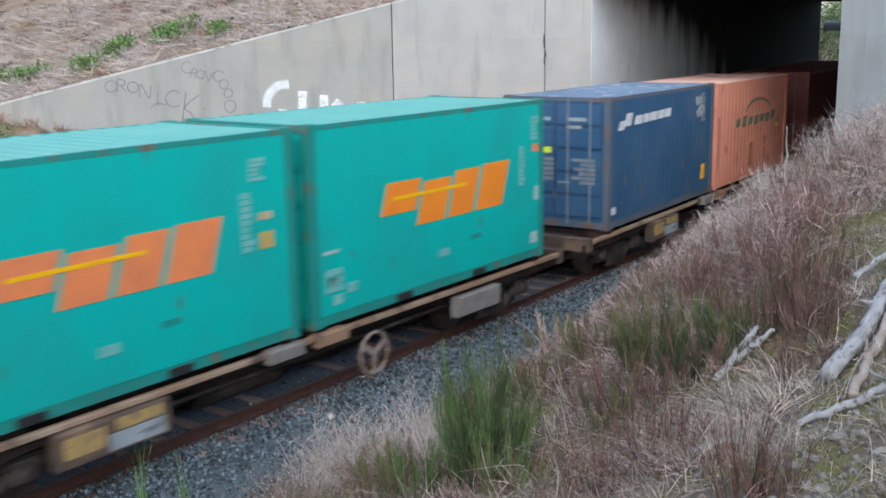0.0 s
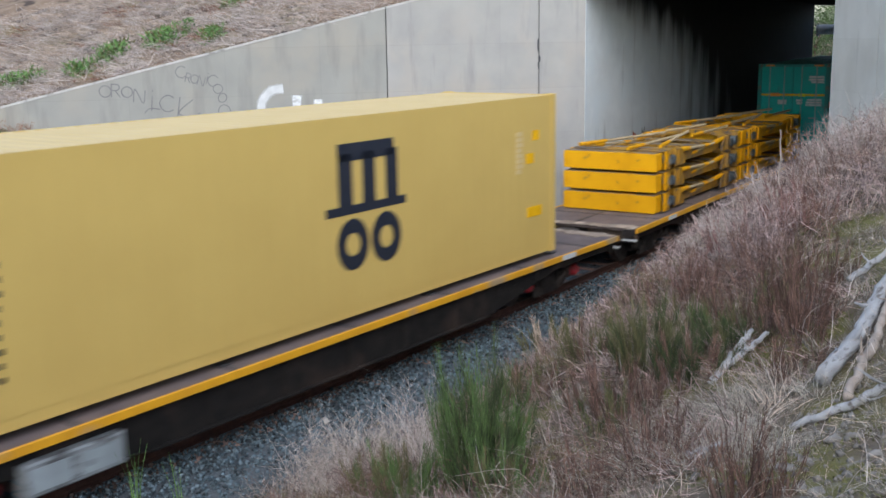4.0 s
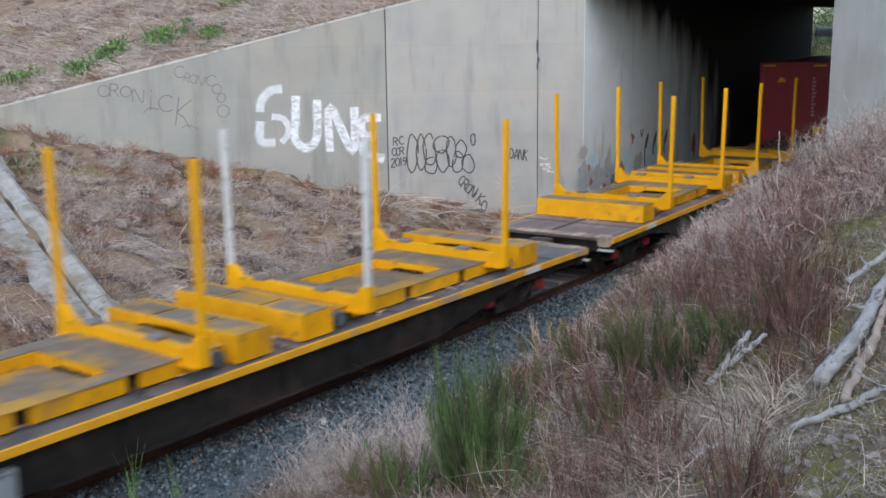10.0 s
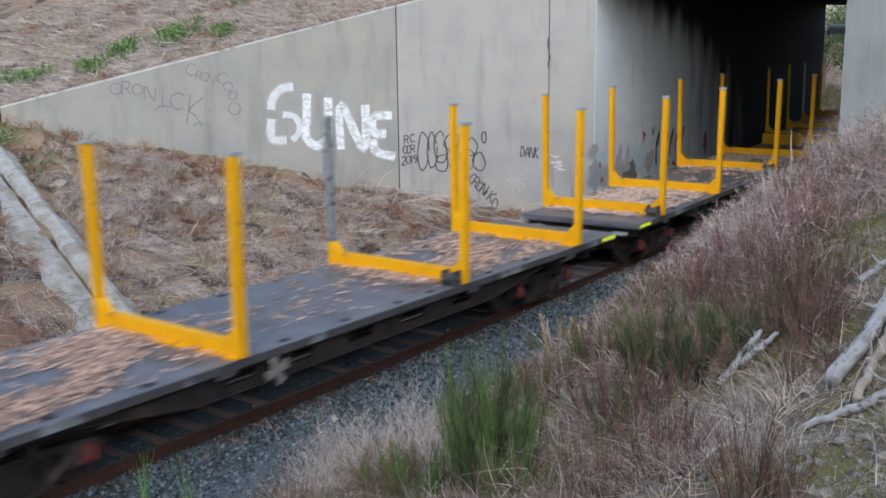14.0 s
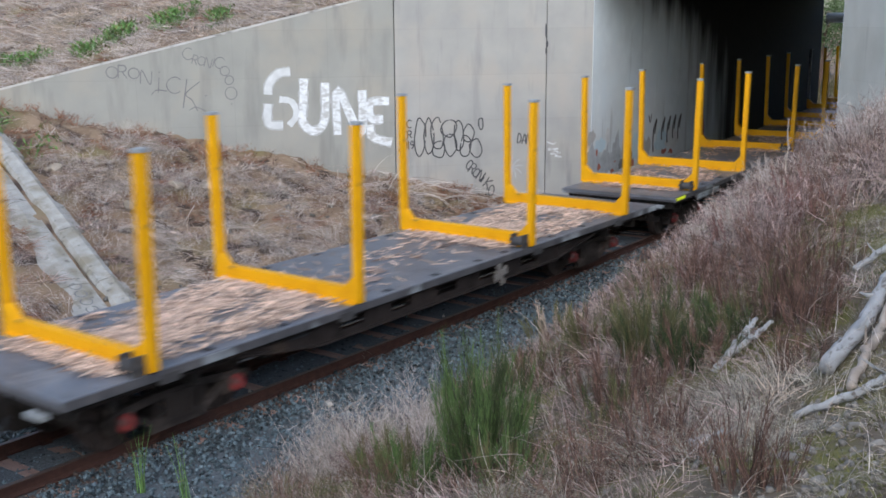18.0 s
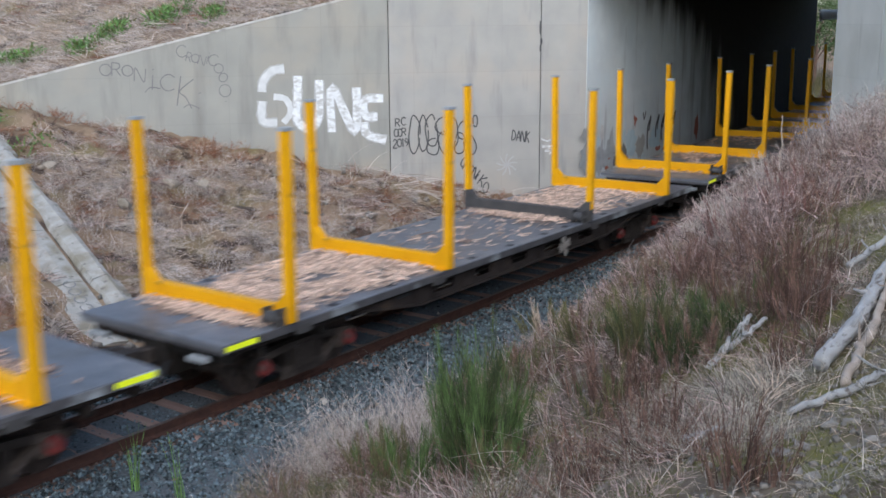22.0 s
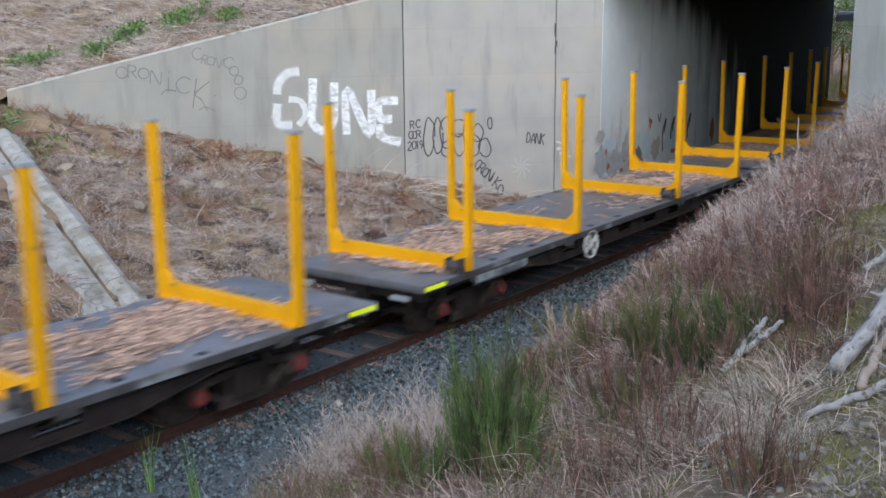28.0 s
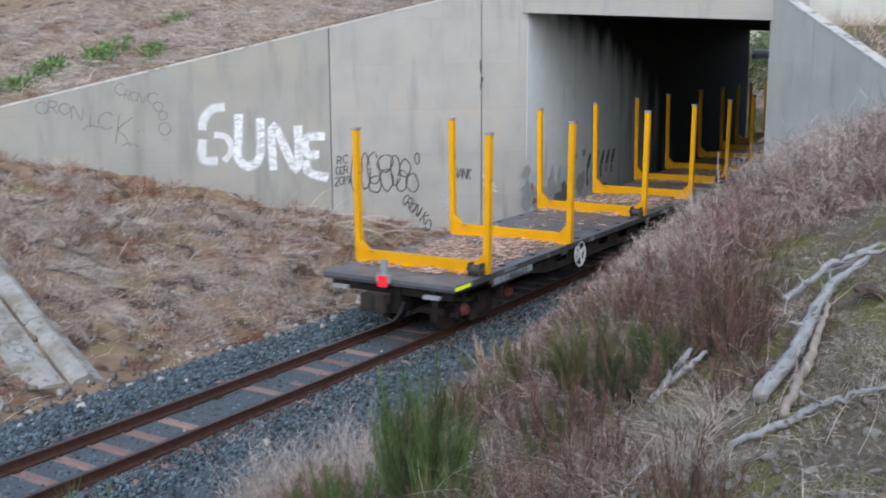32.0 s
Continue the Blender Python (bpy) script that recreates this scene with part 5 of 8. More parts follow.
def bars(c, y0, y1, z0, z1, rows, material, seed, label="worn pale marking bars"):
    """Unreadable lettering as plain bars in rows."""
    r = random.Random(seed)
    sh = Shape()
    dz = (z1 - z0) / rows
    for k in range(rows):
        e = y0 + (y1 - y0) * r.uniform(0.6, 1.0)
        sh.box(FACE - 0.02, FACE + 0.004, y0, e, z1 - (k + 0.8) * dz, z1 - k * dz)
    tagged(sh.part("marking", material, c, label), kind="stuff")


def bars_end(c, x0, x1, z0, z1, rows, material, seed, h):
    r = random.Random(seed)
    sh = Shape()
    dz = (z1 - z0) / rows
    for k in range(rows):
        sh.box(x1 - (x1 - x0) * r.uniform(0.6, 1.0), x1, -h - 0.006, -h + 0.02, z1 - (k + 0.75) * dz, z1 - k * dz)
    tagged(sh.part("marking", material, c, "worn pale marking bars"), kind="stuff")


def slanted_emblem(c, y, z, k, a, b):
    """The freight firm's emblem as plain slanted shapes."""
    def slab(y0, y1, z0, z1, mat=a, face=FACE):
        lean = 0.33 * k * (z1 - z0)
        o = 0.33 * k * z0
        mark(c, y + (y0 * k) + o, y + (y1 * k) + o, z + z0 * k, z + z1 * k, mat, "emblem", "orange slanted emblem shape", lean, face)
    for y0, y1, z0, z1 in ((-1.5, -0.78, -0.20, 0.22), (-0.68, -0.06, -0.42, 0.16), (0.04, 0.62, -0.42, 0.22), (0.72, 1.4, -0.42, 0.24)):
        slab(y0, y1, z0, z1)
    slab(-1.35, 0.35, -0.02, 0.03, b, FACE + 0.004)


def block_emblem(c, y, z, material, k=1.0):
    """The shipping line's emblem as plain blocks, a bar and two discs."""
    def blk(y0, y1, z0, z1):
        mark(c, y + y0 * k, y + y1 * k, z + z0 * k, z + z1 * k, material, "emblem", "plain emblem block")
    for a, b in ((-0.62, -0.34), (-0.12, 0.14), (0.38, 0.64)):
        blk(a, b, 0.02, 0.72)
    blk(-0.62, 0.56, 0.62, 0.86)
    blk(-0.88, 0.82, -0.10, 0.02)
    for s in (-0.36, 0.36):
        ring = [(y + (s + 0.33 * math.cos(t)) * k, z + (-0.52 + 0.36 * math.sin(t)) * k) for t in np.linspace(0, 2 * math.pi, 24, endpoint=False).tolist()]
        inner = [(y + (s + 0.15 * math.cos(t)) * k, z + (-0.52 + 0.16 * math.sin(t)) * k) for t in np.linspace(0, 2 * math.pi, 24, endpoint=False).tolist()]
        vs = [(FACE + 0.004, *p) for p in ring] + [(FACE + 0.004, *p) for p in inner]
        Shape().add(vs, [(i, (i + 1) % 24, 24 + (i + 1) % 24, 24 + i) for i in range(24)]).part("emblem", material, c, "plain emblem ring")


def teal_container(first):
    c = container("weathered teal freight container with an orange emblem", 6.06, 2.84, TEAL, TEAL_ROOF, trim=TEAL_EDGE, wave=0.002)
    h = 3.03
    slanted_emblem(c, 0.25, 1.60, 1.03 if first else 1.13, ORANGE_FADED if first else ORANGE, GOLD)
    if first:
        bars(c, 2.25, 2.52, 2.2, 2.5, 5, TEAL_MARK, 2)
        bars(c, 2.08, 2.30, 1.30, 2.08, 9, TEAL_MARK, 3)
        mark(c, 2.38, 2.60, 1.70, 1.80, WORN_STEEL, label="faded sand-coloured sticker")
        mark(c, 2.38, 2.62, 1.32, 1.54, FADED_GOLD, label="faded yellow sticker")
    else:
        bars(c, 2.62, 2.86, 2.12, 2.55, 6, TEAL_MARK, 2)
        bars(c, 2.24, 2.44, 1.35, 2.05, 9, TEAL_MARK, 3)
        mark(c, 2.68, 2.86, 1.92, 2.06, ORANGE_FADED)
        mark(c, 2.74, 2.92, 1.05, 1.30, PALE_MARK)
        mark(c, 2.62, 2.85, 0.28, 0.48, PALE_MARK)
        mark(c, -2.78, -2.45, 1.02, 1.07, PALE_MARK)
        bars(c, -2.75, -2.35, 0.45, 0.80, 3, TEAL_MARK, 5)
    for y, z in ((-2.72, 0.55), (-2.6, 0.28), (-2.3, 0.40)):
        mark(c, y, y + 0.2, z, z + 0.14, PALE_MARK if first else TEAL_MARK)
    mark(c, 0.75, 1.05, 0.66, 0.74, TEAL_EDGE, "marking", "rust-stained scrape")
    mark(c, -0.12, 0.15, 0.52, 0.64, TEAL_MARK, "marking", "pale scrape")
    # no opening is cut: black patches carry the pockets' inner shade
    for y in (-1.0, 1.0):
        Shape().box(FACE - 0.03, FACE + 0.002, y - 0.18, y + 0.18, 0.03, 0.13).part("fork_pocket", BLACK, c, "black patch for the shade inside a fork pocket")
    if first:
        mark(c, -2.85, -2.60, 1.30, 1.52, ORANGE)
        mark_end(c, -1.09, 1.09, 1.72, 1.79, GOLD, h, "yellow band across the doors")
        mark_end(c, 0.2, 0.42, 1.70, 1.80, LIME, h)
        mark_end(c, -0.75, -0.45, 1.70, 1.81, ORANGE, h)
        bars_end(c, 0.42, 1.0, 1.35, 1.62, 3, WHITE, 5, h)
        bars_end(c, 0.5, 1.05, 2.15, 2.42, 3, WHITE, 6, h)
        bars_end(c, 0.05, 0.35, 1.4, 1.6, 2, WHITE, 7, h)
        mark_end(c, -0.5, -0.2, 1.42, 1.58, WHITE, h)
        mark_end(c, -0.45, -0.2, 0.78, 0.98, WHITE, h)
        mark_end(c, -0.95, -0.72, 0.78, 1.05, PALE_MARK, h)
        for x in (-0.95, 0.7):
            mark_end(c, x, x + 0.3, 2.76, 2.81, ORANGE, h)
    return c


def navy_container():
    c = container("scuffed navy blue freight container with white bars", 6.06, 2.70, NAVY, NAVY_ROOF, trim=NAVY_EDGE, wave=0.006, bar=DULL_BAR)
    h = 3.03
    for a, b, z0, z1 in ((-2.55, -2.3, 2.0, 2.18), (-2.25, -1.95, 2.06, 2.32), (-1.75, -1.4, 2.06, 2.24), (-1.33, -1.0, 2.07, 2.25), (-0.93, -0.6, 2.08, 2.26), (-0.53, -0.2, 2.09, 2.27), (-0.13, 0.2, 2.1, 2.28)):
        mark(c, a, b, z0, z1, WHITE, "emblem", "white emblem block", 0.08)
    bars(c, 2.2, 2.5, 1.8, 2.5, 8, DULL_BAR, 12)
    r = random.Random(17)
    for k in range(7):
        y, z = r.uniform(1.9, 2.35), r.uniform(1.95, 2.45)
        blot_y = [(y + r.uniform(0.07, 0.16) * math.cos(t), z + r.uniform(0.06, 0.15) * math.sin(t)) for t in np.linspace(0, 6.283, 9, endpoint=False).tolist()]
        Shape().prism(blot_y, FACE - 0.02, FACE + 0.003 + 0.0006 * k, "x").part("peeled_patch", PALE_BOX, c, "peeled pale patch")
    mark(c, 2.3, 2.52, 0.42, 0.78, GOLD)
    mark(c, -2.85, -2.65, 0.3, 0.45, WHITE)
    mark_end(c, -0.35, -0.08, 1.54, 1.66, LIME, h)
    bars_end(c, -0.38, -0.02, 0.95, 1.45, 5, DULL_BAR, 14, h)
    bars_end(c, 0.38, 0.92, 0.90, 1.45, 6, DULL_BAR, 15, h)
    bars_end(c, 0.12, 0.72, 2.18, 2.28, 1, PALE_LID, 16, h)
    bars_end(c, -0.4, -0.1, 2.18, 2.28, 1, PALE_LID, 18, h)
    bars_end(c, 0.2, 0.6, 2.03, 2.12, 1, PALE_LID, 19, h)
    return c


def salmon_container():
    c = container("sun-faded orange freight container streaked with rust", 6.06, 2.66, SALMON, SALMON_ROOF, wave=0.012)
    arch = [(0.35 + 1.15 * math.cos(a), 1.72 + 0.42 * math.sin(a)) for a in np.linspace(0.25, 2.9, 14).tolist()]
    inner = [(0.35 + 1.10 * math.cos(a), 1.70 + 0.36 * math.sin(a)) for a in np.linspace(2.9, 0.25, 14).tolist()]
    Shape().prism(arch + inner, FACE - 0.02, FACE + 0.004, "x").part("emblem", GREEN_MARK, c, "thin green arched emblem")
    for k in range(7):
        y = -1.55 + 0.5 * k
        mark(c, y, y + 0.36, 1.46 - 0.04 * (k % 2), 1.66 + 0.05 * (k in (1, 6)), GREEN_MARK, "emblem", "green emblem block", 0.09)
    mark(c, 2.05, 2.25, 1.2, 1.32, LIME)
    for y0, y1, z0, z1 in ((-0.4, -0.05, 0.32, 0.95), (-2.9, -2.78, 0.5, 1.8), (0.9, 1.05, 0.25, 0.7)):
        mark(c, y0, y1, z0, z1, RUST_STREAK, "rust_streak", "rusty streak", 0.04)
    return c


def cream_container():
    c = container("clean sand-yellow forty-foot container with a dark emblem", 12.19, 2.91, CREAM, CREAM_ROOF, doors=False, wave=0.002, end_wave=0.016)
    block_emblem(c, 0.75, 1.62, INK, 1.05)
    r = random.Random(4)
    sh = Shape()
    for z in np.linspace(0.55, 2.35, 13).tolist():
        sh.box(FACE - 0.02, FACE + 0.004, -5.2, -5.2 + r.uniform(0.07, 0.14), z, z + 0.065)
    tagged(sh.part("marking", BLACK, c, "small dark marking bars"), kind="stuff")
    for y, z, w in ((5.3, 2.12, 0.22), (5.08, 1.72, 0.26), (5.12, 0.75, 0.5)):
        mark(c, y, y + w, z, z + 0.18, GOLD)
    bars(c, 4.75, 5.0, 1.55, 2.3, 8, CREAM_ROOF, 33, "faint pale marking bars")
    mark_end(c, -0.95, -0.6, 2.14, 2.32, GOLD, 6.095)
    for x in (-1.1, 0.75):
        mark_end(c, x, x + 0.35, 2.76, 2.82, GOLD, 6.095)
    return c


def red_container():
    c = container("dull red forty-foot container with a sand-coloured emblem", 12.19, 2.91, RED, RED_ROOF, doors=False, wave=0.0015, end_wave=0.006)
    block_emblem(c, 0.05, 1.72, SAND, 1.06)
    bars(c, 5.3, 5.52, 1.5, 2.35, 11, PINK_MARK, 21)
    bars(c, 5.58, 5.78, 2.0, 2.4, 6, PINK_MARK, 22)
    mark(c, 5.58, 5.8, 1.72, 1.86, GOLD)
    mark(c, 5.58, 5.8, 1.45, 1.60, WHITE)
    mark(c, 5.58, 5.82, 1.12, 1.28, GOLD)
    mark(c, 5.55, 5.85, 0.55, 0.95, GOLD)
    for y in (-5.85, 5.55):
        mark(c, y, y + 0.5, 2.765, 2.81, GOLD)
    r = random.Random(9)
    sh = Shape()
    for z in np.linspace(1.0, 2.3, 11).tolist():
        sh.box(0.62, 0.62 + r.uniform(0.08, 0.16), -6.10, -6.08, z, z + 0.085)
    tagged(sh.part("marking", PINK_MARK, c, "small washed-out marking bars"), kind="stuff")
    Shape().prism([(-0.60, 2.2), (-0.30, 2.2), (-0.36, 2.34), (-0.48, 2.38)], -6.101, -6.075).part("marking", GOLD, c, "yellow warning sticker")
    mark_end(c, 0.72, 1.08, 0.30, 0.66, GOLD, 6.095, "yellow label plate")
    for x in (-1.1, 0.65):
        mark_end(c, x, x + 0.42, 2.765, 2.82, GOLD, 6.095)
    return c


def maroon_container():
    return container("dark maroon freight container in the bridge's shadow", 6.06, 2.60, MAROON, MAROON, bar=DULL_BAR)


def log_cradle(white=()):
    """A yellow steel frame, as long as a short container, with two log bolsters and a worn plate floor."""
    c = thing("log_cradle", "yellow steel log cradle with upright posts and a dusty plate floor", "log cradle", "upright log cradles")
    h = 3.06
    e = h - 0.62
    for side in (-1, 1):
        x0, x1 = sorted((0.99 * side, 1.06 * side))
        for y0, y1 in ((-e, -e + 0.5), (-e + 0.72, -0.5), (-0.3, 0.95), (1.15, e)):
            Shape().box(x0, x1, y0, y1, 0.0, 0.21, bev=0.008).part("side_beam", OLD_YELLOW, c)
        Shape().box(*sorted((0.80 * side, 0.94 * side)), -e, e, 0.0, 0.19).part("inner_beam", UNDER, c, "dark inner beam")
        # a long pocket in the floor, yellow inside
        Shape().box(*sorted((0.72 * side, 0.76 * side)), -1.05, 0.95, 0.0, 0.205).part("pocket_side", OLD_YELLOW, c)
        Shape().box(*sorted((0.76 * side, 1.075 * side)), -e, e, 0.21, 0.226).part("floor_plate", DUSTY_PLATE, c, "dusty worn plate")
    for y0, y1 in ((-e, -1.05), (0.95, e)):
        Shape().box(-0.76, 0.76, y0, y1, 0.206, 0.222).part("floor_plate", DUSTY_PLATE, c, "dusty worn plate")
    for y in (-1.07, 0.97):
        Shape().prism([(-0.72, 0.03), (-0.45, 0.03), (-0.3, 0.10), (0.3, 0.10), (0.45, 0.03), (0.72, 0.03), (0.72, 0.205), (-0.72, 0.205)], y - 0.02, y + 0.02).part("pocket_end", OLD_YELLOW, c)
    Shape().box(-0.72, 0.72, -1.05, 0.95, 0.0, 0.04).part("pocket_floor", DUSTY_PLATE, c, "dusty pocket floor")
    for k in (-1, 1):
        o0, o1 = sorted(((h - 0.05) * k, h * k))
        Shape().box(-1.3, 1.3, o0, o1, 0.0, 0.38, bev=0.01).part("end_plate", OLD_YELLOW, c)
        i0, i1 = sorted((e * k, (e + 0.05) * k))
        arch = [(-1.3, 0.0), (-1.3, 0.38), (1.3, 0.38), (1.3, 0.0), (0.85, 0.0)] + [(0.85 * math.cos(t), 0.30 * math.sin(t) ** 0.5) for t in (0.25, 0.55, 0.95, 1.57, 2.19, 2.59, 2.89)] + [(-0.85, 0.0)]
        Shape().prism(arch, i0, i1).part("arched_plate", OLD_YELLOW, c, "yellow plate with an arched opening")
        y0, y1 = sorted(((e + 0.05) * k, (h - 0.05) * k))
        for x in (-1.27, -0.43, 0.43, 1.27):
            Shape().box(x - 0.02, x + 0.02, y0, y1, 0.0, 0.36).part("web_plate", OLD_YELLOW, c)
        for x0, x1 in ((-1.29, -0.47), (-0.39, 0.39), (0.47, 1.29)):
            Shape().box(x0, x1, y0 + 0.01, y1 - 0.01, 0.36, 0.374).part("top_plate", DUSTY_PLATE, c, "dusty worn top plate")
        yc = (h - 1.25) * k
        bolster(c, yc, 0.14, white=(k in white), thin=True)
        for s in (-1, 1):
            Shape().tube([(1.09 * s, (h - 0.86) * k, 0.12), (1.24 * s, (h - 0.86) * k, 0.12)], 0.11, 12).part("strap_winch", WINCH_GREY, c, "blue-grey steel strap winch")
        for x in (-0.75, 0.55):
            Shape().box(x - 0.11, x + 0.11, yc - 0.09, yc + 0.09, 0.375, 0.42).part("wear_pad", DULL_BOX, c, "dull worn pad")
    return c


def folded_cradle(clean, old):
    """The same frame with its posts laid flat for stacking."""
    c = thing("folded_log_cradle", "yellow steel log cradle folded flat in a stack", "log cradle", "stacked folded log cradles")
    h = 3.08
    T = 1.36
    up = lambda poly: [(p, z * T) for p, z in poly]
    for side in (-1, 1):
        lo, hi = sorted((0.92 * side, 1.03 * side))
        Shape().box(lo, hi, -h + 0.42, h - 0.42, 0.05, 0.29, bev=0.01).part("side_beam", old, c)
    for k in (-1, 1):
        y0, y1 = sorted(((h - 0.34) * k, h * k))
        Shape().box(-1.2, 1.1, y0, y1, 0.0, 0.292 * T, bev=0.02).part("end_box", clean, c)
        Shape().box(-1.16, 1.06, y0 + 0.03, y1 - 0.03, 0.292 * T, 0.302 * T).part("top_plate", DUSTY_PLATE, c, "dusty worn top plate")
        arch = [(-1.2, 0.0), (-1.2, 0.43), (-0.75, 0.455), (0.75, 0.455), (1.2, 0.43), (1.2, 0.0), (0.95, 0.0)] + [(0.95 * math.cos(t), 0.38 * math.sin(t) ** 0.5) for t in (0.25, 0.6, 1.1, 2.04, 2.54, 2.89)] + [(-0.95, 0.0)]
        Shape().prism(arch, *sorted(((h - 0.62) * k, (h - 0.57) * k))).part("arched_plate", old, c, "yellow plate with an arched opening")
        Shape().box(-1.12, 1.12, *sorted(((h - 0.57) * k, (h - 0.345) * k)), 0.42, 0.44).part("top_plate", DUSTY_PLATE, c, "dusty worn top plate")
        yc = (h - 1.3) * k
        Shape().prism(up([(-1.2, 0.04), (1.2, 0.04), (1.2, 0.30), (1.05, 0.33), (0.85, 0.2), (-0.85, 0.2), (-1.05, 0.33), (-1.2, 0.30)]), yc - 0.09, yc + 0.09).part("cross_beam", old, c)
        for s in (-1, 1):
            Shape().tube([(1.0 * s, (h - 0.64) * k, 0.22), (1.20 * s, (h - 0.64) * k, 0.22)], 0.118, 12).part("strap_winch", WINCH_GREY, c, "blue-grey steel strap winch")
            Shape().tube([(1.02 * s, (h - 0.94) * k, 0.19), (1.17 * s, (h - 0.94) * k, 0.19)], 0.108, 12).part("strap_winch", WINCH_GREY, c, "blue-grey steel strap winch")
            dee = [((h - 0.34 - 0.24 * math.sin(a)) * k, (0.165 + 0.155 * math.cos(a)) * T) for a in (0.0, 0.4, 0.8, 1.2, 1.6, 2.0, 2.4, 2.8, 3.14)]
            Shape().prism(dee, 1.17 * s - 0.02, 1.17 * s + 0.02, "x").part("rounded_plate", clean, c)
            gus = [((h - 1.06) * k, 0.02), ((h - 1.72) * k, 0.02), ((h - 1.66) * k, 0.16), ((h - 1.45) * k, 0.28), ((h - 1.06) * k, 0.31)]
            Shape().prism(up(gus), 1.13 * s - 0.02, 1.13 * s + 0.02, "x").part("gusset_plate", old, c)
            x = (1.14 - 0.06 * (k > 0)) * s
            z0, z1 = (0.33, 0.16) if k > 0 else (0.37, 0.27)
            p0, p1 = Vector((x, yc - 0.15 * k, z0)), Vector((x - 0.08 * s, yc - 2.35 * k, z1))
            Shape().tube([p0, p0.lerp(p1, 0.28)], [0.062, 0.055], 8).part("post_sleeve", clean, c)
            Shape().tube([p0.lerp(p1, 0.28), p0.lerp(p1, 0.85)], [0.036, 0.034], 8).part("folded_post", WORN_STEEL, c, "worn bare folded post")
            Shape().tube([p0.lerp(p1, 0.85), p1], [0.05, 0.045], 8).part("post_tip", clean, c)
    # dark sheet added as the open frame's inner shade; it hides the deck below
    Shape().box(-0.70, 0.70, -h + 0.45, h - 0.45, 0.04, 0.10).part("inner_tray", UNDER_RED, c, "dark sheet added for the shade inside the frame")
    for y in (-1.75, -0.75, 0.35, 1.45):
        Shape().box(-0.98, 0.98, y - 0.17, y + 0.17, 0.262, 0.28).part("top_plate", DUSTY_PLATE, c, "dusty worn top plate")
    for y in (-0.2, 0.9):
        Shape().prism(up([(-0.8, 0.03), (0.8, 0.03), (0.8, 0.2), (0.55, 0.24), (0.4, 0.13), (-0.4, 0.13), (-0.55, 0.24), (-0.8, 0.2)]), y - 0.09, y + 0.09).part("cross_beam", old, c)
    return c


def loose_post(length, sleeve):
    """A removed post laid on top of a stack, along y from the origin."""
    p = thing("loose_post", "worn tan steel log post laid on the stack", "steel post", "loose posts on the stacks")
    Shape().tube([(0, 0, 0.05), (0, length * sleeve, 0.05)], 0.045, 8).part("sleeve", OLD_YELLOW, p)
    Shape().tube([(0, length * sleeve, 0.05), (0, length, 0.05)], 0.036, 8).part("bar", WORN_STEEL, p)
    return p


# the train, from its head: u is the distance along it, 0 where s = 0 at the start
MOVING, LAID = [], {}


def on_train(ob, u, y=0.0, z=0.0):
    MOVING.append((ob, u, y, z))
    return ob


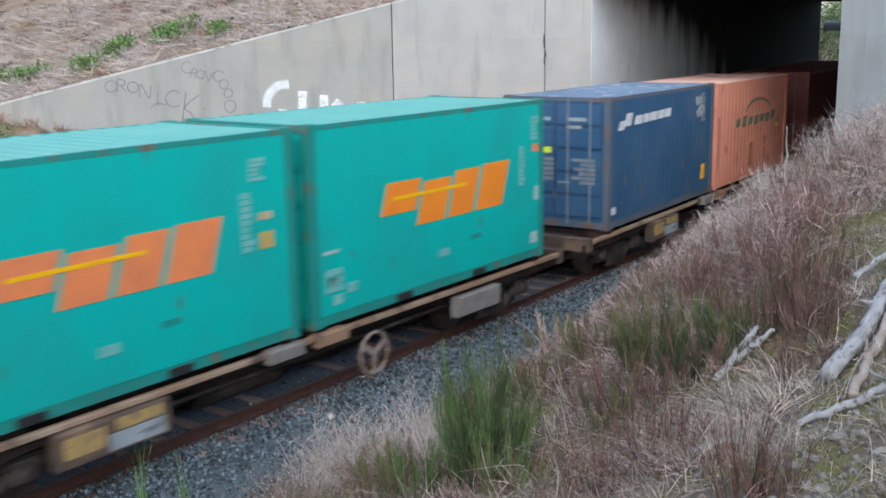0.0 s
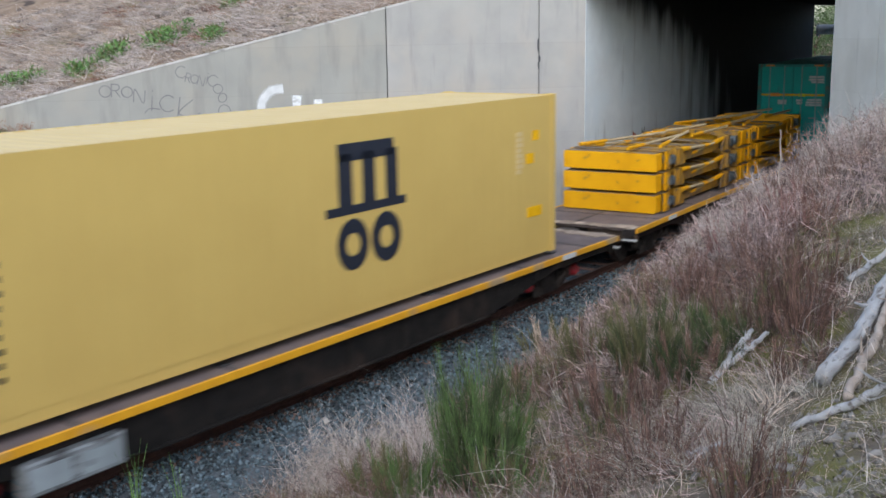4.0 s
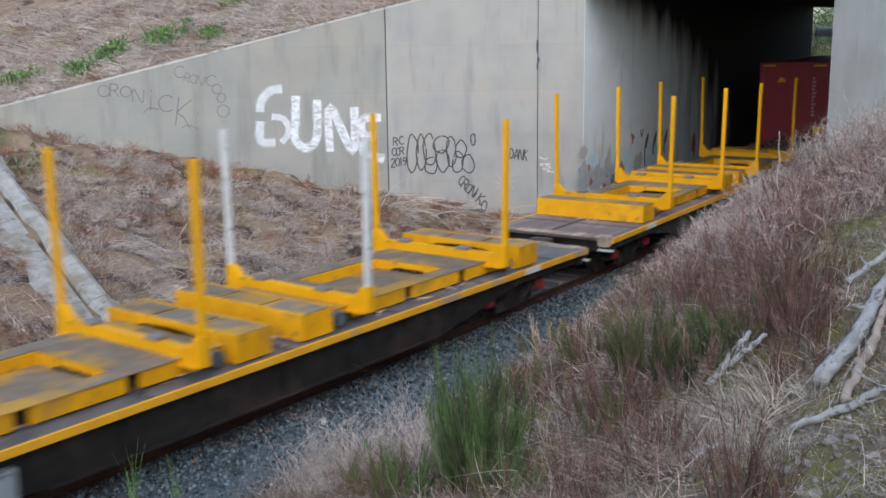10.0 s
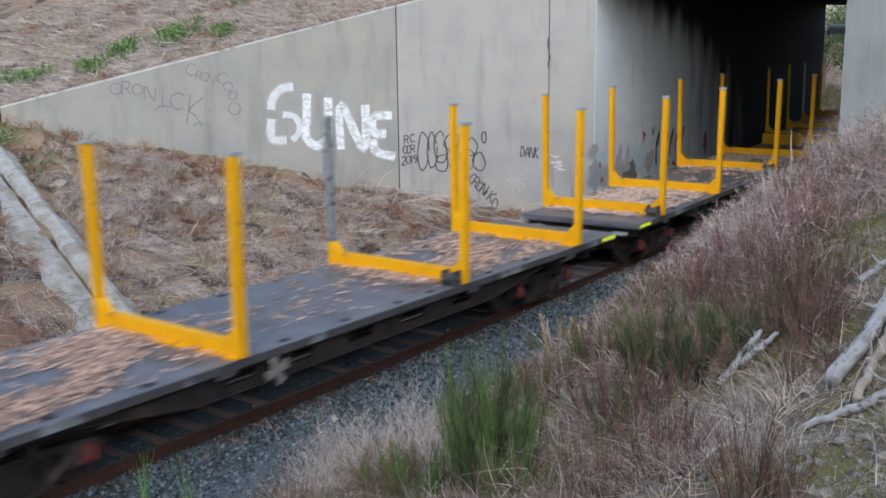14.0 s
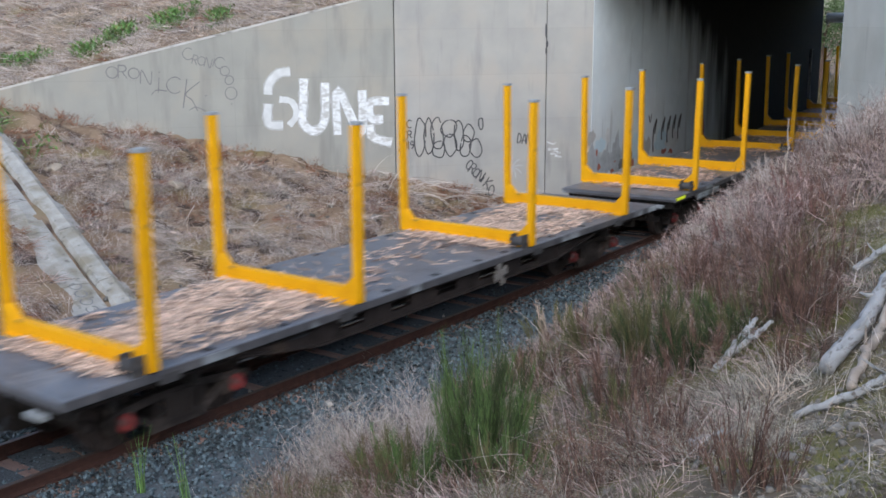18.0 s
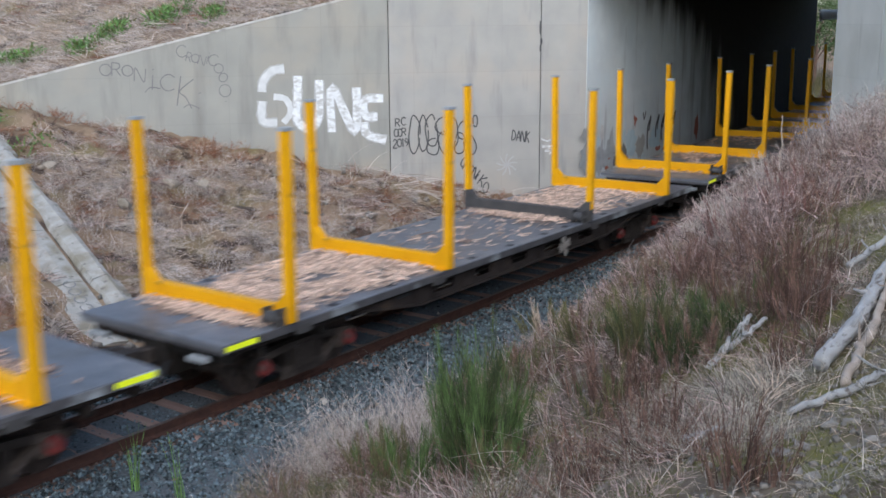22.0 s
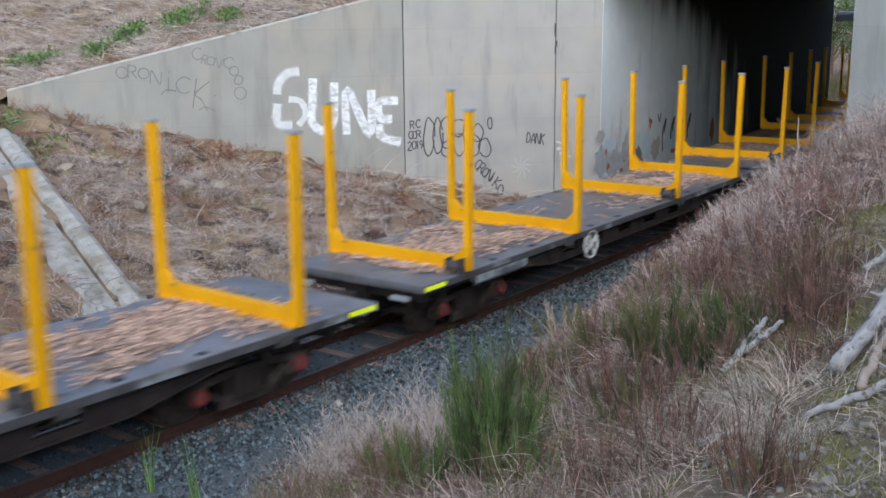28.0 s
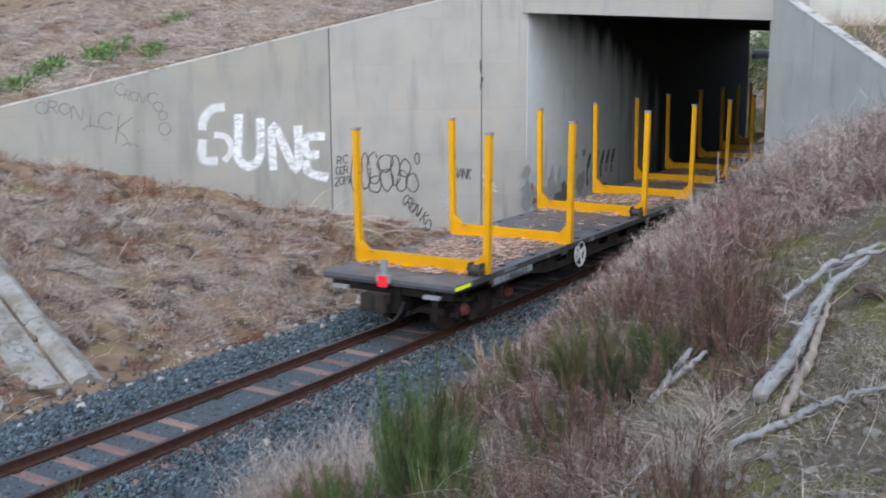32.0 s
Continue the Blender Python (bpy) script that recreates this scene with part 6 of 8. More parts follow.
def build_train():
    # skeletal wagons: (rear end, length, containers by their rear ends)
    sk = skeletal_wagon("rusty skeletal container wagon with two containers", 14.0)
    for i, u in enumerate((2.7 + 7.0, 17.65 + 7.0, 32.6 + 7.0)):
        on_train(sk if i == 0 else copy_thing(sk, Matrix()), u)
    mid = 9.7
    on_train(teal_container(True), mid, 3.5 + 3.03 - mid, 1.0)
    on_train(teal_container(False), mid, 9.83 + 3.03 - mid, 1.0)
    mid = 24.65
    on_train(navy_container(), mid, 18.45 + 3.03 - mid, 1.0)
    on_train(salmon_container(), mid, 24.75 + 3.03 - mid, 1.0)
    mid = 39.6
    on_train(maroon_container(), mid, 33.4 + 3.03 - mid, 1.0)
    on_train(maroon_container(), mid, 39.7 + 3.03 - mid, 1.0)
    # flat wagons
    flats = (("red-brown flat wagon stacked with folded yellow log cradles", UNDER_RED, 1, -6.2, False), ("flat wagon with a yellow edge carrying a sand-yellow container", UNDER, -1, -23.45, True),
             ("flat wagon with a yellow edge carrying a red container", UNDER_RED, -1, -40.6, False), ("grey-green flat wagon with two upright yellow log cradles", UNDER_GREY, 1, -58.0, True),
             ("dark flat wagon with two upright yellow log cradles", UNDER, -1, -75.45, True))
    for i, (label, under, end, u, red) in enumerate(flats):
        w = flat_wagon(label, under, end, i, red, deck={3: PLANK_BROWN, 4: DECK}.get(i))
        on_train(w, u)
        if i == 2:
            for mat, seed, span, tall, word in ((BARK_BROWN, 31, (-8.3, -6.3, 0.42), 0.42, "heap of red-brown bark on the deck"), (SPLINTER, 32, (-8.6, -6.5, 0.07), 0.46, "pale splintered sticks in the bark heap")):
                heap = litter(seed, [span], 0.96, 1.3, heap=tall)
                heap.materials[0] = mat
                lit = new("bark_litter", heap)
                lit.parent = w
                tagged(lit, word, kind="stuff")
        if i > 2:
            lit = new("bark_litter", litter(40 + i, [(-6.5, 6.5, 0.6)], 0.96))
            lit.parent = w
            tagged(lit, "brown bark chips strewn on the deck", kind="stuff")
    for y, paints in ((-9.52, (YELLOW, GRIMY_YELLOW)), (-3.18, (YELLOW, OLD_YELLOW))):
        fold = folded_cradle(*paints)
        for level in range(3):
            c = fold if level == 0 else copy_thing(fold, Matrix())
            on_train(c, -6.2, y + 6.2, 0.985 + 0.478 * level)
        for dx, dy, ln, turn, rise in ((0.95, -2.5, 2.6, 0.10, 0.05), (0.45, -3.2, 2.5, -0.12, 0.04), (0.7, 0.3, 2.4, -0.06, 0.02), (-0.95, -2.75, 2.9, -0.38, 0.03), (-0.5, 0.2, 2.6, -0.3, 0.03)):
            p = loose_post(ln, 0.3)
            LAID[p.name] = Matrix.Translation((dx, 0, 0)) @ Euler((rise, 0, turn)).to_matrix().to_4x4()
            on_train(p, -6.2, y + 6.2 + dy, 0.985 + 0.478 * 3 - 0.015)
    on_train(cream_container(), -23.45, -29.65 + 6.095 + 23.45, 1.05)
    on_train(red_container(), -40.6, -46.8 + 6.095 + 40.6, 1.05)
    on_train(log_cradle(), -58.0, -54.65 + 58.0, 0.985)
    on_train(log_cradle(), -58.0, -61.3 + 58.0, 0.985)
    on_train(log_cradle(white=(-1,)), -75.45, -72.0 + 75.45, 0.985)
    on_train(log_cradle(), -75.45, -78.7 + 75.45, 0.985)
    # log wagons: rear end, handbrake kind and bolster, black beam, grey far post
    logs = ((-99.75, ("arms", 3), None, None), (-115.63, ("arms", 2), None, 2), (-131.70, ("wheel", 2), None, None), (-147.40, ("arms", 3), None, None),
            (-163.15, ("arms", 2), None, None), (-178.95, ("arms", 3), 2, None), (-194.70, ("arms", 3), None, None), (-210.67, ("arms", 3), None, None),
            (-226.35, ("wheel", 2), None, None), (-242.00, ("wheel", 3), None, None), (-257.45, ("wheel", 2), None, None))
    n = len(logs)
    for i, (u, brake, black, grey) in enumerate(logs):
        last = i == n - 1
        cut = {3: 0.18, 8: 0.2, 9: 0.25, 10: 0.38}.get(i, 0.06)
        label = "dark empty log wagon with tail light, last of the train" if last else "dark empty log wagon with yellow bolsters and bark litter"
        w = log_wagon(label, brake, 60 + i, reflect=(i not in (3, 7), i not in (2, 3, 5, 8)), black=black, grey_far=grey, board=brake[0] == "wheel" or i in (6, 7), tail=last, cut=cut, bark={0: 1.5, 3: 1.5, 4: 0.6, 5: 1.7}.get(i, 1.0))
        if i == 6:
            y = -(LOG_L - cut) / 2
            Shape().box(-1.36, -1.06, y - 0.006, y + 0.01, 0.99, 1.03).part("reflector", REFLECT, w, "fluorescent yellow reflective strip with an added glow")
        on_train(w, u + (LOG_L - cut) / 2)
    plank = thing("loose_plank", "pale splintered plank leaning on a yellow bolster", "plank")
    a, b = Vector((-0.45, 1.75, 1.13)), Vector((-1.05, 2.75, 1.42))
    q = (b - a).to_track_quat("Y", "Z").to_matrix().to_4x4()
    Shape().prism([(-0.06, 0.0), (0.05, -0.05), (0.06, 1.15), (0.0, 1.24), (-0.055, 1.1)], 0.0, 0.03, "z", Matrix.Translation(a) @ q).part("board", PALE_WOOD, plank)
    on_train(plank, -210.67 + LOG_L / 2)


build_train()


# ======== paint on the walls ========
LETTERS = {
    "O": [[(0.5 + 0.5 * math.cos(a), 0.5 + 0.5 * math.sin(a)) for a in np.linspace(1.6, 7.9, 12).tolist()]],
    "C": [[(0.95, 0.85), (0.6, 1), (0.2, 0.85), (0, 0.5), (0.2, 0.12), (0.6, 0), (0.95, 0.15)]],
    "R": [[(0, 0), (0, 1)], [(0, 1), (0.7, 0.95), (0.85, 0.72), (0.6, 0.52), (0.05, 0.5)], [(0.4, 0.5), (0.95, 0)]],
    "N": [[(0, 0), (0.05, 1), (0.9, 0), (1, 1)]],
    "I": [[(0.5, 0), (0.5, 0.7)], [(0.48, 0.92), (0.54, 0.98)]],
    "K": [[(0.1, 0), (0.2, 1)], [(1, 0.95), (0.2, 0.5), (0.6, 0.3), (1, -0.05)]],
    ".": [[(0.3, 0.2), (0.7, 0.5)]],
    "_": [[(0, 0.1), (0.4, 0.9), (1, 0.2)]],
    "D": [[(0, 0), (0.05, 1), (0.6, 0.9), (0.9, 0.5), (0.6, 0.1), (0, 0)]],
    "A": [[(0, 0), (0.5, 1), (1, 0)], [(0.2, 0.35), (0.8, 0.35)]],
    "2": [[(0, 0.8), (0.4, 1), (0.8, 0.8), (0.6, 0.5), (0, 0), (0.9, 0.02)]],
    "1": [[(0.3, 0.8), (0.55, 1), (0.55, 0)]],
    "9": [[(0.8, 0.75), (0.5, 1), (0.15, 0.8), (0.3, 0.5), (0.8, 0.6), (0.75, 0.3), (0.4, 0)]],
    "G": [[(1.0, 0.95), (0.5, 0.92), (0.1, 0.75), (0.02, 0.56)], [(0.02, 0.4), (0.0, 0.06), (0.62, 0.02)]],
    "g": [[(0.72, 0.04), (1.0, 0.22), (0.85, 0.45), (0.4, 0.5)]],
    "U": [[(0.06, 1), (0.04, 0.55), (0.0, 0.18), (0.45, 0.0), (0.92, 0.2), (0.96, 0.92)]],
    "E": [[(0.82, 1.0), (0.05, 0.95), (0.1, 0.58), (0.6, 0.56)], [(0.05, 0.42), (0.2, 0.12), (1.0, 0.0)]],
}
BIG = [("G", 8.47, 3.10, 1.47, 0.60, 0.0), ("U", 7.58, 2.90, 1.35, 0.61, 0.02), ("N", 6.66, 2.68, 1.15, 0.67, 0.0), ("E", 5.85, 2.42, 1.09, 0.63, 0.05)]
TAG_A = [("O", 12.55, 3.81, 0.28, 0.28, 0.0), ("R", 12.29, 3.82, 0.32, 0.22, 0.05), ("O", 12.03, 3.78, 0.26, 0.26, 0.1), ("N", 11.74, 3.67, 0.33, 0.26, 0.12),
         ("I", 11.44, 3.56, 0.53, 0.13, 0.1), ("C", 11.08, 3.47, 0.41, 0.36, 0.1), ("K", 10.68, 3.24, 0.74, 0.40, 0.12), (".", 10.31, 3.21, 0.11, 0.11, 0.0),
         ("_", 11.46, 3.32, 0.11, 0.39, -0.2), ("_", 10.53, 2.86, 0.11, 0.40, 0.1)]
TAG_B = [("C", 10.70, 4.24, 0.29, 0.25, 0.0), ("R", 10.52, 4.09, 0.23, 0.13, 0.3), ("O", 10.37, 4.06, 0.21, 0.18, 0.3), ("N", 10.21, 4.01, 0.23, 0.16, 0.3),
         ("I", 10.06, 4.06, 0.29, 0.08, 0.3), ("C", 9.93, 4.01, 0.28, 0.24, 0.3), ("O", 9.81, 3.80, 0.23, 0.23, 0.5), ("O", 9.71, 3.57, 0.23, 0.20, 0.6),
         ("O", 9.68, 3.24, 0.31, 0.29, 0.0), (".", 9.68, 2.98, 0.07, 0.07, 0.0)]
TAG_C = [("2", 5.32, 1.75, 0.23, 0.12, 0.0), ("O", 5.21, 1.77, 0.21, 0.11, 0.0), ("1", 5.12, 1.77, 0.21, 0.07, 0.0), ("9", 5.02, 1.78, 0.21, 0.11, 0.0),
         ("O", 5.29, 2.04, 0.20, 0.12, 0.0), ("O", 5.19, 2.04, 0.20, 0.11, 0.0), ("R", 5.08, 2.06, 0.20, 0.12, 0.0), ("R", 5.25, 2.31, 0.21, 0.12, 0.0), ("C", 5.09, 2.34, 0.21, 0.13, 0.0)]
TAG_D = [("C", 3.46, 1.20, 0.26, 0.12, 0.5), ("R", 3.36, 1.09, 0.29, 0.15, 0.6), ("O", 3.26, 0.97, 0.24, 0.15, 0.6), ("N", 3.14, 0.89, 0.29, 0.15, 0.6),
         ("I", 3.07, 0.81, 0.26, 0.07, 0.6), ("K", 2.94, 0.68, 0.30, 0.18, 0.6), ("O", 2.84, 0.47, 0.29, 0.15, 0.2)]
TAG_E = [("D", 2.05, 1.87, 0.26, 0.11, 0.1), ("A", 1.92, 1.85, 0.27, 0.12, 0.1), ("N", 1.79, 1.84, 0.29, 0.12, 0.1), ("K", 1.67, 1.83, 0.30, 0.11, 0.1)]
RINGS = [(4.80, 1.98, 0.15, 0.50), (4.56, 1.98, 0.12, 0.48), (4.34, 2.05, 0.17, 0.42), (4.30, 1.64, 0.19, 0.22), (4.02, 2.20, 0.20, 0.23), (3.98, 1.76, 0.16, 0.30), (3.74, 2.0, 0.14, 0.40),
         (3.56, 1.70, 0.16, 0.28), (3.48, 2.04, 0.14, 0.24), (3.28, 1.64, 0.16, 0.25), (3.14, 2.30, 0.07, 0.15)]


def stroke(pts, width, y, rng=None, closed=False):
    """A brushed line on a wall: a smooth strip of that width, its edge a little unsteady."""
    p = [Vector((a, 0, b)) for a, b in pts]
    fine = []
    for i in range(len(p) - 1):
        p0, p1, p2, p3 = p[max(i - 1, 0)], p[i], p[i + 1], p[min(i + 2, len(p) - 1)]
        for t in np.linspace(0, 1, 6, endpoint=False).tolist():
            fine.append(0.5 * (2 * p1 + (p2 - p0) * t + (2 * p0 - 5 * p1 + 4 * p2 - p3) * t * t + (3 * p1 - p0 - 3 * p2 + p3) * t ** 3))
    fine.append(p[-1])
    vs, fs = [], []
    for i, q in enumerate(fine):
        d = (fine[min(i + 1, len(fine) - 1)] - fine[max(i - 1, 0)]).normalized()
        side = Vector((-d.z, 0, d.x))
        w = width * (1 + (rng.uniform(-0.12, 0.12) if rng else 0)) / 2
        vs += [q + side * w + Vector((0, y, 0)), q - side * w + Vector((0, y, 0))]
    fs = [(2 * i, 2 * i + 1, 2 * i + 3, 2 * i + 2) for i in range(len(fine) - 1)]
    return vs, fs


def lettering(label, rows, m, width, material, lift, seed=1):
    """A word in separate letters; x runs to the reader's left along the wall."""
    rng = random.Random(seed)
    tag = thing("graffiti_tag", label, "graffiti", "graffiti on the wing wall", m=m)
    for i, (ch, w, z, hh, ww, tilt) in enumerate(rows):
        sh = Shape()
        for k, st in enumerate(LETTERS[ch]):
            pts = []
            for a, b in st:
                dx, dz = (a - 0.5) * ww, (b - 0.5) * hh
                pts.append((w - (dx * math.cos(tilt) + dz * math.sin(tilt)), z + dz * math.cos(tilt) - dx * math.sin(tilt)))
            sh.add(*stroke(pts, width, lift + 0.0006 * k + 0.0002 * i, rng))
        sh.part("letter", material, tag, fix=False)
    return tag


def blot(sh, x, z, rx, rz, y, rng, n=18, low=0.7):
    """An uneven sprayed patch."""
    ring = [(x + rx * math.cos(a) * rng.uniform(low, 1.15), y, z + rz * math.sin(a) * rng.uniform(low, 1.15)) for a in np.linspace(0, 2 * math.pi, n, endpoint=False).tolist()]
    sh.add([(x, y, z)] + ring, [(0, i + 1, (i + 1) % n + 1) for i in range(n)])
    return sh


def build_graffiti():
    lettering("large white brushed graffiti word on the concrete wall", BIG[1:], ML, 0.20, PAINT_WHITE, 0.006)
    lettering("thinly brushed first letter of the large white word", BIG[:1], ML, 0.19, PAINT_PALE, 0.006)
    lettering("faint ragged white underpaint of the large word", BIG, ML, 0.26, PAINT_FAINT, 0.0035, 8)
    lettering("thin half-scrubbed white brush stroke on the wall", [("g", 8.40, 3.06, 1.47, 0.70, 0.0)], ML, 0.16, PAINT_PALE, 0.004)
    lettering("thin dark sprayed graffiti tag on the concrete wall", TAG_A, ML, 0.028, PAINT_GREY, 0.005, 2)
    lettering("thin dark curving graffiti tag under the coping", TAG_B, ML, 0.024, PAINT_GREY, 0.005, 3)
    lettering("small black stacked graffiti tag beside the joint", TAG_C, ML, 0.03, PAINT_BLACK, 0.005, 4)
    lettering("black slanting graffiti tag low on the wall", TAG_D, ML, 0.033, PAINT_BLACK, 0.005, 5)
    lettering("small black graffiti tag on the wall", TAG_E, ML, 0.032, PAINT_BLACK, 0.005, 6)
    rng = random.Random(11)
    bub = thing("graffiti_outline", "black outlined bubble graffiti on the concrete wall", "graffiti", "graffiti on the wing wall", m=ML)
    for i, (w, z, rw, rz) in enumerate(RINGS):
        a0 = 0.4 * i
        pts = [(w - rw * math.cos(a) * (1 + 0.16 * math.sin(2 * a + 1.7 * i)), z + rz * math.sin(a) * (1 + 0.08 * math.cos(3 * a + i))) for a in np.linspace(a0, a0 + 6.1, 12).tolist()]
        Shape().add(*stroke(pts, 0.034, 0.005 + 0.0004 * i, rng)).part("outline", PAINT_BLACK, bub, fix=False)
    scrib = thing("graffiti_scribble", "pale scribble on the concrete wall", "graffiti", "graffiti on the wing wall", m=ML)
    for k in range(4):
        pts = [(1.14 + rng.uniform(-0.18, 0.18) - 0.06 * k, 1.70 - 0.11 * k + rng.uniform(-0.07, 0.07)) for _ in range(5)]
        Shape().add(*stroke(pts, 0.03, 0.004 + 0.0005 * k)).part("scribble", PAINT_WHITE, scrib, fix=False)
    flower = thing("paint_splash", "thin white paint splash on the wall", "graffiti", "graffiti on the wing wall", m=ML)
    for k in range(9):
        a = k * 0.7
        pts = [(2.25, 1.08), (2.25 + 0.16 * math.cos(a), 1.08 + 0.16 * math.sin(a)), (2.25 + 0.3 * math.cos(a + 0.2), 1.08 + 0.3 * math.sin(a + 0.2))]
        Shape().add(*stroke(pts, 0.035, 0.003 + 0.0003 * k)).part("splash", PAINT_FAINT, flower, fix=False)
    mural = thing("graffiti_mural", "faded coloured spray mural on the abutment", "graffiti", m=MA)
    # a grey and pale blue mass with torn upper edges
    spots = ((0.15, 1.15, 0.55, 0.55, PAINT_SLATE), (0.9, 0.95, 0.6, 0.42, PAINT_SLATE), (1.7, 1.0, 0.65, 0.55, PAINT_SLATE), (2.55, 0.95, 0.6, 0.5, PAINT_GREY), (0.62, 1.55, 0.42, 0.22, PAINT_BLUE),
             (1.1, 1.75, 0.16, 0.3, PAINT_PALE), (-0.02, 1.85, 0.3, 0.2, PAINT_FAINT), (2.6, 1.5, 0.35, 0.3, PAINT_BLUE), (3.3, 1.25, 0.5, 0.5, PAINT_BLUE), (4.1, 1.1, 0.45, 0.4, PAINT_FAINT),
             (5.4, 1.2, 0.7, 0.42, PAINT_BLUE), (6.4, 1.2, 0.7, 0.42, PAINT_PALE), (0.36, 1.38, 0.13, 0.1, PAINT_RED), (0.5, 0.93, 0.16, 0.14, PAINT_RED), (1.68, 1.0, 0.13, 0.1, PAINT_RED),
             (3.0, 0.8, 0.18, 0.18, PAINT_RED), (3.6, 1.92, 0.2, 0.2, PAINT_RED), (1.5, 0.74, 0.2, 0.08, PAINT_RED), (5.6, 0.85, 0.3, 0.14, PAINT_RED), (6.3, 0.8, 0.3, 0.12, PAINT_RED), (9.4, 1.15, 0.35, 0.5, PAINT_RED))
    for i, (x, z, rx, rz, mat) in enumerate(spots):
        blot(Shape(), x, z, rx, rz, -0.004 - 0.0006 * i, rng, *((9, 0.3) if mat is PAINT_RED else (22, 0.55))).part("sprayed_patch", mat, mural, fix=False)
    for i, (x, top, w) in enumerate(((1.05, 1.62, 0.10), (1.75, 1.92, 0.28), (2.3, 1.82, 0.24))):
        y = -0.0175 - 0.0005 * i
        left = [(x - w * (1 - k) ** 0.7 * (1 + 0.25 * math.sin(5 * k + i)), 1.0 + (top - 1.0) * k) for k in (0.0, 0.25, 0.5, 0.75)]
        right = [(x + 0.12 * k + w * (1 - k) ** 1.1, 1.0 + (top - 1.0) * k) for k in (0.75, 0.5, 0.25, 0.0)]
        ring = left + [(x + 0.12, top)] + right
        Shape().add([(p, y, q) for p, q in ring], [tuple(range(len(ring)))]).part("sprayed_flame", PAINT_SLATE, mural, fix=False)
    Shape().add(*stroke([(4.22, 2.12), (4.34, 1.9), (4.46, 2.14)], 0.06, -0.019, rng)).part("sprayed_slash", PAINT_BLACK, mural, fix=False)
    for i, (x, foot) in enumerate(((4.78, 0.93), (5.5, 1.25), (6.0, 1.1), (6.5, 1.2), (7.0, 1.15))):
        pts = [(x - 0.1, foot), (x - 0.14, 0.5 * foot + 0.72), (x - 0.12, 1.6), (x + 0.06, 1.86), (x + 0.12, 1.9), (x + 0.04, 1.68), (x - 0.02, 1.5)]
        Shape().add(*stroke(pts, 0.10, -0.0196 - 0.0006 * i, rng)).part("sprayed_slash", PAINT_BLACK, mural, fix=False)
    stain = thing("damp_stain", "black damp stain on the open wall joint", "stain", m=ML)
    for i, (x, z, rx, rz) in enumerate(((1.34, 4.72, 0.03, 0.22), (1.31, 4.38, 0.035, 0.10), (1.34, 4.2, 0.02, 0.12))):
        blot(Shape(), x, z, rx, rz, 0.004 + 0.0005 * i, rng).part("stain", PAINT_BLACK, stain, fix=False)


build_graffiti()


# ======== the drain chute on the west bank ========
def build_chute():
    chute = thing("drain_chute", "cracked precast concrete drain chute down the bank", "drain chute")
    a, b = Vector((-3.2, 9.95, -0.22)), Vector((-11.9, 12.2, 2.54))
    along = (b - a).normalized()
    across = Vector((along.y, -along.x, 0)).normalized() * -1
    if across.y < 0:
        across = -across
    up = along.cross(across).normalized()
    if up.z < 0:
        up = -up
    m = Matrix((along, across, up)).transposed().to_4x4()
    m.translation = a
    total = (b - a).length
    cuts = [0.0, 2.1, 4.2, 6.2, 8.0, total]
    for i, (u0, u1) in enumerate(zip(cuts[:-1], cuts[1:])):
        j = 0.02 * (-1) ** i
        u0, u1 = u0 + 0.012, u1 - 0.012
        Shape().prism([(-0.66 + j, -0.12), (-0.05, -0.12), (-0.05, 0.085), (-0.30, 0.11), (-0.66 + j, 0.04)], u0, u1, "x", m).part("apron_slab", CHUTE, chute)
        Shape().prism([(0.06, -0.16), (0.42, -0.12), (0.42, 0.13), (0.34, 0.16), (0.12, 0.10), (0.06, 0.02)], u0, u1, "x", m).part("channel_wall", CHUTE, chute)
        Shape().prism([(-0.05, -0.2), (0.06, -0.2), (0.06, -0.1), (-0.05, -0.1)], u0, u1, "x", m).part("channel_bed", UNDER, chute, "dark channel bed")
        Shape().prism([(0.42, -0.12), (0.60 + 2 * j, -0.14), (0.56 + 2 * j, 0.0), (0.42, 0.07)], u0, u1, "x", m).part("rubble_haunch", CHUTE, chute, "rough concrete haunch")
    for k in range(5):
        pts = [(0.9 + 0.28 * k + 0.11 * math.cos(t), -0.33 + 0.1 * math.sin(t)) for t in np.linspace(0.3 * k, 0.3 * k + 5.2, 9).tolist()]
        vs, fs = stroke(pts, 0.022, 0)
        Shape().add([m @ Vector((v.x, v.z, 0.118 + 0.0)) for v in vs], fs).part("scrawl", PAINT_GREY, chute, "dark scrawled loop", fix=False)


build_chute()


# ======== plants ========
def top_z(x, y):
    """The ground's height where it can be seen, bank or embankment."""
    z = bank_z(x, y)
    zl = mound_left(y) + 0.06 * np.clip(side_line(PL, DL, FL, FDL, y) - x - 8, 0, 40)
    zr = mound_right(y) + 0.06 * np.clip(x - side_line(PR, DR, FR, FDR, y) - 8, 0, 40)
    z = np.where(x < side_line(PL, DL, FL, FDL, y) - 0.1, np.maximum(z, zl), z)
    return np.where(x > side_line(PR, DR, FR, FDR, y) + 0.1, np.maximum(z, zr), z)


